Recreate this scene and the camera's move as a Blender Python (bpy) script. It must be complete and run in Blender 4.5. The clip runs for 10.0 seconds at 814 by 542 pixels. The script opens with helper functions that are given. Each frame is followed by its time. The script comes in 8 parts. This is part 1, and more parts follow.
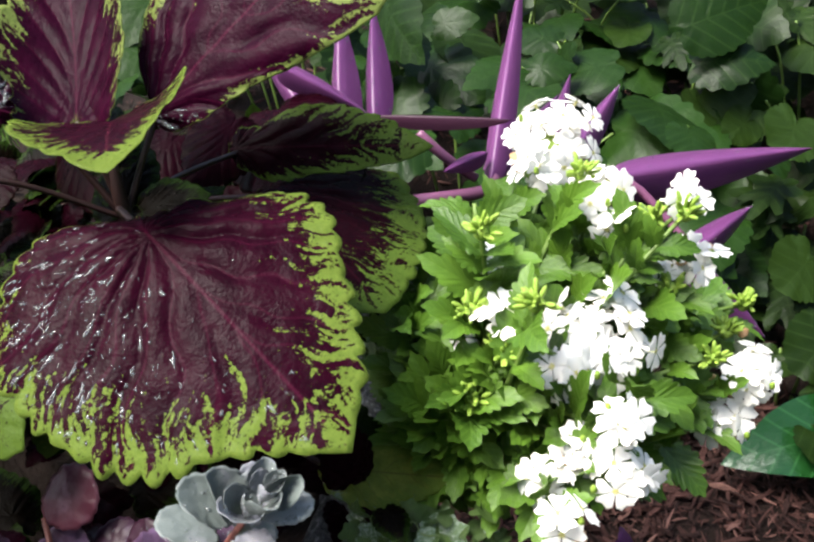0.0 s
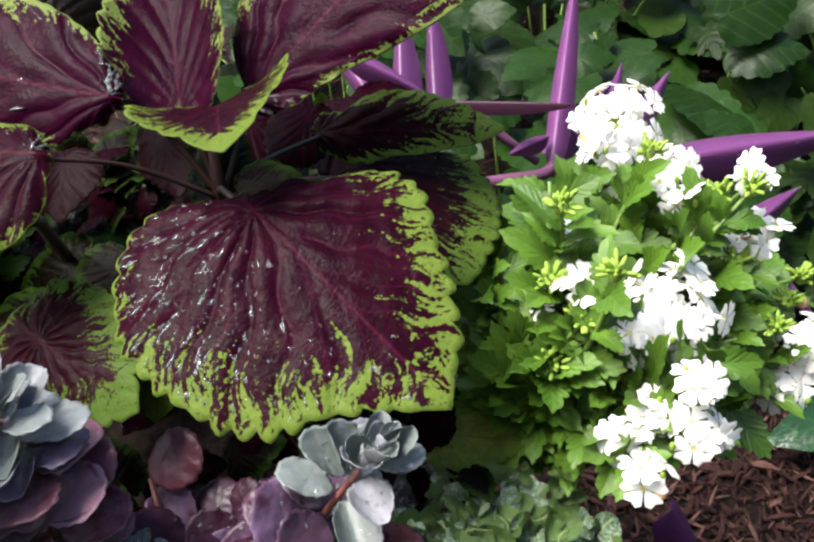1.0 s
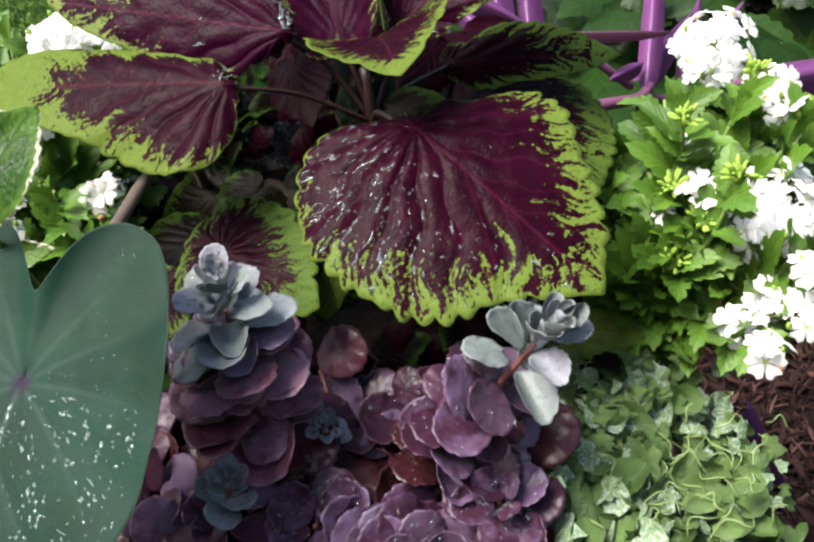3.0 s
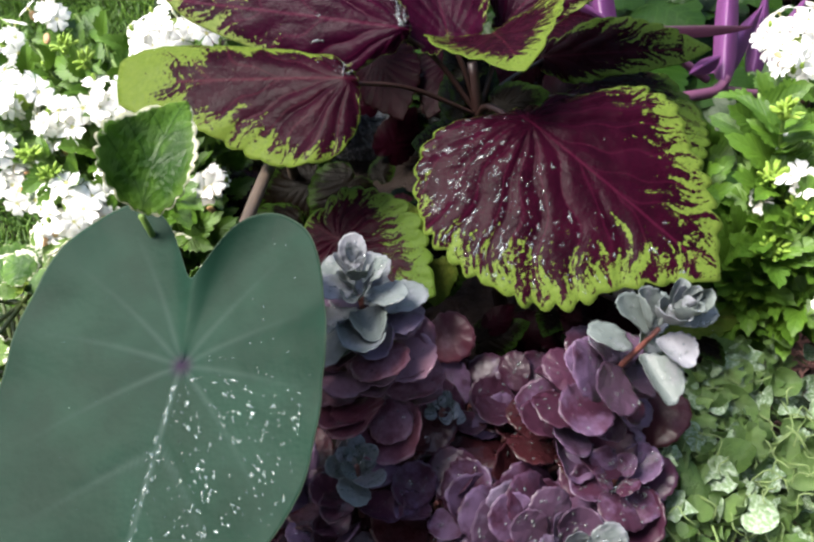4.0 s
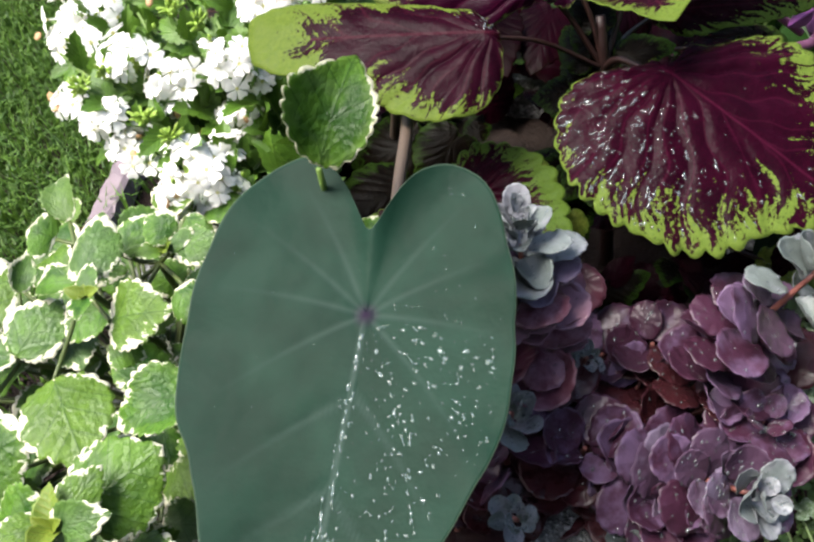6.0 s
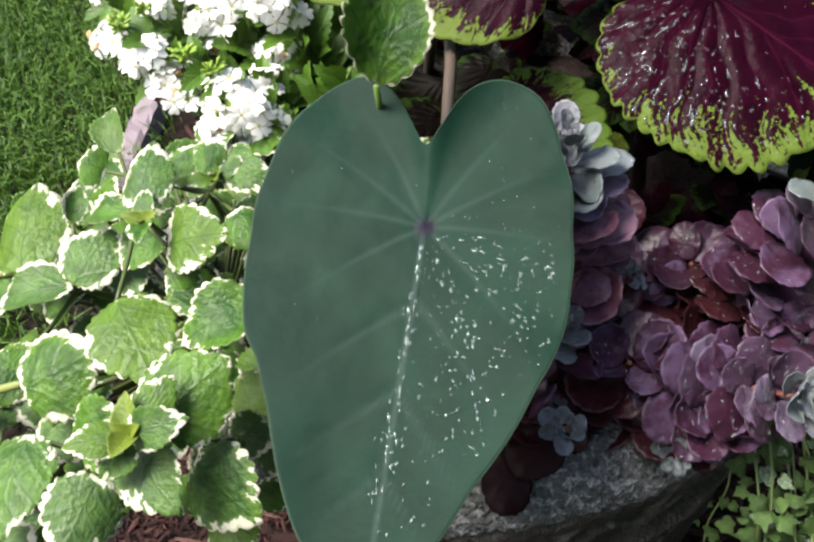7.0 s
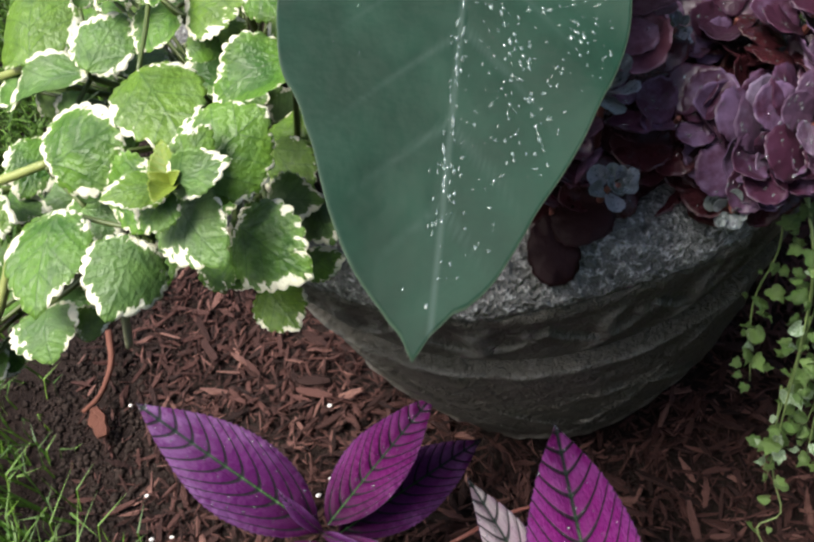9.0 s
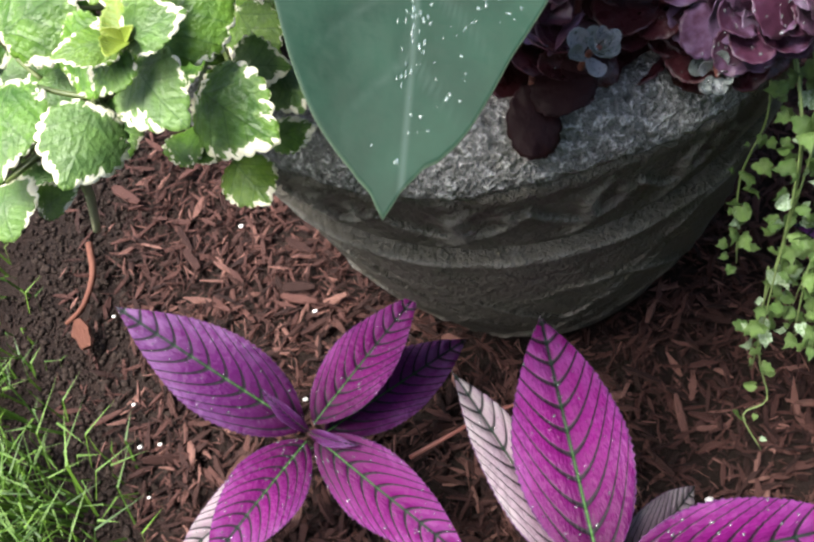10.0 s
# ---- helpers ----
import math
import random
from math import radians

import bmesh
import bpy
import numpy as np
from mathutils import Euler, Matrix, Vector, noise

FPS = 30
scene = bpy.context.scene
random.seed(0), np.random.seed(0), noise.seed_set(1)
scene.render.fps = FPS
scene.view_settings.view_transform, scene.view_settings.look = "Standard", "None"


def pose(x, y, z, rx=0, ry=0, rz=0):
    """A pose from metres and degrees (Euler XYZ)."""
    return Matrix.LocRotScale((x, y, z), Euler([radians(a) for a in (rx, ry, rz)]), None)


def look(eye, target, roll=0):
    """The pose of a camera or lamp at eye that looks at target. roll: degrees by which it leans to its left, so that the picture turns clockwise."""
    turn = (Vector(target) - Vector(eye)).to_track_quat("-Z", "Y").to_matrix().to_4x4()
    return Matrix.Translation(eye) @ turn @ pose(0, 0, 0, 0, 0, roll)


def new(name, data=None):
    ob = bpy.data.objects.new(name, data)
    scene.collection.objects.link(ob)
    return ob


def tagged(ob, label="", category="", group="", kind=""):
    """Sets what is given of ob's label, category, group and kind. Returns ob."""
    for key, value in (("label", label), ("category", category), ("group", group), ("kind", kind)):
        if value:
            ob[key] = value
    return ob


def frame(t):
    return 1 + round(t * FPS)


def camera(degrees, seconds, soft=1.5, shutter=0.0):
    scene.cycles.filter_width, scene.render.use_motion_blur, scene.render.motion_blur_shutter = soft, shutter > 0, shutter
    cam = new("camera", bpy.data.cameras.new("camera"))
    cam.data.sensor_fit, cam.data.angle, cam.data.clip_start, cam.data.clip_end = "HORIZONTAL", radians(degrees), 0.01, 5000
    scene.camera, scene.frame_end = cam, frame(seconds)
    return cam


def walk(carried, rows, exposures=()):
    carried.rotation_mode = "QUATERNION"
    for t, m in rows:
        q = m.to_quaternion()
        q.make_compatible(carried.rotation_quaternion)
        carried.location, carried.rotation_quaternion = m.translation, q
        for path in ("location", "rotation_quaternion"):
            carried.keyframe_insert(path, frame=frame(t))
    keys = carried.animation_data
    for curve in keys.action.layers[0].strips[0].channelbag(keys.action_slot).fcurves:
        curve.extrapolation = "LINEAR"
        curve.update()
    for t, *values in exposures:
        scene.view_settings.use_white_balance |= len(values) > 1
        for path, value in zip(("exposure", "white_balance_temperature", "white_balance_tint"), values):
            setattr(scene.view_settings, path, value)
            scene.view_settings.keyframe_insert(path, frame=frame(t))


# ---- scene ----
cam = camera(46.8, 10.0, soft=2.5)
METRES, EYE, TILT, LEAN, TURN = 0.45, 0.83, -41.0, 7.0, 0.0
ROWS = [
    (0.0, 0.0, 0.0, 0.0, -0.0, 0.0, -0.0),
    (0.5, -0.0419, -0.0299, 0.0023, 0.54, -0.0, 0.08),
    (1.0, -0.0711, -0.061, -0.0226, 1.0, -0.27, 0.39),
    (1.5, -0.1119, -0.0817, -0.0399, 1.63, -0.65, 1.05),
    (2.0, -0.1497, -0.1081, -0.0605, 2.07, -1.66, 1.82),
    (3.5, -0.2771, -0.2335, -0.0606, 1.64, -3.77, 1.71),
    (4.0, -0.3542, -0.2462, -0.0596, 1.74, -3.94, 1.84),
    (4.5, -0.4189, -0.2539, -0.0458, 1.76, -4.21, 2.21),
    (5.0, -0.4609, -0.2485, -0.0477, 1.27, -4.59, 2.51),
    (5.5, -0.5051, -0.2563, -0.0553, 1.07, -5.06, 2.61),
    (7.0, -0.5996, -0.305, -0.1193, 0.86, -7.78, 3.8),
    (7.5, -0.6339, -0.3112, -0.1573, 1.02, -9.25, 4.21),
    (8.0, -0.6523, -0.3116, -0.2039, 0.93, -10.71, 4.88),
    (8.5, -0.6701, -0.3025, -0.2498, 0.46, -12.18, 5.83),
    (9.0, -0.6712, -0.2845, -0.2781, -0.23, -13.76, 6.79),
    (9.5, -0.6701, -0.2722, -0.3171, -0.71, -15.77, 7.45),
    (10.0, -0.6621, -0.2692, -0.3473, -1.04, -18.16, 7.79),
]
walk(cam, [(t, pose(0, 0, EYE, TILT, LEAN, TURN) @ pose(METRES * x, METRES * y, METRES * z, 90 + pitch, roll, yaw)) for t, x, y, z, yaw, pitch, roll in ROWS], [(0.0, 1.20), (2.0, 1.22), (4.0, 1.18), (5.5, 1.12), (7.5, 0.97), (9.0, 0.97), (9.5, 1.24), (10.0, 1.60)])

# ---- daylight: bright overcast sky with a soft high sun ----
world = bpy.data.worlds.new("sky")
scene.world = world
world.use_nodes = True
sky = world.node_tree.nodes.new("ShaderNodeTexSky")
sky.sky_type = "NISHITA"
sky.sun_disc = False
sky.sun_elevation = radians(58)
sky.sun_rotation = radians(-100)
sky.air_density, sky.dust_density, sky.ozone_density = 1.0, 4.0, 1.0
world.node_tree.links.new(sky.outputs[0], world.node_tree.nodes["Background"].inputs[0])
world.node_tree.nodes["Background"].inputs[1].default_value = 0.17
sun = new("sun", bpy.data.lights.new("sun", "SUN"))
sun.data.energy, sun.data.angle, sun.data.color = 4.2, radians(28), (1.0, 0.97, 0.92)
sun.matrix_world = look((-0.9, -0.05, 2.6), (0, 0, 0))

# ---- materials ----


def tone(c):
    """A base colour with its alpha, slightly deepened."""
    return tuple(v ** 1.1 for v in c) + (1,)


class Mat:
    """A small builder of node materials."""

    def __init__(self, name, rough=0.5, spec=0.5, coat=0.0, thin=0.0):
        self.m = bpy.data.materials.new(name)
        self.m.use_nodes = True
        self.t = self.m.node_tree
        self.b = self.t.nodes["Principled BSDF"]
        self.b.inputs["Roughness"].default_value = rough
        self.b.inputs["Specular IOR Level"].default_value = spec
        self.b.inputs["Coat Weight"].default_value = coat
        self.b.inputs["Coat Roughness"].default_value = 0.15
        self.thin = thin

    def node(self, kind, **k):
        n = self.t.nodes.new(kind)
        for key, v in k.items():
            n.inputs[key].default_value = v
        return n

    def link(self, a, b):
        self.t.links.new(a, b)

    def attr(self, name):
        n = self.t.nodes.new("ShaderNodeAttribute")
        n.attribute_name = name
        return n.outputs["Fac"]

    def rand(self):
        return self.t.nodes.new("ShaderNodeObjectInfo").outputs["Random"]

    def island(self):
        return self.t.nodes.new("ShaderNodeNewGeometry").outputs["Random Per Island"]

    def coords(self, kind="Object"):
        return self.t.nodes.new("ShaderNodeTexCoord").outputs[kind]

    def math(self, op, a, b=0.0, clamp=False):
        n = self.t.nodes.new("ShaderNodeMath")
        n.operation, n.use_clamp = op, clamp
        for i, v in enumerate((a, b)):
            if isinstance(v, (int, float)):
                n.inputs[i].default_value = v
            else:
                self.link(v, n.inputs[i])
        return n.outputs[0]

    def vec(self, x, y, z=0.0):
        n = self.t.nodes.new("ShaderNodeCombineXYZ")
        for i, v in enumerate((x, y, z)):
            if isinstance(v, (int, float)):
                n.inputs[i].default_value = v
            else:
                self.link(v, n.inputs[i])
        return n.outputs[0]

    def noise(self, vec, scale, detail=3.0, rough=0.55):
        n = self.t.nodes.new("ShaderNodeTexNoise")
        n.inputs["Scale"].default_value, n.inputs["Detail"].default_value = scale, detail
        n.inputs["Roughness"].default_value = rough
        self.link(vec, n.inputs["Vector"])
        return n.outputs["Fac"]

    def step(self, x, lo, hi):
        n = self.t.nodes.new("ShaderNodeMapRange")
        n.interpolation_type = "SMOOTHSTEP"
        self.link(x, n.inputs[0])
        n.inputs[1].default_value, n.inputs[2].default_value = lo, hi
        return n.outputs[0]

    def mix(self, f, a, b):
        n = self.t.nodes.new("ShaderNodeMix")
        n.data_type = "RGBA"
        if isinstance(f, (int, float)):
            n.inputs[0].default_value = f
        else:
            self.link(f, n.inputs[0])
        for i, v in ((6, a), (7, b)):
            if isinstance(v, tuple):
                n.inputs[i].default_value = tone(v)
            else:
                self.link(v, n.inputs[i])
        return n.outputs[2]

    def bump(self, h, strength=0.3, dist=0.001):
        n = self.t.nodes.new("ShaderNodeBump")
        n.inputs["Strength"].default_value, n.inputs["Distance"].default_value = strength, dist
        self.link(h, n.inputs["Height"])
        self.link(n.outputs[0], self.b.inputs["Normal"])

    def rough(self, v):
        self.link(v, self.b.inputs["Roughness"])

    def done(self, col):
        """Sets the base colour; thin leaves let some light through."""
        if isinstance(col, tuple):
            self.b.inputs["Base Color"].default_value = tone(col)
        else:
            self.link(col, self.b.inputs["Base Color"])
        if self.thin:
            tr = self.t.nodes.new("ShaderNodeBsdfTranslucent")
            if isinstance(col, tuple):
                tr.inputs[0].default_value = tone(col)
            else:
                self.link(col, tr.inputs[0])
            mx = self.t.nodes.new("ShaderNodeMixShader")
            mx.inputs[0].default_value = self.thin
            self.link(self.b.outputs[0], mx.inputs[1])
            self.link(tr.outputs[0], mx.inputs[2])
            self.link(mx.outputs[0], self.t.nodes["Material Output"].inputs[0])
        return self.m


def vein_mask(k, count, width):
    """1 on the side veins of a leaf, 0 between them."""
    s = k.math("ABSOLUTE", k.math("SUBTRACT", k.math("FRACT", k.math("MULTIPLY", k.attr("vc"), count)), 0.5))
    return k.math("SUBTRACT", 1.0, k.step(s, 0.0, width))


def mid_mask(k, width):
    return k.math("SUBTRACT", 1.0, k.step(k.attr("ax"), 0.0, width))


def coleus_material(name, dark, vein, lime, reach, veins=9, tip=0.0):
    k = Mat(name, rough=0.34, spec=0.03, thin=0.10)
    r = k.math("MULTIPLY", k.rand(), 17.0)
    streak = k.noise(k.vec(k.math("MULTIPLY", k.attr("vc"), 34.0), k.math("MULTIPLY", k.attr("ax"), 4.0), r), 1.0, 3.0, 0.6)
    spots = k.noise(k.coords(), 55.0, 4.0, 0.7)
    e = k.math("ADD", k.attr("edge"), k.math("MULTIPLY", k.math("SUBTRACT", streak, 0.52), 1.35))
    e = k.math("ADD", e, k.math("MULTIPLY", k.math("SUBTRACT", spots, 0.5), 0.85))
    e = k.math("SUBTRACT", e, k.math("MULTIPLY", k.step(k.attr("along"), 0.45, 1.0), tip))
    e = k.math("ADD", e, k.math("MULTIPLY", k.math("SUBTRACT", 1.0, k.step(k.attr("along"), -0.05, 0.22)), 0.2))
    e = k.math("MULTIPLY", e, k.step(k.attr("edge"), 0.0, 0.03))
    f = k.step(e, reach - 0.035, reach + 0.035)
    v = k.math("MAXIMUM", k.math("MULTIPLY", vein_mask(k, veins, 0.07), 0.55), mid_mask(k, 0.022))
    blotch = k.noise(k.coords(), 7.0, 5.0, 0.65)
    d = k.mix(k.step(blotch, 0.3, 0.72), dark, (dark[0] * 1.9, dark[1] * 1.6, dark[2] * 1.7))
    d = k.mix(v, d, vein)
    g = k.mix(spots, lime, (lime[0] * 0.42, lime[1] * 0.58, lime[2] * 0.5))
    k.bump(k.math("ADD", k.noise(k.coords(), 32.0, 3.0, 0.55), k.math("MULTIPLY", k.noise(k.coords(), 90.0, 3.0, 0.6), 0.35)), 0.16, 0.006)
    k.rough(k.math("ADD", 0.12, k.math("MULTIPLY", k.noise(k.coords(), 9.0, 3.0), 0.34)))
    return k.done(k.mix(f, g, d))


M_COLEUS = coleus_material("coleus_burgundy", (0.0130, 0.0014, 0.0058), (0.046, 0.0055, 0.018), (0.150, 0.192, 0.040), 0.085)
M_COLEUS_NARROW = coleus_material("coleus_burgundy_narrow", (0.0145, 0.0015, 0.0078), (0.050, 0.0055, 0.021), (0.185, 0.215, 0.065), 0.05)
# Inner coleus leaves: the shade under the big leaves is put into this colour.
M_COLEUS_SHADE = coleus_material("coleus_shade_toned", (0.0030, 0.0022, 0.0012), (0.007, 0.006, 0.0025), (0.026, 0.046, 0.008), 0.14)
M_COLEUS_LIME = coleus_material("coleus_lime", (0.0125, 0.0018, 0.0056), (0.045, 0.008, 0.016), (0.135, 0.170, 0.034), 0.15, 9, 0.20)
# Wine of the inner leaves, darkened further to hold the crown's shade.
M_COLEUS_DEEP = coleus_material("coleus_shaded_wine", (0.0085, 0.0011, 0.0034), (0.018, 0.0028, 0.007), (0.014, 0.0050, 0.0045), 0.02)
M_COLEUS_BROAD = coleus_material("coleus_broad_lime", (0.0115, 0.0016, 0.0046), (0.036, 0.006, 0.012), (0.095, 0.138, 0.027), 0.30)
M_COLEUS_OLIVE = coleus_material("coleus_olive_edge", (0.0085, 0.0016, 0.0034), (0.028, 0.005, 0.010), (0.105, 0.150, 0.030), 0.16)
M_OLIVE = coleus_material("coleus_olive", (0.080, 0.110, 0.020), (0.075, 0.085, 0.02), (0.125, 0.165, 0.030), 0.22)


def ear_material():
    k = Mat("elephant_ear_green", rough=0.52, spec=0.065, thin=0.04)
    big = k.noise(k.coords(), 4.0, 4.0)
    c = k.mix(k.step(big, 0.3, 0.7), (0.0060, 0.0232, 0.0142), (0.0102, 0.0360, 0.0228))
    v = k.math("MAXIMUM", k.math("MULTIPLY", k.attr("rib"), 0.42), k.math("MULTIPLY", k.math("MULTIPLY", mid_mask(k, 0.03), k.step(k.attr("along"), -0.03, 0.03)), 0.6))
    c = k.mix(v, c, (0.040, 0.066, 0.056))
    c = k.mix(k.math("SUBTRACT", 1.0, k.step(k.attr("hub"), 0.0, 0.05)), c, (0.020, 0.012, 0.028))
    rim = k.math("SUBTRACT", 1.0, k.step(k.attr("edge"), 0.0, 0.012))
    c = k.mix(rim, c, (0.060, 0.085, 0.060))
    k.bump(k.math("ADD", k.noise(k.coords(), 9.0, 3.0), k.math("MULTIPLY", k.noise(k.coords(), 120.0, 2.0), 0.05)), 0.06, 0.02)
    return k.done(c)


def plectranthus_material(name, rim, spread, vary=1.0, thin=0.26):
    k = Mat(name, rough=0.38, spec=0.28, thin=thin)
    r = k.math("MULTIPLY", k.rand(), 31.0)
    place = k.t.nodes.new("ShaderNodeVectorMath")
    k.link(k.coords(), place.inputs[0])
    k.link(k.vec(r, k.math("MULTIPLY", r, 1.7), r), place.inputs[1])
    wide = k.noise(place.outputs[0], 2.2, 2.0)
    fine = k.noise(k.vec(k.math("MULTIPLY", k.attr("vc"), 9.0), k.math("MULTIPLY", k.attr("ax"), 6.0), r), 1.0, 3.0, 0.6)
    e = k.math("ADD", k.attr("edge"), k.math("MULTIPLY", k.math("SUBTRACT", wide, 0.5), spread))
    e = k.math("ADD", e, k.math("MULTIPLY", k.math("SUBTRACT", fine, 0.5), spread * 0.65))
    f = k.step(e, rim - 0.02, rim + 0.02)
    pale = k.math("SUBTRACT", 1.0, k.step(e, rim + 0.02, rim + 0.25))
    g = k.mix(k.step(wide, 0.40, 0.62), (0.036, 0.105, 0.012), (0.104, 0.215, 0.028))
    g = k.mix(k.math("MULTIPLY", pale, 0.4), g, (0.22, 0.36, 0.065))
    g = k.mix(k.math("MULTIPLY", k.step(k.rand(), 0.45, 0.9), 0.5 * vary), g, (0.15, 0.23, 0.032))
    g = k.mix(k.math("MULTIPLY", k.step(k.math("FRACT", k.math("MULTIPLY", k.rand(), 7.3)), 0.65, 0.95), 0.5 * vary), g, (0.13, 0.20, 0.085))
    veins = k.math("MAXIMUM", k.math("MULTIPLY", vein_mask(k, 5, 0.07), 0.8), mid_mask(k, 0.03))
    g = k.mix(k.math("MULTIPLY", k.step(k.noise(place.outputs[0], 3.4, 3.0), 0.50, 0.62), 0.30), g, (0.135, 0.195, 0.090))
    g = k.mix(k.math("MULTIPLY", veins, 0.65), g, (0.026, 0.075, 0.010))
    g = k.mix(k.math("MULTIPLY", k.step(k.noise(place.outputs[0], 9.0, 3.0), 0.45, 0.65), 0.25), g, (0.045, 0.11, 0.015))
    k.bump(k.math("ADD", k.math("MULTIPLY", k.noise(k.coords(), 15.0, 3.0), 1.0), k.math("MULTIPLY", k.math("MAXIMUM", vein_mask(k, 5, 0.30), mid_mask(k, 0.08)), -0.35)), 0.24, 0.035)
    return k.done(k.mix(f, (0.70, 0.69, 0.54), g))


def plain_leaf(name, dark, light, vein=None, veins=6, rough=0.4, spec=0.4, thin=0.18, bump=0.4, ribbed=0.7):
    k = Mat(name, rough=rough, spec=spec, thin=thin)
    n = k.noise(k.coords(), 4.0, 4.0)
    c = k.mix(k.math("ADD", k.math("MULTIPLY", n, 0.55), k.math("MULTIPLY", k.rand(), 0.55)), dark, light)
    if vein:
        c = k.mix(k.math("MULTIPLY", k.math("MAXIMUM", vein_mask(k, veins, 0.13), mid_mask(k, 0.03)), 0.5), c, vein)
    k.bump(k.math("ADD", k.noise(k.coords(), 22.0, 3.0), k.math("MULTIPLY", vein_mask(k, veins, 0.4), -ribbed)), bump, 0.02)
    return k.done(c)


def silver_leaf():
    k = Mat("trailing_leaf_silver", rough=0.35, spec=0.45, thin=0.12)
    n = k.noise(k.coords(), 9.0, 3.0, 0.65)
    c = k.mix(k.rand(), (0.10, 0.17, 0.07), (0.20, 0.29, 0.15))
    c = k.mix(k.math("MULTIPLY", k.step(n, 0.46, 0.58), 0.75), c, (0.40, 0.47, 0.38))
    k.bump(n, 0.3, 0.02)
    return k.done(c)


def stonecrop_material(name, core, flesh, bloom, share, rough):
    """Fleshy leaf: a core colour, redder towards the rim, dusted with a pale bloom in patches."""
    k = Mat(name, rough=rough, spec=0.26)
    r = k.math("MULTIPLY", k.rand(), 23.0)
    place = k.t.nodes.new("ShaderNodeVectorMath")
    k.link(k.coords(), place.inputs[0])
    k.link(k.vec(r, k.math("MULTIPLY", r, 1.3), r), place.inputs[1])
    p = place.outputs[0]
    a = k.noise(p, 1.6, 3.0, 0.6)
    c = k.mix(k.math("ADD", k.math("MULTIPLY", a, 0.5), k.math("MULTIPLY", k.rand(), 0.5)), core, flesh)
    dust = k.math("ADD", k.math("MULTIPLY", k.noise(p, 2.2, 4.0, 0.65), 0.75), k.math("MULTIPLY", k.math("FRACT", k.math("MULTIPLY", k.rand(), 5.7)), 0.35))
    c = k.mix(k.math("MULTIPLY", k.step(dust, 0.72 - share, 0.98 - share), 0.85), c, bloom)
    c = k.mix(k.math("MULTIPLY", k.step(k.noise(p, 24.0, 3.0), 0.58, 0.75), 0.25), c, core)
    rim = k.math("SUBTRACT", 1.0, k.step(k.math("ADD", k.attr("edge"), k.math("MULTIPLY", k.noise(p, 7.0, 3.0), 0.10)), 0.05, 0.11))
    c = k.mix(k.math("MULTIPLY", k.math("MULTIPLY", rim, k.step(k.noise(p, 3.0, 2.0), 0.50, 0.70)), 0.35), c, tuple(min(1.0, v * 1.3 + 0.01) for v in bloom))
    k.rough(k.math("ADD", rough - 0.12, k.math("MULTIPLY", k.noise(p, 5.0, 3.0), 0.3)))
    k.bump(k.math("ADD", k.noise(p, 3.0, 2.0), k.math("MULTIPLY", k.noise(p, 26.0, 3.0), 0.08)), 0.10, 0.05)
    return k.done(c)


def shield_material(name, glow, pale, sheen):
    """Iridescent leaf: dark green veins that thin out, wine along the midrib, silvery lilac towards tip and rim."""
    k = Mat(name, rough=0.42, spec=0.08, thin=0.10)
    p = k.coords()
    ax, al = k.attr("ax"), k.attr("along")
    n = k.noise(p, 5.0, 4.0, 0.6)
    c = k.mix(n, glow, pale)
    lil = k.math("ADD", k.math("MULTIPLY", k.step(al, 0.45, 1.0), 0.55), k.math("MULTIPLY", k.step(ax, 0.35, 1.0), 0.35))
    lil = k.math("MULTIPLY", lil, k.step(k.math("ADD", k.noise(p, 9.0, 4.0, 0.65), 0.0), 0.32, 0.62), True)
    c = k.mix(lil, c, sheen)
    deep = k.math("ADD", k.math("MULTIPLY", k.math("SUBTRACT", 1.0, k.step(ax, 0.02, 0.35)), 0.25), k.math("SUBTRACT", 1.0, k.step(al, 0.02, 0.48)))
    c = k.mix(k.math("MULTIPLY", deep, 0.75, True), c, (0.030, 0.003, 0.022))
    s = k.math("ABSOLUTE", k.math("SUBTRACT", k.math("FRACT", k.math("MULTIPLY", k.attr("vc"), 11.0)), 0.5))
    w = k.math("SUBTRACT", 0.165, k.math("MULTIPLY", ax, 0.08))
    v = k.math("SUBTRACT", 1.0, k.step(k.math("DIVIDE", s, w), 0.35, 1.0))
    c = k.mix(k.math("MULTIPLY", v, 0.92), c, (0.010, 0.012, 0.012))
    c = k.mix(mid_mask(k, 0.065), c, (0.010, 0.022, 0.016))
    c = k.mix(k.math("MULTIPLY", mid_mask(k, 0.028), k.math("SUBTRACT", 1.0, k.step(al, 0.1, 0.8))), c, (0.05, 0.12, 0.03))
    c = k.mix(k.math("SUBTRACT", 1.0, k.step(k.attr("edge"), 0.0, 0.05)), c, (0.08, 0.03, 0.09))
    k.bump(k.math("ADD", k.noise(p, 30.0, 3.0), k.math("MULTIPLY", v, -0.5)), 0.25, 0.012)
    return k.done(c)


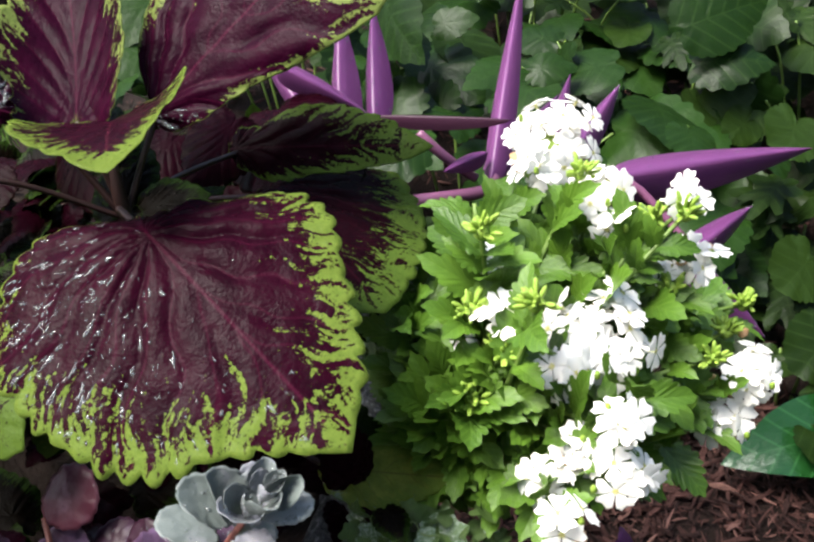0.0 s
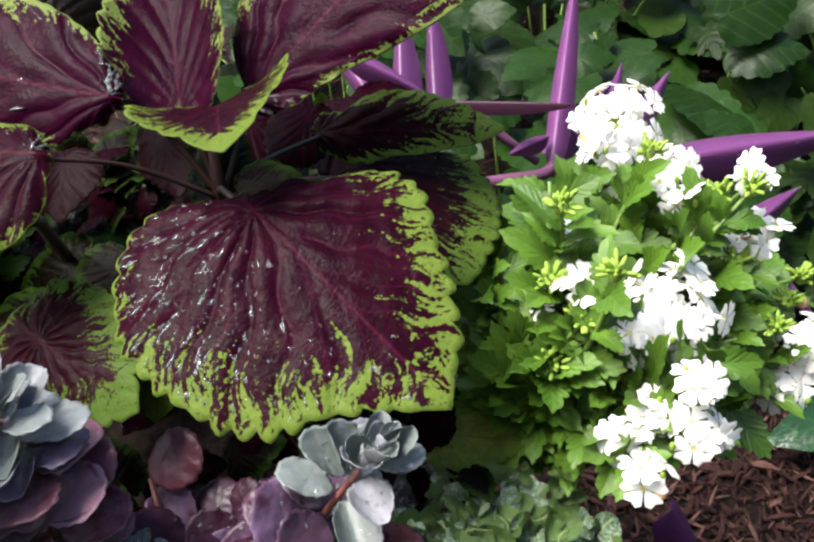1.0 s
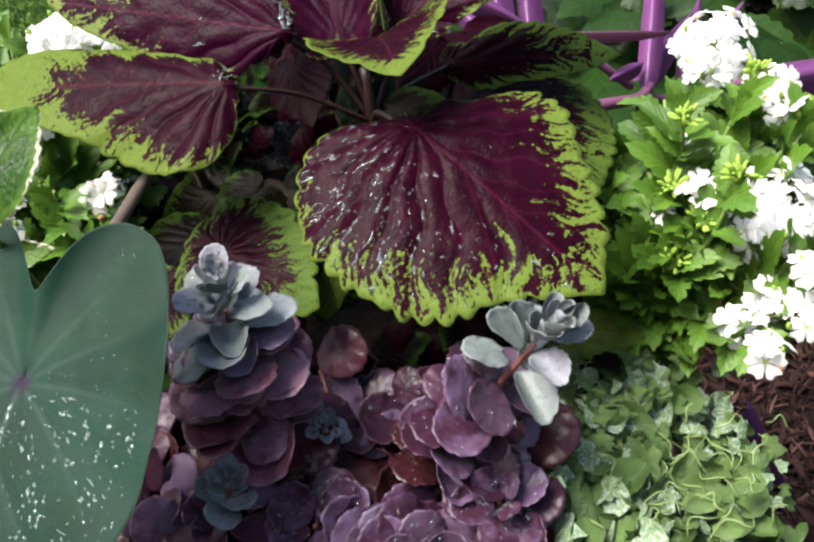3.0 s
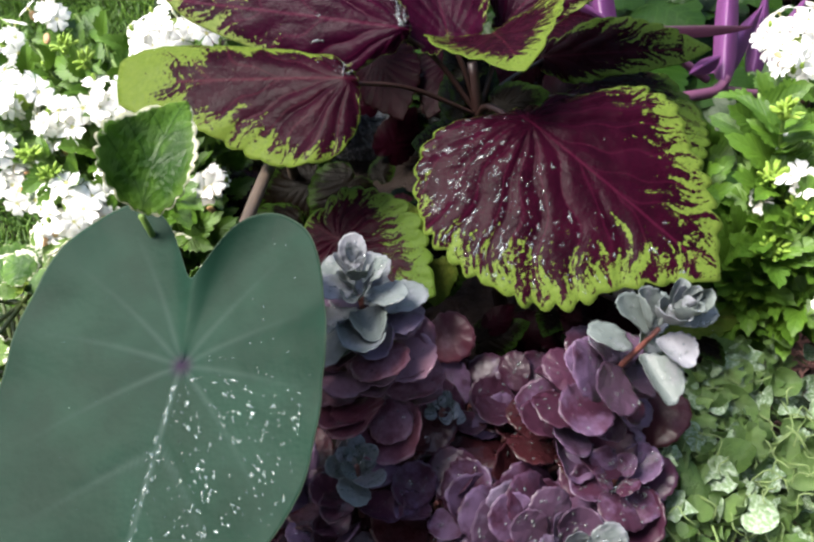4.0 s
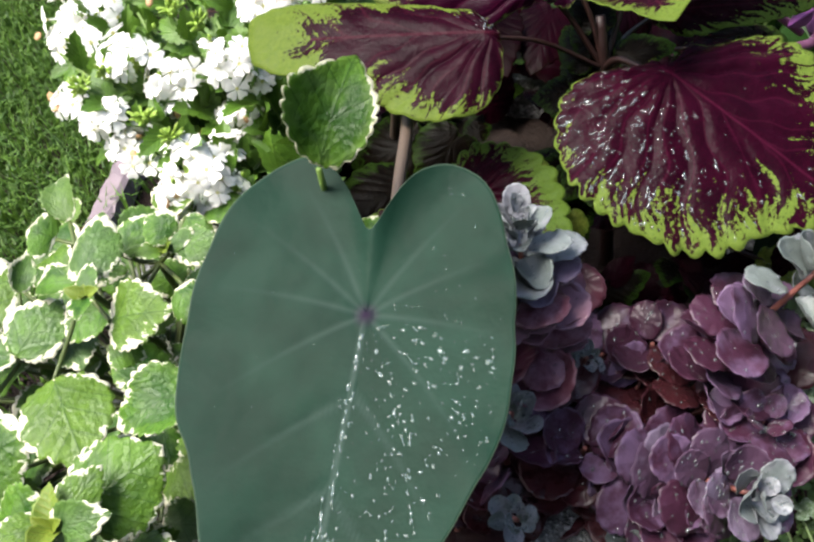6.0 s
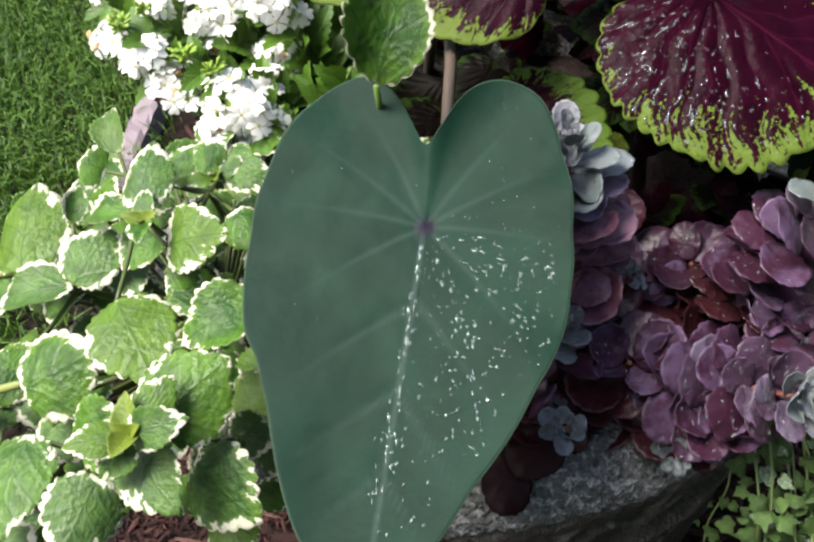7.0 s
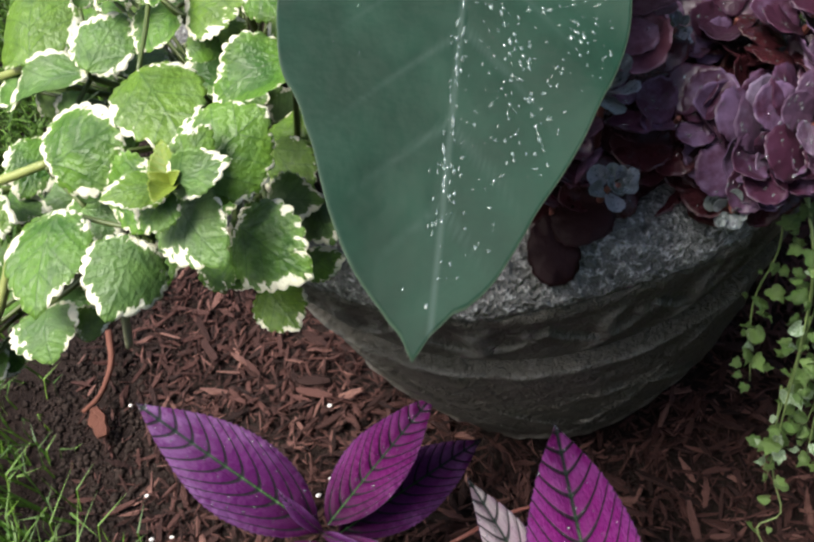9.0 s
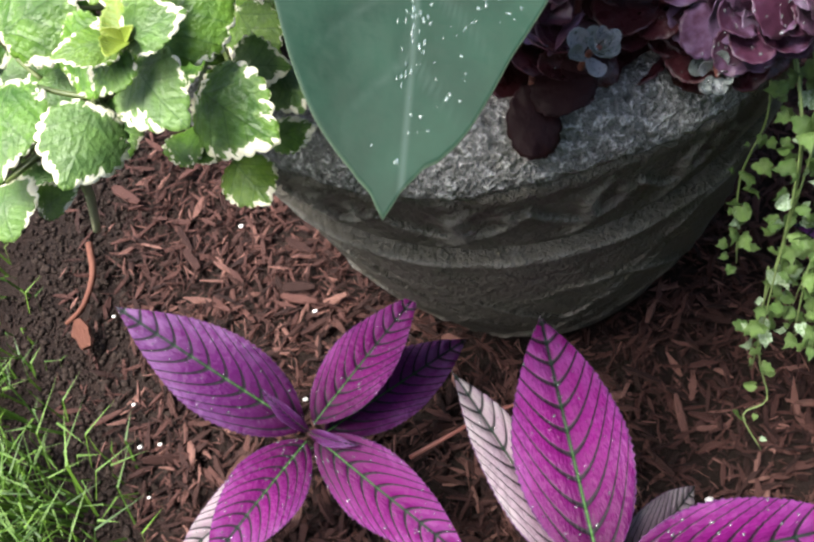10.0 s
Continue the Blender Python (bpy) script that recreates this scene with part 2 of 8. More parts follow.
M_EAR = ear_material()
M_PLEC = plectranthus_material("variegated_green", 0.032, 1.25)
M_PLEC_YOUNG = plain_leaf("variegated_young_leaf", (0.11, 0.20, 0.024), (0.22, 0.27, 0.040), (0.24, 0.22, 0.03), bump=0.25, ribbed=0.4)
M_PLEC_THIN = plectranthus_material("variegated_green_narrow", 0.04, 0.30, 0.0, 0.55)
M_VERB = plain_leaf("verbena_leaf_green", (0.032, 0.085, 0.010), (0.120, 0.225, 0.026), (0.14, 0.24, 0.04), ribbed=0.2, bump=0.2)
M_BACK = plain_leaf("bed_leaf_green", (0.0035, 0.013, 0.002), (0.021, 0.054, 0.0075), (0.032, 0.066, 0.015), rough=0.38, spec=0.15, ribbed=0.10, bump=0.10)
# Green of low filler leaves, near black because it includes the shade there.
M_LOW_SHADE = plain_leaf("low_leaf_shade_green", (0.003, 0.008, 0.0015), (0.012, 0.026, 0.004), spec=0.08, ribbed=0.2, bump=0.2)
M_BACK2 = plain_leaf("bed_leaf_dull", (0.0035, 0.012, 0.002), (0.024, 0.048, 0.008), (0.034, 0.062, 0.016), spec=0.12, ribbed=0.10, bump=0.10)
M_GLOSS = plain_leaf("glossy_leaf_green", (0.010, 0.055, 0.012), (0.018, 0.08, 0.018), (0.04, 0.13, 0.04), rough=0.22, spec=0.5, ribbed=0.2, bump=0.12)
M_DICH = plain_leaf("trailing_leaf_green", (0.036, 0.085, 0.018), (0.165, 0.250, 0.080), rough=0.34, ribbed=0.0)
M_DICH2 = silver_leaf()
M_TRAD = plain_leaf("purple_heart_leaf", (0.095, 0.026, 0.105), (0.205, 0.072, 0.205), rough=0.32, spec=0.35, thin=0.2, bump=0.05, ribbed=0.0)
M_TRAD_DARK = plain_leaf("purple_heart_leaf_dark", (0.045, 0.016, 0.034), (0.085, 0.036, 0.060), rough=0.4, spec=0.2, thin=0.1, bump=0.05, ribbed=0.0)
M_SED = stonecrop_material("stonecrop_purple", (0.031, 0.0090, 0.0175), (0.067, 0.025, 0.048), (0.138, 0.090, 0.155), 0.24, 0.34)
M_SED_ROSE = stonecrop_material("stonecrop_rosy_wine", (0.070, 0.019, 0.029), (0.150, 0.055, 0.080), (0.255, 0.150, 0.190), 0.30, 0.32)
M_SED_RED = stonecrop_material("stonecrop_wine", (0.026, 0.0075, 0.009), (0.064, 0.018, 0.023), (0.115, 0.055, 0.080), 0.08, 0.26)
M_SED_DARK = stonecrop_material("stonecrop_dark_wine", (0.010, 0.0035, 0.004), (0.024, 0.0075, 0.009), (0.05, 0.025, 0.035), -0.15, 0.45)
M_SED_DARK.node_tree.nodes["Principled BSDF"].inputs["Specular IOR Level"].default_value = 0.1
M_SED_MID = stonecrop_material("stonecrop_mauve", (0.050, 0.025, 0.044), (0.096, 0.058, 0.094), (0.175, 0.138, 0.195), 0.24, 0.32)
M_SED_GREY = stonecrop_material("stonecrop_grey", (0.120, 0.143, 0.130), (0.172, 0.190, 0.190), (0.235, 0.233, 0.260), 0.27, 0.40)
M_SHIELD = shield_material("persian_shield_magenta", (0.088, 0.0035, 0.072), (0.140, 0.010, 0.115), (0.200, 0.070, 0.215))
M_SHIELD_DIM = shield_material("persian_shield_purple", (0.055, 0.006, 0.062), (0.085, 0.014, 0.092), (0.20, 0.120, 0.25))
M_SHIELD_PALE = shield_material("persian_shield_silver", (0.16, 0.10, 0.14), (0.25, 0.20, 0.23), (0.27, 0.28, 0.25))


def solid(name, dark, light, scale=40.0, rough=0.5, spec=0.4, bump=0.3, dist=0.001, detail=4.0):
    k = Mat(name, rough=rough, spec=spec)
    n = k.noise(k.coords(), scale, detail, 0.6)
    c = k.mix(k.math("ADD", k.math("MULTIPLY", n, 0.7), k.math("MULTIPLY", k.rand(), 0.3)), dark, light)
    k.bump(k.noise(k.coords(), scale * 3, 3.0), bump, dist)
    return k.done(c)


M_STEM_GREEN = solid("stem_green", (0.09, 0.15, 0.03), (0.17, 0.26, 0.06))
M_STEM_DULL = solid("stem_dull_green", (0.050, 0.075, 0.018), (0.110, 0.140, 0.040))
M_STEM_PALE = solid("stem_pale_green", (0.15, 0.18, 0.05), (0.26, 0.29, 0.10))
M_STEM_WITHERED = solid("stalk_withered", (0.17, 0.17, 0.11), (0.30, 0.30, 0.21))
M_STEM_BROWN = solid("petiole_brown", (0.075, 0.055, 0.042), (0.14, 0.105, 0.08))
M_STEM_WINE = solid("stem_wine", (0.016, 0.006, 0.006), (0.040, 0.016, 0.012))
M_STEM_PINK = solid("stem_pink", (0.12, 0.040, 0.085), (0.24, 0.10, 0.18), rough=0.4)
M_STEM_RED = solid("stem_red", (0.13, 0.045, 0.035), (0.22, 0.085, 0.07))
M_BUD = solid("bud_yellow_green", (0.18, 0.30, 0.035), (0.32, 0.44, 0.08))
M_RUNNER = solid("runner_pale_green", (0.13, 0.19, 0.06), (0.24, 0.31, 0.13))
M_FADED = solid("faded_flower_tan", (0.38, 0.20, 0.09), (0.62, 0.42, 0.24))
M_SOIL = solid("dark_soil", (0.012, 0.008, 0.006), (0.034, 0.022, 0.017), 60.0, 0.85, 0.2, 0.8, 0.004)
M_SLATE = solid("weathered_wood", (0.13, 0.10, 0.11), (0.30, 0.25, 0.27), 30.0, 0.8, 0.2, 0.6, 0.002)
M_SKY_BLOCK = solid("sky_block_green", (0.010, 0.025, 0.006), (0.045, 0.080, 0.020), 14.0, 0.8, 0.2, 1.0, 0.05)
M_BARK = solid("bark_orange", (0.085, 0.034, 0.024), (0.20, 0.090, 0.062), 30.0, 0.8, 0.2, 0.6, 0.002)
M_DEAD = solid("dead_leaf_tan", (0.16, 0.075, 0.025), (0.34, 0.19, 0.08))
M_GRIT = solid("white_grit", (0.5, 0.48, 0.45), (0.8, 0.78, 0.75))


def petal_material():
    k = Mat("white_petal", rough=0.55, spec=0.25, thin=0.25)
    n = k.noise(k.coords(), 2.0, 2.0)
    c = k.mix(n, (0.90, 0.885, 0.83), (0.97, 0.96, 0.92))
    c = k.mix(k.math("SUBTRACT", 1.0, k.step(k.attr("hub"), 0.08, 0.20)), c, (0.68, 0.66, 0.26))
    return k.done(c)


def drop_material(name, clear, tint):
    k = Mat(name, rough=0.05, spec=0.8)
    k.b.inputs["Transmission Weight"].default_value = clear
    k.b.inputs["IOR"].default_value = 1.33
    return k.done(tint)


def pot_material():
    k = Mat("weathered_cast_stone", rough=0.75, spec=0.3)
    p = k.coords()
    a, b = k.noise(p, 7.0, 5.0, 0.6), k.noise(p, 160.0, 3.0, 0.7)
    c = k.mix(a, (0.044, 0.041, 0.033), (0.130, 0.122, 0.100))
    c = k.mix(k.math("MULTIPLY", k.step(b, 0.52, 0.72), 0.45), c, (0.17, 0.165, 0.145))
    c = k.mix(k.math("MULTIPLY", k.step(k.noise(p, 16.0, 4.0), 0.55, 0.75), 0.4), c, (0.045, 0.052, 0.030))
    # Raised carving is painted paler: the light its top edges catch from above.
    ridge_light = k.math("ADD", k.attr("ridge"), k.math("MULTIPLY", k.math("SUBTRACT", k.noise(p, 60.0, 4.0, 0.7), 0.5), 1.1))
    c = k.mix(k.math("MULTIPLY", k.step(ridge_light, 0.30, 0.85), 0.75), c, (0.190, 0.186, 0.165))
    k.bump(k.math("ADD", k.noise(p, 120.0, 4.0, 0.7), k.math("MULTIPLY", k.noise(p, 35.0, 4.0, 0.65), 1.6)), 1.0, 0.008)
    return k.done(c)


def rim_material():
    k = Mat("pebbled_cast_stone", rough=0.7, spec=0.35)
    p = k.coords()
    v = k.t.nodes.new("ShaderNodeTexVoronoi")
    v.inputs["Scale"].default_value = 290.0
    k.link(p, v.inputs["Vector"])
    c = k.mix(k.noise(p, 11.0, 4.0), (0.110, 0.110, 0.105), (0.270, 0.270, 0.262))
    grit, pit = k.noise(p, 210.0, 3.0, 0.65), k.noise(p, 130.0, 3.0, 0.7)
    c = k.mix(k.math("MULTIPLY", k.step(grit, 0.50, 0.64), 0.75), c, (0.58, 0.58, 0.57))
    c = k.mix(k.math("MULTIPLY", k.step(pit, 0.55, 0.68), 0.8), c, (0.028, 0.029, 0.027))
    c = k.mix(k.math("MULTIPLY", k.step(v.outputs["Distance"], 0.4, 0.8), 0.35), c, (0.035, 0.036, 0.034))
    k.bump(k.math("SUBTRACT", k.math("ADD", grit, k.math("MULTIPLY", pit, -1.2)), k.math("MULTIPLY", v.outputs["Distance"], 0.25)), 1.0, 0.009)
    return k.done(c)


def mulch_material(name, per_island):
    k = Mat(name, rough=0.8, spec=0.2)
    p = k.coords("Object")
    r = k.island() if per_island else k.rand()
    c = k.mix(r, (0.013, 0.0062, 0.0052), (0.092, 0.043, 0.036))
    c = k.mix(k.math("MULTIPLY", k.step(r, 0.84, 1.0), 0.7), c, (0.22, 0.122, 0.100))
    grain = k.noise(k.vec(k.math("MULTIPLY", k.attr("gx"), 3.0), k.math("MULTIPLY", k.attr("gy"), 22.0), k.math("MULTIPLY", r, 50.0)), 1.0, 3.0)
    c = k.mix(k.math("MULTIPLY", k.step(grain, 0.45, 0.7), 0.5), c, (0.045, 0.018, 0.012))
    k.bump(grain, 0.6, 0.002)
    return k.done(c)


def ground_material():
    k = Mat("garden_soil", rough=0.9, spec=0.2)
    p = k.coords()
    n = k.noise(p, 55.0, 5.0, 0.7)
    c = k.mix(n, (0.007, 0.0042, 0.0032), (0.028, 0.015, 0.011))
    c = k.mix(k.math("MULTIPLY", k.step(k.noise(p, 2.5, 3.0), 0.5, 0.7), 0.5), c, (0.020, 0.016, 0.013))
    x = k.t.nodes.new("ShaderNodeSeparateXYZ")
    k.link(p, x.inputs[0])
    far = k.math("MAXIMUM", k.step(k.math("MULTIPLY", x.outputs[0], -1.0), 1.1, 1.6), k.math("MAXIMUM", k.step(k.math("MULTIPLY", x.outputs[1], -1.0), 0.55, 0.9), k.math("MAXIMUM", k.step(x.outputs[0], 1.4, 2.0), k.step(x.outputs[1], 2.3, 2.9))))
    turf = k.mix(k.noise(p, 90.0, 5.0, 0.7), (0.020, 0.050, 0.008), (0.080, 0.150, 0.026))
    c = k.mix(far, c, turf)
    k.bump(k.noise(p, 110.0, 5.0, 0.7), 1.0, 0.01)
    return k.done(c)


def grass_material():
    k = Mat("lawn_green", rough=0.5, spec=0.3, thin=0.25)
    c = k.mix(k.island(), (0.030, 0.076, 0.010), (0.115, 0.210, 0.030))
    return k.done(c)


M_PETAL, M_POT, M_RIM = petal_material(), pot_material(), rim_material()
M_DROP = drop_material("water_drop", 0.86, (0.70, 0.75, 0.75))
M_DROP_CLEAR = drop_material("water_drop_clear", 0.78, (0.52, 0.64, 0.60))
M_CHIP, M_CHIPS, M_GROUND, M_GRASS = mulch_material("mulch_chip", False), mulch_material("mulch_bits", True), ground_material(), grass_material()

# ---- mesh helpers ----
WORLD = {}
rng = np.random.default_rng(7)


def data(name, verts, faces, material, attrs=None, smooth=True):
    me = bpy.data.meshes.new(name)
    me.from_pydata([tuple(v) for v in verts], [], faces)
    me.materials.append(material)
    for key, values in (attrs or {}).items():
        me.attributes.new(key, "FLOAT", "POINT").data.foreach_set("value", np.asarray(values, "f"))
    if smooth:
        me.polygons.foreach_set("use_smooth", [True] * len(me.polygons))
    me.update()
    return me


def thing(name, place, label, category, group="", kind=""):
    """An Empty at a thing's base."""
    ob = tagged(new(name), label, category, group, kind)
    ob.empty_display_size = 0.02
    ob.matrix_basis = WORLD[ob] = Matrix.Translation(place)
    return ob


def part(name, me, parent, m=None, label=""):
    """One mesh object under a thing or a part, at the world pose m."""
    ob = new(name, me)
    m = m or Matrix()
    if parent:
        ob.parent = parent
        ob.matrix_parent_inverse = WORLD[parent].inverted()
    ob.matrix_basis = WORLD[ob] = m
    return tagged(ob, label)


def bent(points, n=14):
    """A smooth line through a few points."""
    p = np.array(points, float)
    if len(p) == 2:
        return [tuple(p[0] + (p[1] - p[0]) * k / n) for k in range(n + 1)]
    q = np.vstack([2 * p[0] - p[1], p, 2 * p[-1] - p[-2]])
    out = []
    per = max(2, n // (len(p) - 1))
    for i in range(1, len(q) - 2):
        a, b, c, d = q[i - 1:i + 3]
        for s in np.arange(per) / per:
            out.append(0.5 * (2 * b + (c - a) * s + (2 * a - 5 * b + 4 * c - d) * s * s + (3 * b - a - 3 * c + d) * s ** 3))
    return out + [p[-1]]


def tube_data(name, points, r0, r1, material, sides=7, n=14):
    line = [Vector(p) for p in bent(points, n)]
    verts, faces = [], []
    for i, p in enumerate(line):
        d = (line[min(i + 1, len(line) - 1)] - line[max(i - 1, 0)]).normalized()
        a = d.cross(Vector((0.3, 0.2, 1)) if abs(d.z) < 0.9 else Vector((1, 0.1, 0))).normalized()
        b = d.cross(a)
        r = r0 + (r1 - r0) * i / (len(line) - 1)
        for s in range(sides):
            w = 2 * math.pi * s / sides
            verts.append(p + (a * math.cos(w) + b * math.sin(w)) * r)
    for i in range(len(line) - 1):
        for s in range(sides):
            t = (s + 1) % sides
            faces.append((i * sides + s, i * sides + t, (i + 1) * sides + t, (i + 1) * sides + s))
    faces.append(tuple(range(sides))[::-1])
    faces.append(tuple((len(line) - 1) * sides + s for s in range(sides)))
    return data(name, verts, faces, material)


def stem(parent, points, r0, r1, material, name="stem", label="", n=14):
    return part(name, tube_data(name, points, r0, r1, material, n=n), parent, None, label)


def frame_of(base, tip, width, face=(0, -0.45, 0.9), roll=0.0, deep=None):
    """The pose of a leaf from its base to its tip, its upper side turned to face."""
    base, tip = Vector(base), Vector(tip)
    y = tip - base
    length = y.length
    y = y / length
    f = Vector(face)
    z = (f - y * f.dot(y)).normalized()
    x = y.cross(z)
    m = Matrix((x, y, z)).transposed().to_4x4()
    return Matrix.Translation(base) @ m @ Matrix.Rotation(radians(roll), 4, "Y") @ Matrix.Diagonal((width, length, deep or length, 1))


class Blade:
    """A leaf blade of unit length and width round a hub: outline as (angle from the tip, reach) pairs."""

    def __init__(self, outline, hub, teeth=0, tooth=0.0, slope=0.6, veins=8, quilt=0.0, bend=0.0, cup=0.0, fold=0.0, wave=0.0, waves=5, side=0.0, seed=0, kick=0.0, fan=0.0, dome=0.0):
        self.a, self.r = [np.array(c, float) for c in zip(*outline)]
        self.hub, self.teeth, self.tooth, self.slope, self.veins = hub, teeth, tooth, slope, veins
        self.quilt, self.bend, self.cup, self.fold, self.wave, self.waves, self.side = quilt, bend, cup, fold, wave, waves, side
        self.kick, self.fan, self.dome = kick, fan, dome
        self.uneven = self.a[0] < 0
        self.ph = np.random.default_rng(seed).uniform(0, 6.28, 4)
        th = np.linspace(0, 180, 361)
        self.scale = 1.0 if self.uneven else 0.5 / np.max(self.reach(th) * np.sin(np.radians(th)))
        ring = np.linspace(-180, 180, 721)
        px, py = self.reach(ring) * np.sin(np.radians(ring)), self.reach(ring) * np.cos(np.radians(ring))
        self.run = np.r_[0, np.cumsum(np.hypot(np.diff(px), np.diff(py)))]
        self.ring, self.run = ring, self.run / self.run[-1]

    def reach(self, deg):
        if self.uneven:
            sharp = np.interp(deg, self.a, self.r, period=360)
            fine = sum(np.interp(deg + o, self.a, self.r, period=360) for o in (-3, -1.5, 0, 1.5, 3)) / 5
            return np.where(np.abs(deg) < 6, sharp, fine)
        d = np.abs(deg)
        fine = sum(np.interp(np.clip(np.abs(d + o), 0, 180 - np.maximum(0, d + o - 180)), self.a, self.r) for o in (-4, -2, 0, 2, 4)) / 5
        sharp = np.interp(d, self.a, self.r)
        return np.where(d < 8, sharp, fine)

    def at(self, r, deg):
        """Places for shares of the reach r and angles deg, with the leaf's own measures."""
        R = self.reach(deg)
        ph = self.ph
        if self.teeth:
            arc = np.interp(deg, self.ring, self.run) * 2 * self.teeth if self.uneven else np.abs(deg) / 180 * self.teeth
            arc = arc + 0.25 * np.sin(deg * 0.05 + ph[0])
            saw = np.abs(np.sin(np.pi * arc)) ** 0.7
            fade = np.clip((np.abs(deg) - 3) / 12, 0, 1) * np.clip((176 - np.abs(deg)) / 14, 0, 1)
            size = 0.65 + 0.5 * np.sin(arc * 1.7 + ph[1]) * np.sin(arc * 0.61 + ph[2]) if self.uneven else 1.0
            R = R * (1 + self.tooth * size * (saw - 0.5) * r ** 5 * fade)
        w = np.radians(deg)
        x = np.sin(w) * R * r * self.scale
        y = self.hub + np.cos(w) * R * r
        vc = (1 - self.fan) * (y - self.slope * np.abs(x)) + self.fan * 0.85 * (1 - np.arctan2(np.abs(x), y + 0.03) / 1.9)
        ax = np.abs(x) * 2
        z = self.bend * (y - y * y) + self.cup * x * x * 4 + self.fold * np.abs(x) - self.side * x * np.abs(x)
        if self.uneven:
            vc = vc + 0.018 * np.sin(x * 17 + y * 9 + ph[0]) + 0.012 * np.sin(y * 31 - x * 13 + ph[1])
            z = z + self.quilt * 0.15 * np.sin(x * 41 + ph[2]) * np.sin(y * 37 + ph[3])
        z = z + self.quilt * (np.abs(np.sin(np.pi * (vc * self.veins + 0.5))) ** 0.7 - 0.5) * np.clip(ax * 6, 0, 1) * (1 - 0.4 * r)
        z = z + self.wave * r ** 3 * (np.sin(w * self.waves + ph[1]) + 0.6 * np.sin(w * (self.waves * 2 + 1) + ph[2]))
        z = z - self.kick * np.minimum(y, 0) + self.dome * (0.6 - r * r)
        return x, y, z, vc, ax

    def mesh(self, name, material, nr=8, na=72, thick=0.0, ribs=()):
        r = np.linspace(0, 1, nr + 1)[1:] ** 0.85
        deg = np.linspace(-180, 180, na, endpoint=False)
        rr, dd = [g.ravel() for g in np.meshgrid(r, deg, indexing="ij")]
        rr, dd = np.append(rr, 0.0), np.append(dd, 0.0)
        x, y, z, vc, ax = self.at(rr, dd)
        hubdist = np.hypot(x, y - self.hub)
        rib = np.zeros_like(x)
        for y0, a, far in ribs:
            dx, dy = x, y - y0
            sa, ca = math.sin(math.radians(a)), math.cos(math.radians(a))
            go = dx * sa + dy * ca
            off = np.abs(dx * ca - dy * sa + 0.25 * go * go * np.sign(a))
            on = (go > 0) & (go < far)
            fade = np.clip(1.15 - go / far, 0, 1)
            rib = np.maximum(rib, np.where(on, np.clip(1 - off / (0.009 + 0.005 * fade), 0, 1) * fade, 0))
            z = z - np.where(on, np.exp(-(off / 0.035) ** 2) * fade, 0) * 0.003
        faces = []
        c = len(x) - 1
        for i in range(nr):
            for j in range(na):
                k = (j + 1) % na
                if i == 0:
                    faces.append((c, j, k))
                else:
                    faces.append(((i - 1) * na + j, i * na + j, i * na + k, (i - 1) * na + k))
        v = np.c_[x, y, z]
        att = dict(edge=1 - rr, vc=vc, ax=ax, along=y, hub=hubdist, rib=rib)
        if thick:
            n = len(v)
            low = v - (0, 0, thick)
            faces = faces + [tuple(n + q for q in f[::-1]) for f in faces]
            last = (nr - 1) * na
            faces += [(last + j, n + last + j, n + last + (j + 1) % na, last + (j + 1) % na) for j in range(na)]
            v = np.vstack([v, low])
            att = {key: np.r_[val, val] for key, val in att.items()}
        return data(name, v, faces, material, att)


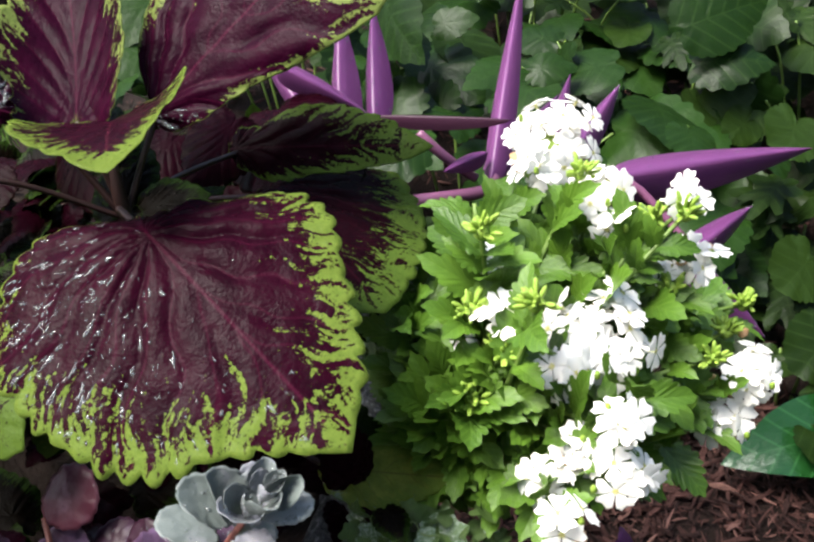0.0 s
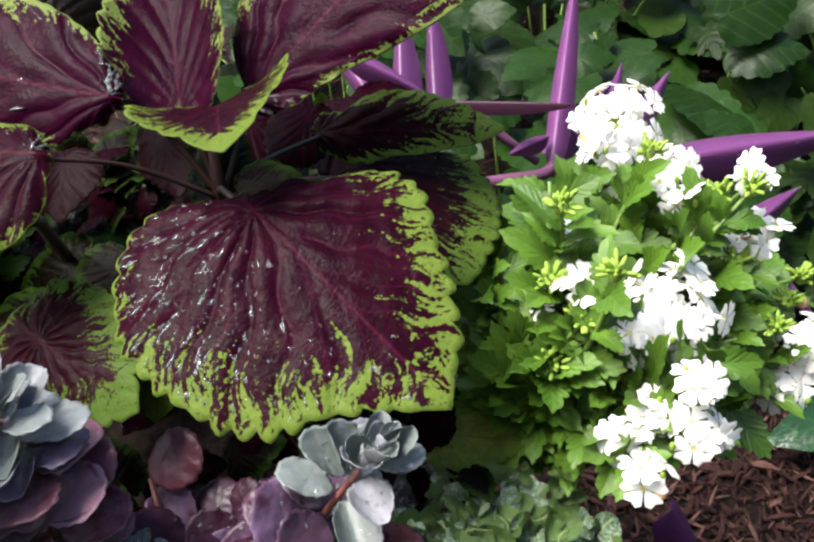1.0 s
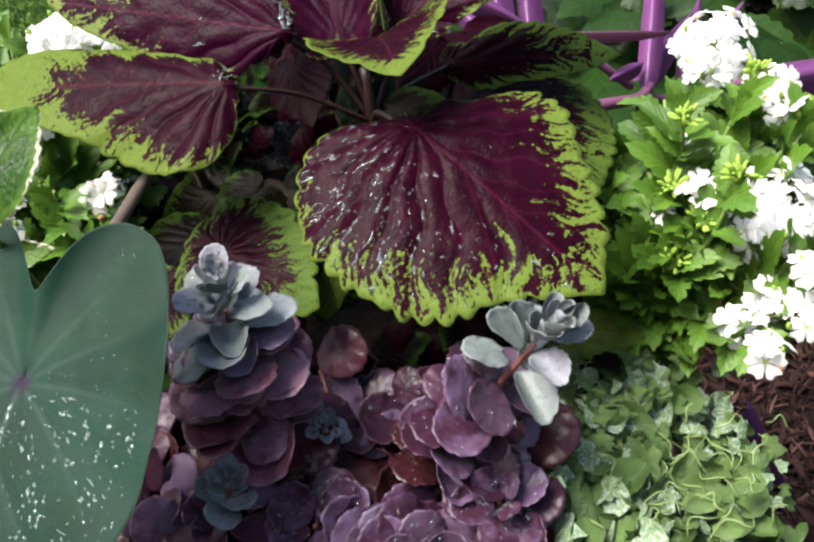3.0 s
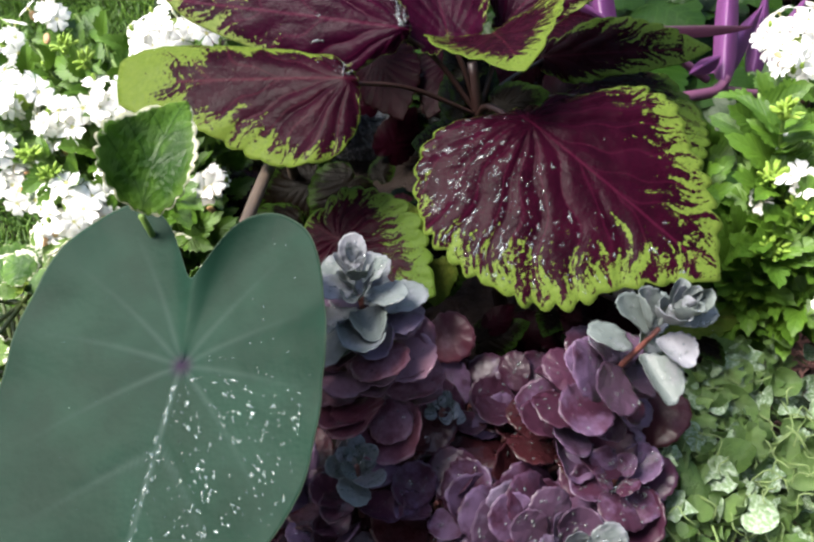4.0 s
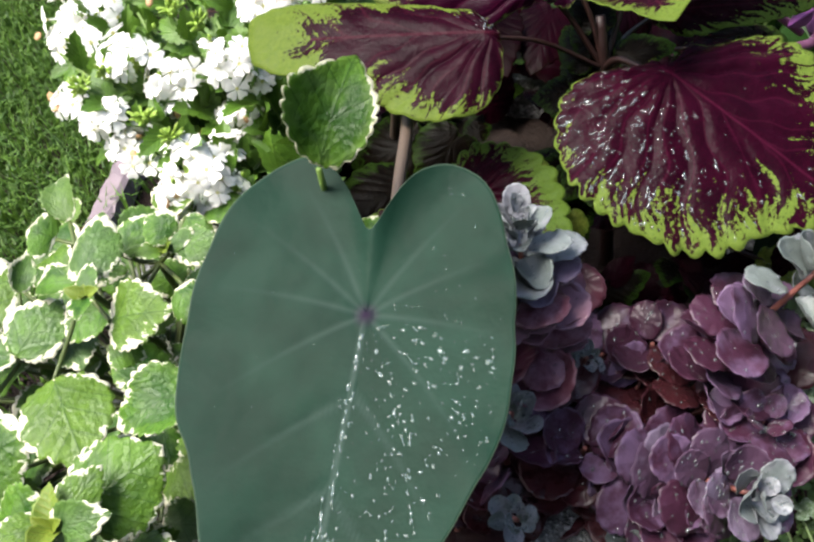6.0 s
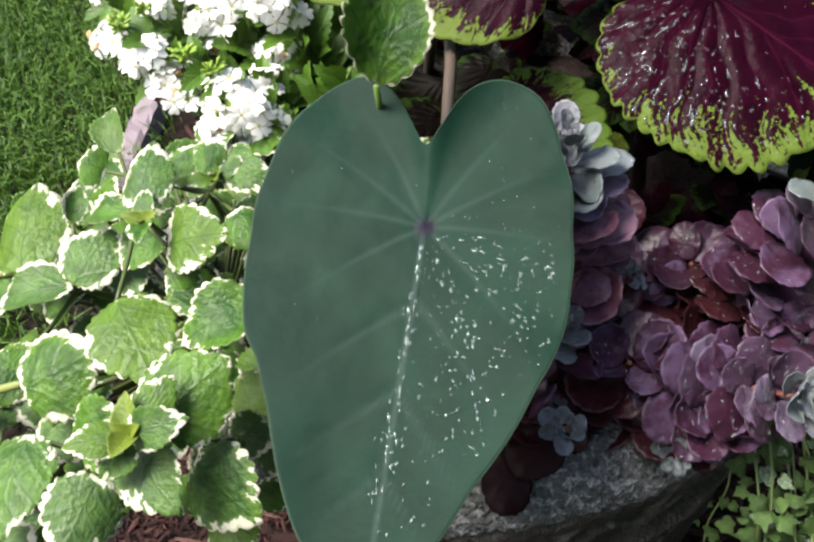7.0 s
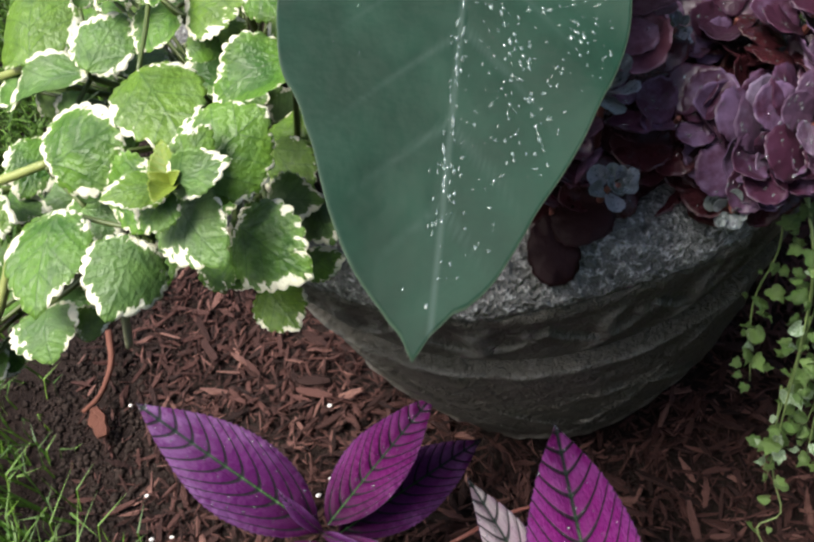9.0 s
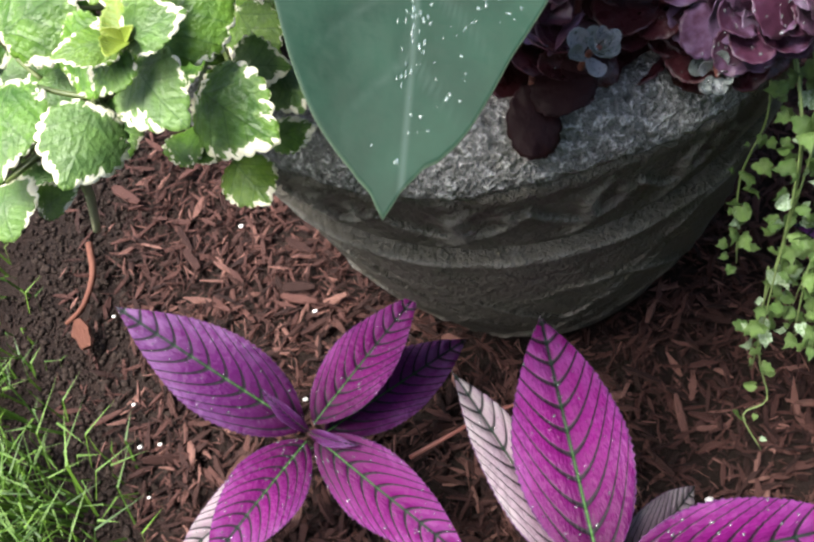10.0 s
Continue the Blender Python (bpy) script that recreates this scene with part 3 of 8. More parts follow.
def strip_mesh(name, material, prof=(0.8, 1.1), nu=10, nv=36, teeth=0, tooth=0.0, bend=0.0, cup=0.0, fold=0.0, quilt=0.0, veins=12, slope=0.5, wave=0.0, twist=0.0, thick=0.0, base=0.0, curve=0.6):
    """A long leaf of unit length and width with a wedge-shaped base and a drawn-out tip."""
    s = np.linspace(0, 1, nv)
    top = (prof[0] / sum(prof)) ** prof[0] * (prof[1] / sum(prof)) ** prof[1]
    w = 0.5 * np.maximum(s ** prof[0] * (1 - s) ** prof[1] / top, base * (1 - s))
    u = np.linspace(-1, 1, 2 * nu + 1)
    ss, uu = [g.ravel() for g in np.meshgrid(s, u, indexing="ij")]
    ww = np.interp(ss, s, w)
    if teeth:
        ww = ww * (1 + tooth * (np.abs(np.mod(ss * teeth, 1) - 0.6) - 0.3) * np.abs(uu) ** 6)
    x = uu * ww
    y = ss + 0.0 * x
    vc = y - slope * np.abs(x) - curve * x * x
    ax = np.abs(x) * 2
    z = bend * (y - y * y) + cup * uu ** 2 * ww + fold * np.abs(x) + twist * x * y
    z = z + quilt * (np.abs(np.sin(np.pi * (vc * veins + 0.5))) ** 0.7 - 0.5) * np.clip(np.abs(uu) * 5, 0, 1) * np.clip(ww * 5, 0, 1)
    z = z + wave * np.abs(uu) ** 2 * np.sin(ss * 17 + uu * 0.8)
    edge = np.minimum(1 - np.abs(uu), (1 - ss) * 3)
    n = 2 * nu + 1
    faces = [(i * n + j, i * n + j + 1, (i + 1) * n + j + 1, (i + 1) * n + j) for i in range(nv - 1) for j in range(n - 1)]
    v = np.c_[x, y, z]
    att = dict(edge=edge, vc=vc, ax=ax, along=ss, hub=ss, rib=0 * ss)
    if thick:
        body = thick * (1 - uu ** 2) ** 0.5 * np.clip(ww * 4, 0.1, 1)
        k = len(v)
        low = np.c_[x, y, z - body]
        v[:, 2] += body * 0.35
        faces = faces + [tuple(k + q for q in f[::-1]) for f in faces]
        v = np.vstack([v, low])
        att = {key: np.r_[val, val] for key, val in att.items()}
    return data(name, v, faces, material, att)


def ball(name, material, flat=1.0, seg=8, ring=5):
    bm = bmesh.new()
    bmesh.ops.create_uvsphere(bm, u_segments=seg, v_segments=ring, radius=1.0)
    for v in bm.verts:
        v.co.z *= flat
    me = bpy.data.meshes.new(name)
    bm.to_mesh(me)
    bm.free()
    me.materials.append(material)
    me.polygons.foreach_set("use_smooth", [True] * len(me.polygons))
    return me


def drops_on(blade, m, parent, spots, name="rain_water", material=None, ragged=0.25):
    """Water drops joined into one part: spots of (share of reach, angle, size, stretch)."""
    verts, faces = [], []
    inv = m.inverted().to_3x3().transposed()
    for r, deg, size, stretch in spots:
        q = [Vector([float(c) for c in blade.at(np.array([r + a]), np.array([deg + b]))[:3]]) for a, b in ((0, 0), (0.01, 0), (0, 2.0))]
        p, a, b = [m @ v for v in q]
        n = (a - p).cross(b - p).normalized()
        if n.z < 0:
            n = -n
        d = (a - p).normalized()
        e = n.cross(d)
        k = len(verts)
        for i, (hh, rad) in enumerate(((0.0, 1.0), (0.45, 0.85), (0.75, 0.45))):
            for s in range(7):
                w = 2 * math.pi * s / 7
                wob = 1 + ragged * math.sin(3 * w + deg + r * 40) + ragged * 0.6 * math.sin(2 * w + deg * 3 + r * 90)
                verts.append(p + n * size * 0.7 * hh + (d * math.cos(w) * stretch + e * math.sin(w)) * size * rad * wob)
        for i in range(2):
            for s in range(7):
                t = (s + 1) % 7
                faces.append((k + i * 7 + s, k + i * 7 + t, k + i * 7 + 7 + t, k + i * 7 + 7 + s))
        faces.append(tuple(k + 14 + s for s in range(7)))
    me = data(name, verts, faces, material or M_DROP)
    return tagged(part(name, me, parent, None, "small clear rain drops"), kind="stuff")


def drops_over(me, m, parent, count, seed, lo=0.0004, hi=0.0011, name="rain_water"):
    """Rain drops on the upper side of a leaf mesh at the pose m, as a list of verts and faces joined into one part."""
    g = np.random.default_rng(seed)
    verts, faces = [], []
    bead(g, me, m, count, lo, hi, verts, faces)
    return tagged(part(name, data(name, verts, faces, M_DROP), parent, None, "small clear rain drops"), kind="stuff")


def bead(g, me, m, count, lo, hi, verts, faces):
    turn = m.to_3x3().inverted().transposed()
    for i in range(count):
        v = me.polygons[int(g.integers(len(me.polygons)))]
        n = (turn @ v.normal).normalized()
        if n.z < 0.1:
            continue
        p = m @ v.center
        a = n.orthogonal().normalized()
        b, s, k = n.cross(a), g.uniform(lo, hi) * g.uniform(0.6, 1.0), len(verts)
        st = g.uniform(1.0, 1.9)
        for hh, rad in ((0.0, 1.0), (0.5, 0.8), (0.8, 0.35)):
            verts += [p + n * s * hh + (a * math.cos(w) * st + b * math.sin(w)) * s * rad for w in np.arange(6) * math.pi / 3]
        for r in (0, 6):
            faces += [(k + r + j, k + r + (j + 1) % 6, k + r + 6 + (j + 1) % 6, k + r + 6 + j) for j in range(6)]
        faces.append(tuple(k + 12 + j for j in range(6)))


# ---- the ground: soil with bark mulch, a lawn beside it ----
def ground_height(x, y):
    return 0.012 * math.sin(x * 3.1 + 1) * math.cos(y * 2.7) + 0.006 * math.sin(x * 11 + y * 7)


def build_ground():
    axis = np.unique(np.r_[np.linspace(-60, -3, 8), np.linspace(-3, 3, 90), np.linspace(3, 60, 8)])
    n = len(axis)
    verts = [(x, y, ground_height(x, y) if abs(x) < 3 and abs(y) < 3 else 0.0) for y in axis for x in axis]
    faces = [(j * n + i, j * n + i + 1, (j + 1) * n + i + 1, (j + 1) * n + i) for j in range(n - 1) for i in range(n - 1)]
    ob = new("ground", data("ground", verts, faces, M_GROUND))
    WORLD[ob] = Matrix()
    return tagged(ob, "dark damp garden soil under reddish bark mulch", "ground", kind="structure")


ground = build_ground()


def lawn_edge(x, y):
    """Above 0 on the lawn; its border runs obliquely past the bed."""
    wob = 0.025 * math.sin(y * 9) + 0.02 * math.sin(y * 23 + 1)
    return (-0.90 + 0.13 * min(1.0, max(0.0, (0.24 - y) / 0.09)) + 0.10 * min(1.0, max(0.0, (y - 0.55) / 0.3)) + wob) - x


def build_lawn():
    g = np.random.default_rng(5)
    verts, faces = [], []
    while len(faces) < 130000:
        x, y = g.uniform(-1.75, -0.7), g.uniform(-0.25, 2.3)
        e = lawn_edge(x, y)
        if e < -0.05 or (e < 0.1 and g.random() > 0.10 + max(0.0, e) * 8):
            continue
        h = g.uniform(0.018, 0.055) * (0.9 if e > 0.1 else 1.2) * (1.5 if y < 0.25 else 1.0)
        a, lean = g.uniform(0, 6.28), g.uniform(0.2, 1.1)
        d = np.array([math.cos(a), math.sin(a), 0])
        s = np.array([-d[1], d[0], 0]) * g.uniform(0.0009, 0.0018)
        p = np.array([x, y, ground_height(x, y)])
        q = p + d * h * lean * 0.35 + (0, 0, h * 0.65)
        t = p + d * h * lean + (0, 0, h * (1.05 - 0.35 * lean))
        k = len(verts)
        verts += [p - s, p + s, q + s * 0.8, q - s * 0.8, t]
        faces += [(k, k + 1, k + 2, k + 3), (k + 3, k + 2, k + 4)]
    ob = new("lawn_grass", data("lawn_grass", verts, faces, M_GRASS, smooth=False))
    return tagged(ob, "short green lawn grass beside the mulched bed", "grass", kind="stuff")


build_lawn()

# ---- the planter ----
PX, PY = -0.288, 0.350
pot = thing("planter_pot", (PX, PY, 0.0), "large round weathered grey cast stone planter with carved bands", "planter")


def turned(name, profile, material, seg=128, ripple=None):
    verts, faces, ridge_light = [], [], []
    for r, z in profile:
        for s in range(seg):
            a = 2 * math.pi * s / seg
            out = ripple(a, z) if ripple else 0
            k = r + out
            ridge_light.append(out / 0.0045)
            verts.append((PX + k * math.cos(a), PY + k * math.sin(a), z))
    for i in range(len(profile) - 1):
        for s in range(seg):
            t = (s + 1) % seg
            faces.append((i * seg + s, i * seg + t, (i + 1) * seg + t, (i + 1) * seg + s))
    return data(name, verts, faces, material, dict(ridge=ridge_light))


def bowl_relief(a, z):
    """Shallow carved leaf lines on the bowl."""
    h = (z - 0.03) / 0.25
    if h < 0 or h > 1:
        return 0.0
    out = 0.0
    for k, (c, sag, turns, off) in enumerate(((0.66, 0.62, 2.0, 0.3), (0.50, 0.55, 2.0, 1.3), (0.30, 0.50, 2.0, 0.1), (0.62, 0.35, 3.0, 1.5), (0.22, 0.40, 2.0, 0.9))):
        line = c + sag * (abs(math.sin(a * turns + off)) ** 1.4 - 0.6)
        out = max(out, math.exp(-((h - line) / 0.012) ** 2) * (0.65 + 0.35 * math.sin(a * 5 + k)))
    return 0.0042 * out + 0.0008 * math.sin(a * 31 + z * 70)


def band_relief(a, z):
    """Slanting carved leaves between thin curled lines."""
    h = (z - 0.294) / 0.086
    if h < 0 or h > 1:
        return 0.0
    cell = a * 19 / (2 * math.pi) + 0.15 * math.sin(a * 5)
    u = cell - math.floor(cell) - 0.5
    leaf = math.exp(-((u - (h - 0.5) * 0.55 - 0.12 * math.sin(h * 6)) / 0.09) ** 2) * math.sin(h * math.pi) ** 0.6
    curl = math.exp(-((h - 0.35 - 1.6 * u * u) / 0.045) ** 2) * 0.8
    seed = math.exp(-(((u - 0.36) / 0.08) ** 2 + ((h - 0.68) / 0.14) ** 2)) * 0.7
    return 0.0068 * max(leaf, curl, seed)


bowl_profile = [(0.142, 0.0), (0.150, 0.012)] + [(0.150 + 0.066 * math.sin((z - 0.012) / 0.26 * 1.45), z) for z in np.linspace(0.02, 0.27, 150)]
part("bowl", turned("bowl", bowl_profile, M_POT, 420, bowl_relief), pot)
part("ridge", turned("ridge", [(0.206, 0.262), (0.2150, 0.268), (0.2195, 0.273), (0.2205, 0.276), (0.2208, 0.279), (0.2205, 0.282), (0.2190, 0.285), (0.2150, 0.289), (0.206, 0.293)], M_POT, 128, lambda a, z: 0.0040 * math.exp(-((z - 0.279) / 0.004) ** 2) + 0.0010 * math.sin(a * 27) * math.sin(a * 8)), pot)
band_profile = [(0.2140 + 0.0285 * ((z - 0.284) / 0.104) ** 1.1, z) for z in np.linspace(0.284, 0.388, 64)]
part("carved_band", turned("carved_band", band_profile, M_POT, 640, band_relief), pot)
lip_profile = [(0.234, 0.382), (0.2430, 0.383), (0.2462, 0.387), (0.2475, 0.393), (0.2468, 0.399), (0.2400, 0.403)]
part("lip", turned("lip", lip_profile, M_POT, 200, lambda a, z: 0.0016 * math.sin(a * 61) * math.sin(a * 23 + 1) + 0.0015 * math.sin(a * 9 + z * 60)), pot)
rim_profile = [(0.238, 0.398), (0.2462, 0.400), (0.2488, 0.405), (0.2455, 0.413), (0.237, 0.425), (0.226, 0.434), (0.214, 0.436), (0.204, 0.430), (0.199, 0.415), (0.196, 0.36)]
part("rim", turned("rim", rim_profile, M_RIM, 160, lambda a, z: 0.0022 * math.sin(a * 43 + z * 300) * math.sin(a * 17) + 0.002 * math.sin(a * 9 + z * 60)), pot, None, "pebbled grey rim")


def build_soil():
    g = np.random.default_rng(3)
    verts, faces = [(PX, PY, 0.425)], []
    for i in range(1, 15):
        for s in range(48):
            a = 2 * math.pi * s / 48
            r = 0.199 * i / 14
            verts.append((PX + r * math.cos(a), PY + r * math.sin(a), 0.418 + g.uniform(-0.006, 0.008) - 0.012 * (i / 14) ** 2))
    for s in range(48):
        faces.append((0, 1 + s, 1 + (s + 1) % 48))
    for i in range(13):
        for s in range(48):
            a, b = 1 + i * 48, 1 + (i + 1) * 48
            t = (s + 1) % 48
            faces.append((a + s, b + s, b + t, a + t))
    ob = new("potting_soil", data("potting_soil", verts, faces, M_SOIL))
    return tagged(ob, "dark damp potting soil filling the planter", "soil", kind="stuff")


build_soil()

# ---- leaf shapes ----
HEART = ((0, 0.78), (7, 0.71), (16, 0.62), (30, 0.555), (50, 0.52), (70, 0.50), (90, 0.47), (110, 0.44), (130, 0.405), (150, 0.345), (165, 0.28), (174, 0.23), (180, 0.21))
ROUND = ((0, 0.67), (9, 0.605), (22, 0.53), (45, 0.485), (70, 0.46), (100, 0.435), (130, 0.405), (155, 0.375), (180, 0.355))
EAR = ((-178, 0.29), (-170, 0.425), (-161, 0.492), (-152, 0.51), (-145, 0.502), (-123, 0.435), (-91, 0.418), (-70, 0.46), (-52, 0.526), (-38, 0.588), (-28, 0.66), (-20, 0.736), (-14, 0.822), (-9, 0.916), (-7, 0.958), (-3, 0.985), (0, 1.04), (2, 1.109), (4, 1.051), (8, 0.984), (13, 0.92), (19, 0.825), (24, 0.763), (31, 0.671), (43, 0.599), (50, 0.595), (61, 0.562), (82, 0.517), (105, 0.513), (123, 0.531), (140, 0.546), (151, 0.534), (160, 0.433), (167, 0.284), (174, 0.23))
KIDNEY = ((0, 0.50), (30, 0.52), (60, 0.54), (90, 0.54), (120, 0.52), (145, 0.48), (160, 0.40), (172, 0.24), (180, 0.12))
IVY = ((0, 0.72), (10, 0.56), (28, 0.40), (42, 0.46), (54, 0.50), (66, 0.42), (82, 0.35), (105, 0.43), (125, 0.41), (150, 0.30), (170, 0.20), (180, 0.16))
LOBED = ((0, 0.72), (8, 0.66), (18, 0.40), (26, 0.34), (36, 0.56), (46, 0.62), (58, 0.36), (70, 0.32), (82, 0.50), (95, 0.54), (110, 0.34), (125, 0.30), (140, 0.40), (160, 0.30), (180, 0.16))


def coleus_leaf(plant, base, tip, width, face, material, seed, bend=0.25, cup=-0.10, fold=0.0, side=0.0, wave=0.012, roll=0.0, teeth=21, label="", wet=0, quilt=0.012):
    bl = Blade(HEART, 0.22, teeth, 0.065, 0.62, 9, quilt, bend, cup, fold, wave, 6, side, seed, 0.0, 0.55)
    m = frame_of(base, tip, width, face, roll)
    ob = part("leaf", bl.mesh("coleus_leaf", material, 20, 240, 0.004), plant, m, label)
    if wet:
        g = np.random.default_rng(seed + 50)
        spots = []
        while len(spots) < wet:
            r, d = math.sqrt(g.uniform(0.02, 0.85)), g.normal(88, 42)
            if -20 < d < 176:
                spots.append((r, d, g.choice([0.00032, 0.00055, 0.0010], p=[0.4, 0.4, 0.2]) * g.uniform(0.8, 1.2), g.uniform(0.8, 3.6)))
        drops_on(bl, m, ob, spots)
    return ob


def grown_leaf(plant, outline, hub, tip, face, material, seed, teeth=22, tooth=0.07, dome=0.06, quilt=0.014, wave=0.012, fold=0.0, wet=0, label=""):
    """A big leaf of uneven outline that spreads round the place where its stalk joins."""
    bl = Blade(outline, 0.0, teeth, tooth, 0.62, 7, quilt, 0.0, 0.0, fold, wave, 6, 0.0, seed, 0.0, 0.6, dome)
    d = (Vector(tip) - Vector(hub)).length
    m = frame_of(hub, tip, d, face)
    ob = part("leaf", bl.mesh("coleus_leaf", material, 26, 320, 0.004), plant, m, label)
    if wet:
        g = np.random.default_rng(seed + 50)
        spots = []
        while len(spots) < wet:
            r, d = math.sqrt(g.uniform(0.03, 0.9)), g.normal(78, 34)
            if -30 < d < 160:
                spots.append((r, d, g.choice([0.00030, 0.0005, 0.0009], p=[0.45, 0.40, 0.15]) * g.uniform(0.8, 1.25), g.choice([0.5, 1.2, 2.2, 3.6])))
        # Besides rain drops, the long ragged ones imitate glints on the wet folds.
        drops_on(bl, m, ob, spots, ragged=0.5)
    return ob


def shield_leaf(plant, base, tip, width, face, material, bend=0.12, roll=0.0, wet=90, seed=0, label=""):
    me = strip_mesh("persian_shield_leaf", material, (0.80, 1.15), 9, 100, 34, 0.08, bend, -0.10, 0.14, 0.010, 11, 0.12, 0.008, thick=0.006, curve=1.3)
    m = frame_of(base, tip, width, face, roll)
    ob = part("leaf", me, plant, m, label)
    if wet:
        drops_over(me, m, ob, int(wet * 1.5), seed, 0.0004, 0.0011)
    return ob


OVATE = ((0, 0.68), (10, 0.58), (25, 0.47), (45, 0.42), (70, 0.39), (100, 0.37), (130, 0.36), (155, 0.35), (180, 0.34))
PLEC = [Blade(ROUND if i < 3 else OVATE, 0.36, 10, 0.10, 0.5, 5, 0.016, 0.22 + 0.12 * i, -0.16 + 0.10 * i, 0.0, 0.014, 3, 0.12 * (i - 1), 20 + i, 0.0, 0.3).mesh("variegated_leaf", M_PLEC if i < 4 else M_PLEC_THIN, 10, 160, 0.002) for i in range(5)]
VERB_SHAPE = ((0, 0.68), (8, 0.58), (18, 0.47), (32, 0.39), (50, 0.34), (75, 0.31), (105, 0.29), (135, 0.29), (160, 0.31), (180, 0.33))
VERB = [Blade(VERB_SHAPE, 0.33, 8, 0.26, 0.9, 7, 0.016, 0.15 + 0.2 * i, 0.03, 0.10, 0.02, 3, 0, 40 + i).mesh("verbena_leaf", M_VERB, 6, 120) for i in range(3)]
DICH = [Blade(KIDNEY if i < 2 else IVY, 0.42 - 0.05 * i, 4, 0.06, 0.3, 3, 0.02, 0.1 + 0.25 * i, 0.22 - 0.12 * i, 0.10, 0.03, 3, 0, 60 + i).mesh("trailing_leaf", (M_DICH, M_DICH2, M_DICH2, M_DICH)[i], 4, 36) for i in range(4)]
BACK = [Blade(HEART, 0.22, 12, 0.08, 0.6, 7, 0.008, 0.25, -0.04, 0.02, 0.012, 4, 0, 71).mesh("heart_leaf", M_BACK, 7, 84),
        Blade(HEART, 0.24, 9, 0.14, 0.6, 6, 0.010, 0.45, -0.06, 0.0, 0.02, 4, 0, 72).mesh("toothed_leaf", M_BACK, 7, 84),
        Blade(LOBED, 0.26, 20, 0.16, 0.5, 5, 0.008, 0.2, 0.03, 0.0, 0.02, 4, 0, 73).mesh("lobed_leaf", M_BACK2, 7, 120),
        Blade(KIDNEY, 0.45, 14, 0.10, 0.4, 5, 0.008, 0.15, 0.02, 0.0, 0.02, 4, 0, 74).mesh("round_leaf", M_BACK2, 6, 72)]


def sedum_mesh(name, material, i, hollow=0.0):
    bl = Blade(((0, 0.50), (25, 0.50), (50, 0.49), (75, 0.46), (100, 0.44), (125, 0.43), (150, 0.45), (165, 0.48), (180, 0.51)), 0.5, 8, 0.085, 0.5, 4, 0.0, 0.20 - 0.16 * i - hollow, -0.06 + 0.15 * i + hollow, 0.0, 0.021, 4, 0, 80 + i)
    return bl.mesh(name, material, 8, 64, 0.012)


SED = {key: [sedum_mesh("stonecrop_leaf", m, i, 0.10 if key == "g" else 0.0) for i in range(3)] for key, m in (("p", M_SED), ("r", M_SED_ROSE), ("w", M_SED_RED), ("m", M_SED_MID), ("g", M_SED_GREY))}
DARK = sedum_mesh("stonecrop_leaf", M_SED_DARK, 0)


def small_leaf(plant, me, base, tip, width, face=(0, -0.45, 0.9), roll=0.0, label="", name="leaf", deep=None):
    return part(name, me, plant, frame_of(base, tip, width, face, roll, deep), label)


# ---- coleus with big burgundy leaves ----
coleus = thing("coleus_plant", (-0.165, 0.345, 0.415), "large coleus with wet burgundy leaves edged in lime green", "plant")
CROWN = (-0.165, 0.352, 0.575)
stem(coleus, [(-0.168, 0.345, 0.410), (-0.165, 0.348, 0.50), CROWN, (-0.165, 0.362, 0.605)], 0.0050, 0.003, M_STEM_WINE)
MAIN_SHAPE = ((-160, 0.12), (-120, 0.14), (-82, 0.27), (-71, 0.485), (-63, 0.558), (-54, 0.605), (-42, 0.628), (-31, 0.683), (-22, 0.757), (-14, 0.85), (-6, 0.92), (0, 1.0), (8, 0.892), (15, 0.814), (26, 0.788), (39, 0.803), (51, 0.766), (64, 0.715), (74, 0.687), (88, 0.647), (100, 0.603), (117, 0.527), (128, 0.48), (136, 0.415), (145, 0.335), (153, 0.272), (170, 0.17))
grown_leaf(coleus, MAIN_SHAPE, (-0.136, 0.306, 0.595), (-0.055, 0.221, 0.554), (0.04, -0.4, 0.92), M_COLEUS, 1, 20, 0.085, 0.07, 0.016, wet=400, label="big wet burgundy leaf with scalloped lime edge")
RAISED_SHAPE = ((-150, 0.06), (-82, 0.09), (-70, 0.259), (-58, 0.45), (-43, 0.655), (-27, 0.827), (-13, 0.941), (0, 1.0), (15, 1.103), (24, 1.047), (27, 0.952), (28, 0.815), (29, 0.652), (31, 0.463), (42, 0.292), (71, 0.144), (120, 0.069))
grown_leaf(coleus, RAISED_SHAPE, (-0.144, 0.380, 0.614), (-0.056, 0.418, 0.676), (-0.25, -0.62, 0.74), M_COLEUS_NARROW, 2, 18, 0.06, 0.03, 0.022, wet=60, label="burgundy leaf with lime edge, raised above the crown")
WEST_SHAPE = ((-150, 0.04), (-102, 0.05), (-61, 0.128), (-51, 0.255), (-35, 0.365), (-21, 0.514), (-15, 0.575), (-12, 0.662), (-9, 0.729), (-6, 0.845), (-3, 0.931), (0, 1.0), (8, 0.919), (19, 0.775), (33, 0.564), (48, 0.333), (69, 0.131), (120, 0.05))
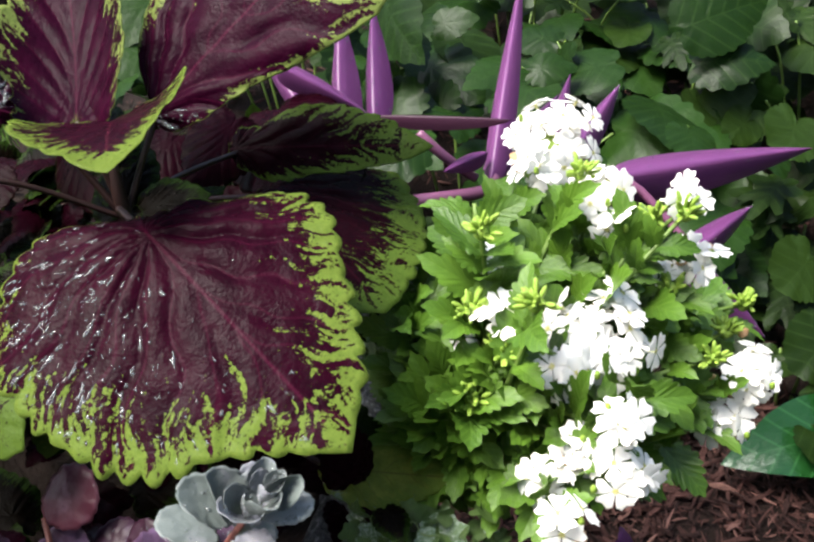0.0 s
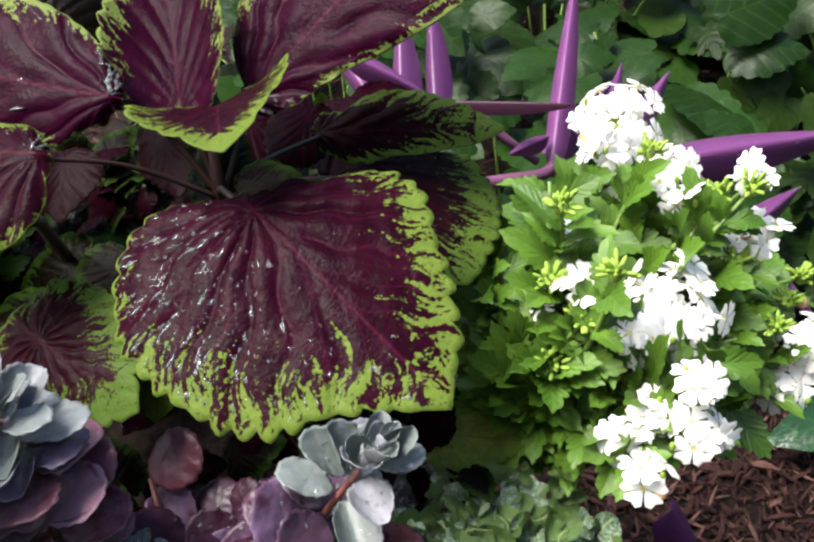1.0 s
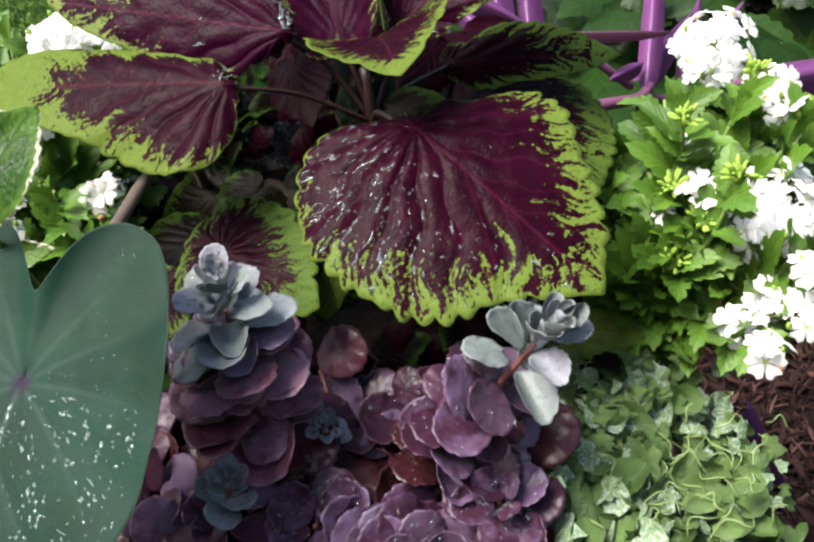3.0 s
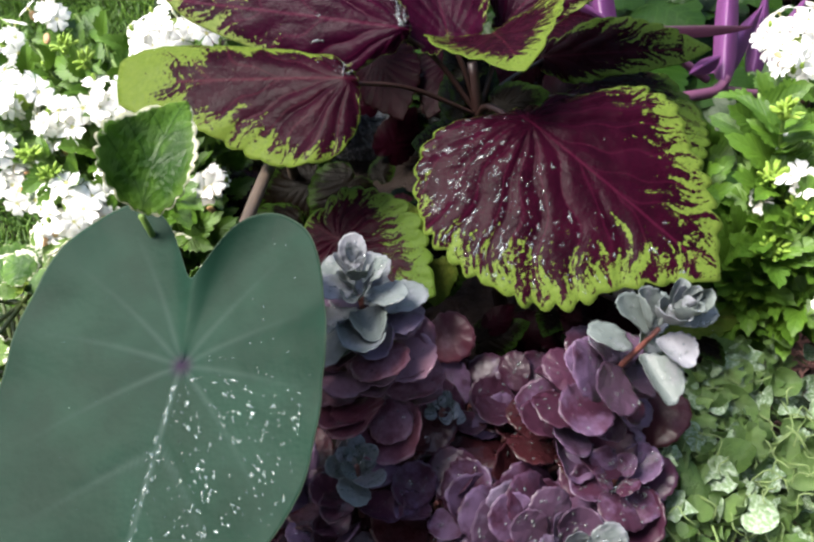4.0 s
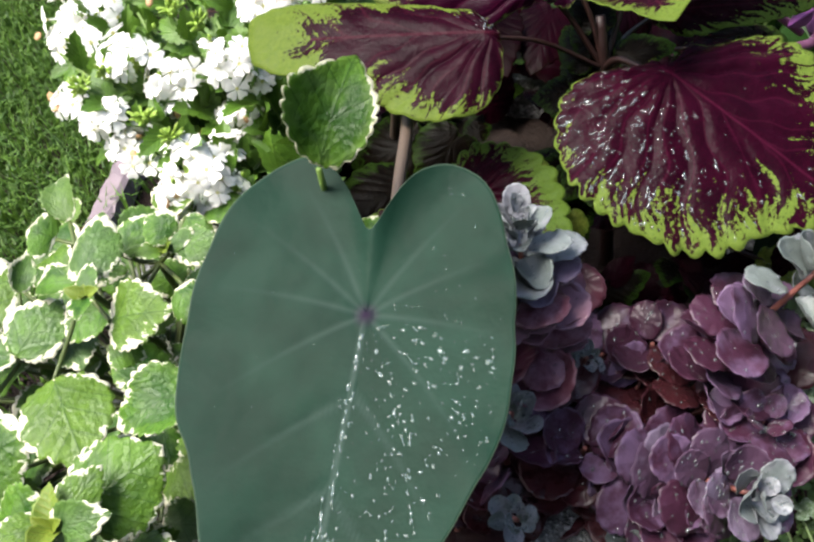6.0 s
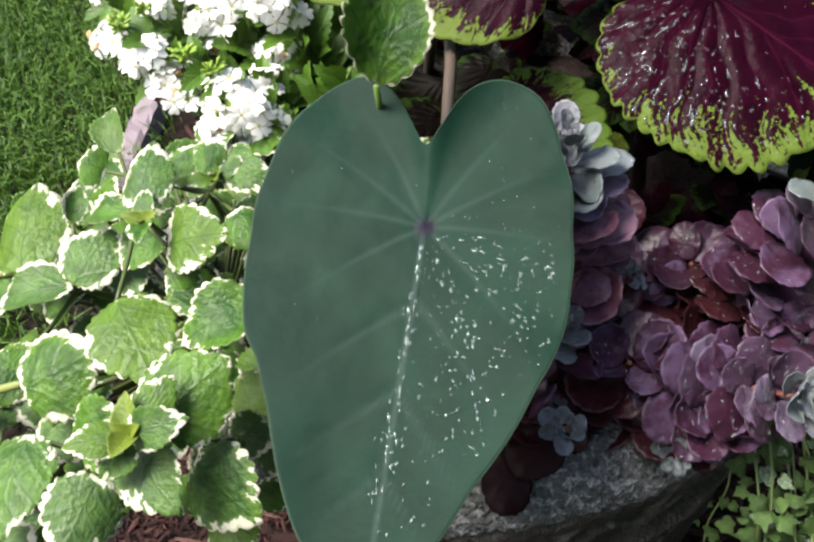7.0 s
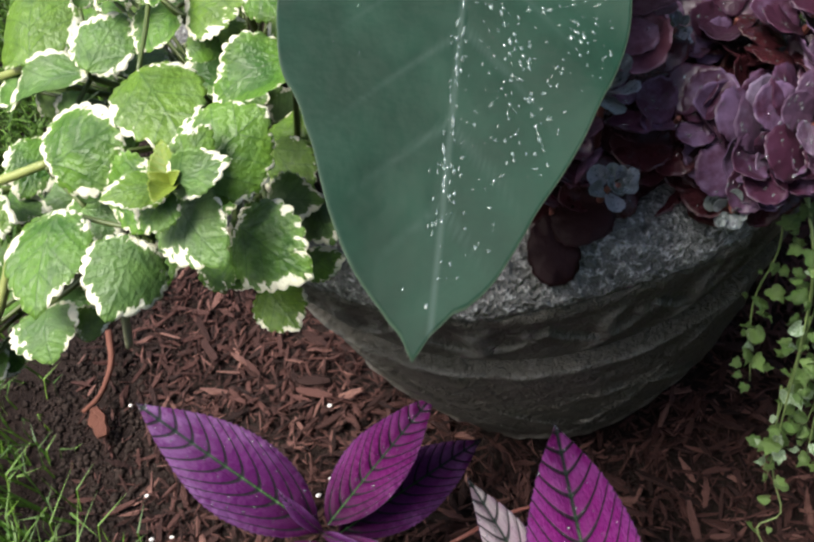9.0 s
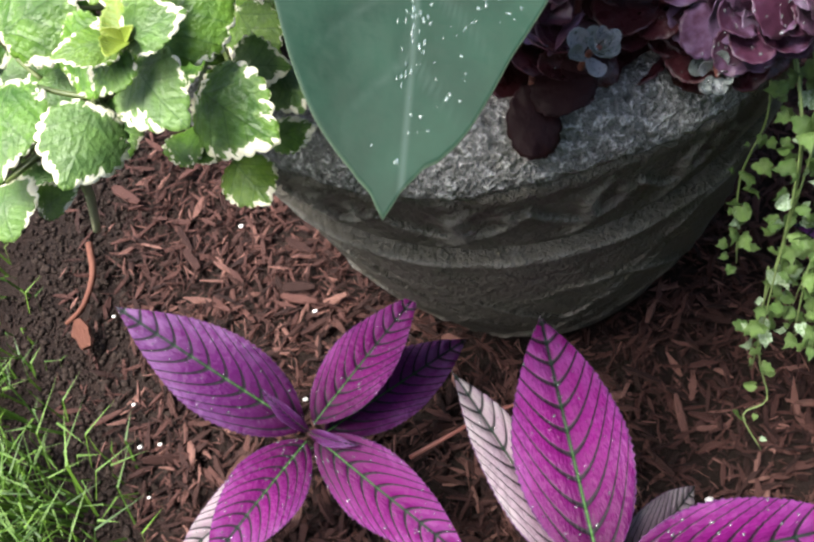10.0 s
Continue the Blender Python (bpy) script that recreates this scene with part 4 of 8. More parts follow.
grown_leaf(coleus, WEST_SHAPE, (-0.201, 0.351, 0.639), (-0.334, 0.387, 0.660), (-0.05, -0.64, 0.77), M_COLEUS_NARROW, 3, 17, 0.075, 0.04, 0.016, wet=80, label="wet burgundy leaf with narrow scalloped lime edge")
LIME_SHAPE = ((-160, 0.06), (-127, 0.125), (-109, 0.22), (-93, 0.305), (-78, 0.36), (-60, 0.408), (-38, 0.471), (-25, 0.549), (-16, 0.684), (-11, 0.812), (-7, 0.959), (0, 1.0), (8, 1.017), (13, 0.819), (18, 0.586), (26, 0.354), (37, 0.193), (100, 0.05))
grown_leaf(coleus, LIME_SHAPE, (-0.232, 0.321, 0.631), (-0.367, 0.353, 0.631), (-0.1, -0.4, 0.91), M_COLEUS_LIME, 4, 15, 0.05, 0.04, 0.012, wet=30, label="leaf half lime green and half burgundy")
BACK_SHAPE = ((-152, 0.067), (-52, 0.164), (-40, 0.343), (-27, 0.539), (-15, 0.698), (-7, 0.845), (0, 1.0), (5, 0.875), (10, 0.673), (21, 0.395), (61, 0.136), (120, 0.06))
grown_leaf(coleus, BACK_SHAPE, (-0.121, 0.416, 0.566), (-0.019, 0.404, 0.565), (-0.05, -0.51, 0.86), M_COLEUS_OLIVE, 7, 13, 0.10, 0.03, 0.014, label="shaded burgundy leaf with toothed olive edge")
SIDE_SHAPE = ((-160, 0.09), (-114, 0.234), (-96, 0.585), (-84, 0.809), (-63, 0.827), (-44, 0.847), (-21, 0.883), (0, 1.0), (11, 0.913), (17, 0.585), (42, 0.216), (168, 0.084))
grown_leaf(coleus, SIDE_SHAPE, (-0.099, 0.387, 0.555), (-0.046, 0.316, 0.534), (0.35, -0.02, 0.94), M_COLEUS_OLIVE, 8, 14, 0.06, 0.05, 0.016, label="shaded burgundy leaf with olive edge")
UNDER_SHAPE = ((-135, 0.084), (-63, 0.181), (-37, 0.286), (-21, 0.557), (-11, 0.764), (0, 1.0), (5, 0.8), (13, 0.668), (23, 0.552), (45, 0.408), (66, 0.222), (122, 0.101))
grown_leaf(coleus, UNDER_SHAPE, (-0.081, 0.279, 0.468), (-0.013, 0.279, 0.452), (0.1, -0.31, 0.94), M_OLIVE, 12, 11, 0.10, 0.03, 0.012, wet=50, label="dull olive leaf under the white flowers")
LOW_SHAPE = ((-150, 0.40), (-120, 0.50), (-88, 0.55), (-39, 0.72), (-15, 0.82), (0, 1.0), (18, 0.80), (40, 0.68), (65, 0.62), (93, 0.60), (125, 0.52), (157, 0.42))
grown_leaf(coleus, LOW_SHAPE, (-0.248, 0.284, 0.551), (-0.198, 0.248, 0.537), (-0.1, -0.5, 0.86), M_COLEUS_BROAD, 9, 12, 0.13, 0.05, 0.02)
grown_leaf(coleus, LOW_SHAPE, (-0.299, 0.294, 0.517), (-0.323, 0.269, 0.499), (-0.1, -0.5, 0.86), M_COLEUS_OLIVE, 10, 12, 0.09, 0.05, 0.02)
TONGUE_SHAPE = ((-111, 0.233), (-35, 0.499), (0, 1.0), (30, 0.798), (54, 0.54), (124, 0.206))
grown_leaf(coleus, TONGUE_SHAPE, (-0.208, 0.302, 0.541), (-0.240, 0.299, 0.543), (0.1, -0.62, 0.78), M_OLIVE, 15, 8, 0.09, 0.04, 0.02)
grown_leaf(coleus, TONGUE_SHAPE, (-0.194, 0.281, 0.526), (-0.202, 0.263, 0.512), (0.1, -0.62, 0.78), M_OLIVE, 16, 8, 0.09, 0.04, 0.02)
stem(coleus, [CROWN, (-0.158, 0.335, 0.592), (-0.136, 0.306, 0.594)], 0.0022, 0.0017, M_STEM_WINE, "petiole")
stem(coleus, [(-0.167, 0.346, 0.50), (-0.15, 0.32, 0.49), (-0.081, 0.279, 0.468)], 0.0018, 0.0014, M_STEM_WINE, "petiole")
stem(coleus, [CROWN, (-0.20, 0.34, 0.608), (-0.232, 0.321, 0.630)], 0.0014, 0.0011, M_STEM_WINE, "petiole")
coleus_leaf(coleus, (-0.152, 0.350, 0.630), (-0.138, 0.294, 0.640), 0.074, (0.0, -0.25, 0.95), M_COLEUS_LIME, 5, bend=0.25, cup=0.22, teeth=9)
coleus_leaf(coleus, (-0.176, 0.365, 0.622), (-0.193, 0.469, 0.683), 0.062, (0.05, -0.90, 0.40), M_COLEUS_NARROW, 6, bend=-0.2, cup=0.15)
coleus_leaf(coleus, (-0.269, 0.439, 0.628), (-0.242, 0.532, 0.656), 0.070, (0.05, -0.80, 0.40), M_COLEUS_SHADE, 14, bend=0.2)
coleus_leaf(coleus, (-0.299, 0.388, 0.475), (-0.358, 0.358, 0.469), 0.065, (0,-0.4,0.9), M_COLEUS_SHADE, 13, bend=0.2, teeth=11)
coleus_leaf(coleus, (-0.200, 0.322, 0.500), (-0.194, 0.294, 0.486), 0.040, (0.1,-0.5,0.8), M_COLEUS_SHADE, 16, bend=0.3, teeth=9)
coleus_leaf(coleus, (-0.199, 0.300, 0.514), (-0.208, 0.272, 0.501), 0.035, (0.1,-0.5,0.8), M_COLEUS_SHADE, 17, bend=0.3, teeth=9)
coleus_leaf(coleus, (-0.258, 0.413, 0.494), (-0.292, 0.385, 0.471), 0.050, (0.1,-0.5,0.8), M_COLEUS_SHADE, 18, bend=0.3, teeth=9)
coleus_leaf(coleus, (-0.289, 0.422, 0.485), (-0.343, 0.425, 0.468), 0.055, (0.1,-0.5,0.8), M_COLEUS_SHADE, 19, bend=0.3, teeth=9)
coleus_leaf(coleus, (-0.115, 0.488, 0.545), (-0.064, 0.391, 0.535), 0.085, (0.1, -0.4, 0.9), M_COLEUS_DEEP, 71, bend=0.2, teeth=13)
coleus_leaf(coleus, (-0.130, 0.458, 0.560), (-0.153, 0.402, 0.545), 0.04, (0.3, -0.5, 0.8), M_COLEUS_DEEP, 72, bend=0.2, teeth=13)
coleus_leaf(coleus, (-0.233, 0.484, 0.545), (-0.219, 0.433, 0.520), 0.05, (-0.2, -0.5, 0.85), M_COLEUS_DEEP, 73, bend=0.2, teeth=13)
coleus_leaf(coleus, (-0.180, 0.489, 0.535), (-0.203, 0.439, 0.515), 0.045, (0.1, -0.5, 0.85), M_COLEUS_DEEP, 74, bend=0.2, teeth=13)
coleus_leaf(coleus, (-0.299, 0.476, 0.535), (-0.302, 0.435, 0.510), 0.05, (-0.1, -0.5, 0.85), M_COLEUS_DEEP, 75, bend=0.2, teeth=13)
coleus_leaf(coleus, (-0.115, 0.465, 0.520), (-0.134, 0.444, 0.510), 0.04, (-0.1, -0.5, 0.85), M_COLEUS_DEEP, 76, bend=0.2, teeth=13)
# Small filler leaves; their dark tones paint the shade beneath the big leaves.
CSMALL = [Blade(HEART, 0.22, 10, 0.09, 0.62, 7, 0.02, 0.3, -0.08, 0.0, 0.015, 5, 0, 65 + i).mesh("small_coleus_leaf", (M_COLEUS_SHADE, M_COLEUS_DEEP, M_LOW_SHADE)[i], 8, 90) for i in range(3)]
g = np.random.default_rng(12)
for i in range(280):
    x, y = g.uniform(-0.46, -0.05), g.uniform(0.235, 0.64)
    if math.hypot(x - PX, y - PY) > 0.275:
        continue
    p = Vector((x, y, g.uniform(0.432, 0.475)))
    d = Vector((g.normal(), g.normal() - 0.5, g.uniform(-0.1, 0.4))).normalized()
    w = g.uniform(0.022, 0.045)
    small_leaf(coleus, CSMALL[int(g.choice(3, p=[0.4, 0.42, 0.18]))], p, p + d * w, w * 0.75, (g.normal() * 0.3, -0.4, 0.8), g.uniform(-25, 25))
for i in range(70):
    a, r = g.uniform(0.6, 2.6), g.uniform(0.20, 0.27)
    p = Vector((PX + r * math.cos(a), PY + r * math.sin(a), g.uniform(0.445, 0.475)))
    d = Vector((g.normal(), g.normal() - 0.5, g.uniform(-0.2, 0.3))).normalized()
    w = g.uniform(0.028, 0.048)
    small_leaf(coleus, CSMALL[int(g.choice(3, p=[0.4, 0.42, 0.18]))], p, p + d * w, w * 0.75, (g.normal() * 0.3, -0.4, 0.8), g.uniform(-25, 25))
g = np.random.default_rng(11)
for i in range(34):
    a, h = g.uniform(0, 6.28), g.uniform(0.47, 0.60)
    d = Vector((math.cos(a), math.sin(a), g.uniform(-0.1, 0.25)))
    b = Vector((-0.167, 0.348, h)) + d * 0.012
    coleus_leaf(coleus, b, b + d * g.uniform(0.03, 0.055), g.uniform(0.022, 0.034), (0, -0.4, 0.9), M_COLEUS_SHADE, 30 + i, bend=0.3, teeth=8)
stem(coleus, [CROWN, (-0.153, 0.368, 0.598), (-0.144, 0.380, 0.613)], 0.0017, 0.0014, M_STEM_WINE, "petiole")
stem(coleus, [CROWN, (-0.184, 0.358, 0.612), (-0.201, 0.351, 0.637)], 0.0017, 0.0014, M_STEM_WINE, "petiole")
stem(coleus, [CROWN, (-0.170, 0.359, 0.604), (-0.176, 0.365, 0.622)], 0.0017, 0.0014, M_STEM_WINE, "petiole")
stem(coleus, [CROWN, (-0.148, 0.379, 0.576), (-0.121, 0.416, 0.565)], 0.0017, 0.0014, M_STEM_WINE, "petiole")
stem(coleus, [CROWN, (-0.135, 0.368, 0.570), (-0.099, 0.387, 0.554)], 0.0017, 0.0014, M_STEM_WINE, "petiole")

# ---- elephant ear ----
ear = thing("elephant_ear_plant", (-0.320, 0.465, 0.415), "elephant ear with one big blue-green heart-shaped leaf", "plant")
EAR_BLADE = Blade(EAR, 0.0, 5, 0.012, 0.5, 6, 0.0, 0.0, 0.0, 0.0, 0.010, 5, 0.0, 90, 0.0, 0.0, -0.030)
ear_pose = frame_of((-0.300, 0.154, 0.6115), (-0.340, 0.014, 0.5525), 0.157, (-0.05, -0.38, 0.92))
EAR_RIBS = [(0.0, a, far) for a, far in ((100, 0.45), (128, 0.45), (152, 0.42), (60, 0.46), (-92, 0.36), (-125, 0.36), (-152, 0.40), (-52, 0.46))]
EAR_RIBS += [(y, a, far) for y, a, far in ((0.22, -48, 0.42), (0.24, 56, 0.42), (0.50, -46, 0.32), (0.48, 54, 0.34), (0.72, -42, 0.2), (0.70, 48, 0.22))]
ear_leaf = part("leaf", EAR_BLADE.mesh("elephant_ear_leaf", M_EAR, 44, 360, 0.003, ribs=EAR_RIBS), ear, ear_pose, "smooth blue-green leaf beaded with rain")
stem(ear, [(-0.299, 0.157, 0.602), (-0.290, 0.190, 0.606), (-0.284, 0.25, 0.604), (-0.281, 0.323, 0.588), (-0.296, 0.405, 0.535), (-0.320, 0.465, 0.41)], 0.0027, 0.0042, M_STEM_BROWN, "petiole", "greyish brown leaf stalk")
g = np.random.default_rng(4)
spots = [(g.uniform(0.10, 0.95), -abs(g.normal(14, 30)), g.choice([0.0006, 0.0010, 0.0015], p=[0.55, 0.35, 0.10]) * 0.68, g.uniform(1.0, 1.5)) for i in range(140)]
for i in range(20):
    r, d = g.uniform(0.25, 0.85), -g.uniform(12, 75)
    spots += [(r + g.normal() * 0.025, d + g.normal() * 2.5, g.uniform(0.0004, 0.0010), g.uniform(1.0, 2.0)) for k in range(5)]
spots += [(g.uniform(0.06, 0.72), g.normal(0, 1.6), g.uniform(0.0004, 0.0009), g.uniform(1.4, 3.2)) for i in range(85)]
spots += [(g.uniform(0.2, 0.9), -g.uniform(80, 165), 0.0006, 1.0) for i in range(26)] + [(g.uniform(0.2, 0.9), g.uniform(10, 165), 0.0004, 1.0) for i in range(18)]
spots += [(g.uniform(0.15, 0.95), -g.normal(c, 4.0), g.uniform(0.0005, 0.0010), g.uniform(1.0, 2.2)) for c in (28, 52, 76) for i in range(22)]
spots += [(0.90, 1.0, 0.0016, 1.0), (0.91, -3.5, 0.0008, 1.0), (0.90, 5.0, 0.0008, 1.0)]
drops_on(EAR_BLADE, ear_pose, ear_leaf, [(r, d, size * 0.72, st) for r, d, size, st in spots], material=M_DROP_CLEAR)

# ---- variegated trailing plant ----
plec = thing("variegated_plant", (-0.42, 0.27, 0.415), "trailing plant with green leaves scalloped in creamy white", "plant")
stem(plec, [(-0.42, 0.26, 0.415), (-0.434, 0.167, 0.496), (-0.445, 0.090, 0.572)], 0.0026, 0.0018, M_STEM_DULL)
stem(plec, [(-0.42, 0.26, 0.415), (-0.444, 0.245, 0.496), (-0.464, 0.233, 0.572)], 0.0026, 0.0018, M_STEM_DULL)
stem(plec, [(-0.42, 0.26, 0.415), (-0.427, 0.262, 0.485), (-0.433, 0.264, 0.552)], 0.0026, 0.0018, M_STEM_DULL)
stem(plec, [(-0.42, 0.26, 0.415), (-0.493, 0.247, 0.473), (-0.552, 0.237, 0.530)], 0.0026, 0.0018, M_STEM_DULL)
stem(plec, [(-0.42, 0.26, 0.415), (-0.477, 0.197, 0.483), (-0.523, 0.146, 0.547)], 0.0026, 0.0018, M_STEM_DULL)
stem(plec, [(-0.42, 0.26, 0.415), (-0.471, 0.237, 0.477), (-0.513, 0.218, 0.536)], 0.0026, 0.0018, M_STEM_DULL)
stem(plec, [(-0.42, 0.26, 0.415), (-0.421, 0.177, 0.474), (-0.422, 0.109, 0.532)], 0.0026, 0.0018, M_STEM_DULL)
stem(plec, [(-0.42, 0.26, 0.415), (-0.504, 0.197, 0.479), (-0.573, 0.145, 0.540)], 0.0026, 0.0018, M_STEM_DULL)
stem(plec, [(-0.42, 0.26, 0.415), (-0.408, 0.197, 0.473), (-0.399, 0.146, 0.530)], 0.0026, 0.0018, M_STEM_DULL)
stem(plec, [(-0.42, 0.26, 0.415), (-0.448, 0.170, 0.482), (-0.471, 0.096, 0.545)], 0.0026, 0.0018, M_STEM_DULL)
small_leaf(plec, PLEC[0], (-0.544, 0.226, 0.548), (-0.545, 0.291, 0.556), 0.052, (-0.17, -0.39, 0.85), 8)
stem(plec, [(-0.552, 0.237, 0.530), (-0.548, 0.231, 0.537), (-0.544, 0.226, 0.548)], 0.0014, 0.0012, M_STEM_DULL, "petiole", n=6)
small_leaf(plec, PLEC[1], (-0.511, 0.214, 0.544), (-0.489, 0.245, 0.552), 0.037, (0.12, -0.53, 0.85), -6)
stem(plec, [(-0.513, 0.218, 0.536), (-0.512, 0.216, 0.538), (-0.511, 0.214, 0.544)], 0.0014, 0.0012, M_STEM_DULL, "petiole", n=6)
small_leaf(plec, PLEC[3], (-0.511, 0.215, 0.542), (-0.562, 0.210, 0.534), 0.034, (-0.16, -0.47, 0.85), 20)
stem(plec, [(-0.513, 0.218, 0.536), (-0.512, 0.216, 0.537), (-0.511, 0.215, 0.542)], 0.0014, 0.0012, M_STEM_DULL, "petiole", n=6)
small_leaf(plec, PLEC[0], (-0.511, 0.129, 0.562), (-0.470, 0.142, 0.570), 0.047, (-0.01, -0.36, 0.85), 5)
stem(plec, [(-0.523, 0.146, 0.547), (-0.517, 0.138, 0.552), (-0.511, 0.129, 0.562)], 0.0014, 0.0012, M_STEM_DULL, "petiole", n=6)
small_leaf(plec, PLEC[1], (-0.465, 0.171, 0.572), (-0.441, 0.123, 0.564), 0.046, (0.09, -0.35, 0.85), -8)
stem(plec, [(-0.464, 0.233, 0.572), (-0.465, 0.202, 0.570), (-0.465, 0.171, 0.572)], 0.0014, 0.0012, M_STEM_DULL, "petiole", n=6)
small_leaf(plec, PLEC[3], (-0.386, 0.151, 0.578), (-0.426, 0.139, 0.570), 0.036, (-0.04, -0.51, 0.85), 10)
stem(plec, [(-0.399, 0.146, 0.530), (-0.393, 0.148, 0.552), (-0.386, 0.151, 0.578)], 0.0014, 0.0012, M_STEM_DULL, "petiole", n=6)
small_leaf(plec, PLEC[0], (-0.435, 0.092, 0.572), (-0.398, 0.118, 0.580), 0.046, (-0.03, -0.53, 0.85), 4)
stem(plec, [(-0.445, 0.090, 0.572), (-0.440, 0.091, 0.570), (-0.435, 0.092, 0.572)], 0.0014, 0.0012, M_STEM_DULL, "petiole", n=6)
small_leaf(plec, PLEC[1], (-0.437, 0.083, 0.582), (-0.419, 0.105, 0.590), 0.020, (0.10, -0.68, 0.85), 0)
stem(plec, [(-0.445, 0.090, 0.572), (-0.441, 0.086, 0.575), (-0.437, 0.083, 0.582)], 0.0014, 0.0012, M_STEM_DULL, "petiole", n=6)
small_leaf(plec, PLEC[2], (-0.446, 0.090, 0.576), (-0.474, 0.095, 0.568), 0.035, (-0.09, -0.56, 0.85), -5)
stem(plec, [(-0.445, 0.090, 0.572), (-0.446, 0.090, 0.572), (-0.446, 0.090, 0.576)], 0.0014, 0.0012, M_STEM_DULL, "petiole", n=6)
small_leaf(plec, PLEC[1], (-0.438, 0.080, 0.583), (-0.453, 0.067, 0.575), 0.021, (0.08, -0.42, 0.85), 6)
stem(plec, [(-0.445, 0.090, 0.572), (-0.442, 0.085, 0.575), (-0.438, 0.080, 0.583)], 0.0014, 0.0012, M_STEM_DULL, "petiole", n=6)
small_leaf(plec, PLEC[2], (-0.442, 0.088, 0.568), (-0.421, 0.054, 0.560), 0.035, (-0.20, -0.69, 0.85), -6)
stem(plec, [(-0.445, 0.090, 0.572), (-0.444, 0.089, 0.568), (-0.442, 0.088, 0.568)], 0.0014, 0.0012, M_STEM_DULL, "petiole", n=6)
small_leaf(plec, PLEC[1], (-0.424, 0.090, 0.542), (-0.393, 0.059, 0.534), 0.041, (-0.08, -0.43, 0.85), 10)
stem(plec, [(-0.422, 0.109, 0.532), (-0.423, 0.100, 0.535), (-0.424, 0.090, 0.542)], 0.0014, 0.0012, M_STEM_DULL, "petiole", n=6)
small_leaf(plec, PLEC[0], (-0.461, 0.076, 0.562), (-0.476, 0.042, 0.554), 0.036, (0.16, -0.53, 0.85), -12)
stem(plec, [(-0.471, 0.096, 0.545), (-0.466, 0.086, 0.552), (-0.461, 0.076, 0.562)], 0.0014, 0.0012, M_STEM_DULL, "petiole", n=6)
small_leaf(plec, PLEC[1], (-0.505, 0.107, 0.556), (-0.514, 0.056, 0.548), 0.041, (-0.01, -0.61, 0.85), 6)
stem(plec, [(-0.471, 0.096, 0.545), (-0.488, 0.102, 0.548), (-0.505, 0.107, 0.556)], 0.0014, 0.0012, M_STEM_DULL, "petiole", n=6)
small_leaf(plec, PLEC[2], (-0.523, 0.077, 0.526), (-0.521, 0.050, 0.518), 0.041, (-0.19, -0.58, 0.85), 0)
stem(plec, [(-0.471, 0.096, 0.545), (-0.497, 0.086, 0.534), (-0.523, 0.077, 0.526)], 0.0014, 0.0012, M_STEM_DULL, "petiole", n=6)
small_leaf(plec, PLEC[0], (-0.572, 0.125, 0.548), (-0.539, 0.121, 0.540), 0.041, (-0.05, -0.34, 0.85), 0)
stem(plec, [(-0.573, 0.145, 0.540), (-0.573, 0.135, 0.542), (-0.572, 0.125, 0.548)], 0.0014, 0.0012, M_STEM_DULL, "petiole", n=6)
small_leaf(plec, PLEC[2], (-0.444, 0.207, 0.570), (-0.407, 0.201, 0.578), 0.037, (0.06, -0.67, 0.85), -15)
stem(plec, [(-0.464, 0.233, 0.572), (-0.454, 0.220, 0.569), (-0.444, 0.207, 0.570)], 0.0014, 0.0012, M_STEM_DULL, "petiole", n=6)
small_leaf(plec, PLEC[2], (-0.460, 0.240, 0.551), (-0.483, 0.221, 0.543), 0.031, (-0.12, -0.55, 0.85), 10)
stem(plec, [(-0.433, 0.264, 0.552), (-0.447, 0.252, 0.550), (-0.460, 0.240, 0.551)], 0.0014, 0.0012, M_STEM_DULL, "petiole", n=6)
small_leaf(plec, PLEC[0], (-0.458, 0.227, 0.582), (-0.453, 0.270, 0.590), 0.031, (-0.08, -0.60, 0.85), 4)
stem(plec, [(-0.464, 0.233, 0.572), (-0.461, 0.230, 0.575), (-0.458, 0.227, 0.582)], 0.0014, 0.0012, M_STEM_DULL, "petiole", n=6)
small_leaf(plec, PLEC[2], (-0.493, 0.279, 0.568), (-0.507, 0.280, 0.576), 0.033, (0.09, -0.39, 0.85), 14)
stem(plec, [(-0.433, 0.264, 0.552), (-0.463, 0.272, 0.558), (-0.493, 0.279, 0.568)], 0.0014, 0.0012, M_STEM_DULL, "petiole", n=6)
small_leaf(plec, PLEC[3], (-0.484, 0.287, 0.573), (-0.491, 0.321, 0.581), 0.020, (0.13, -0.56, 0.85), -20)
stem(plec, [(-0.464, 0.233, 0.572), (-0.474, 0.260, 0.571), (-0.484, 0.287, 0.573)], 0.0014, 0.0012, M_STEM_DULL, "petiole", n=6)
small_leaf(plec, PLEC[1], (-0.419, 0.265, 0.568), (-0.391, 0.255, 0.560), 0.024, (0.07, -0.63, 0.85), -8)
stem(plec, [(-0.433, 0.264, 0.552), (-0.426, 0.265, 0.558), (-0.419, 0.265, 0.568)], 0.0014, 0.0012, M_STEM_DULL, "petiole", n=6)
small_leaf(plec, PLEC[2], (-0.418, 0.265, 0.570), (-0.434, 0.275, 0.578), 0.022, (-0.03, -0.60, 0.85), 6)
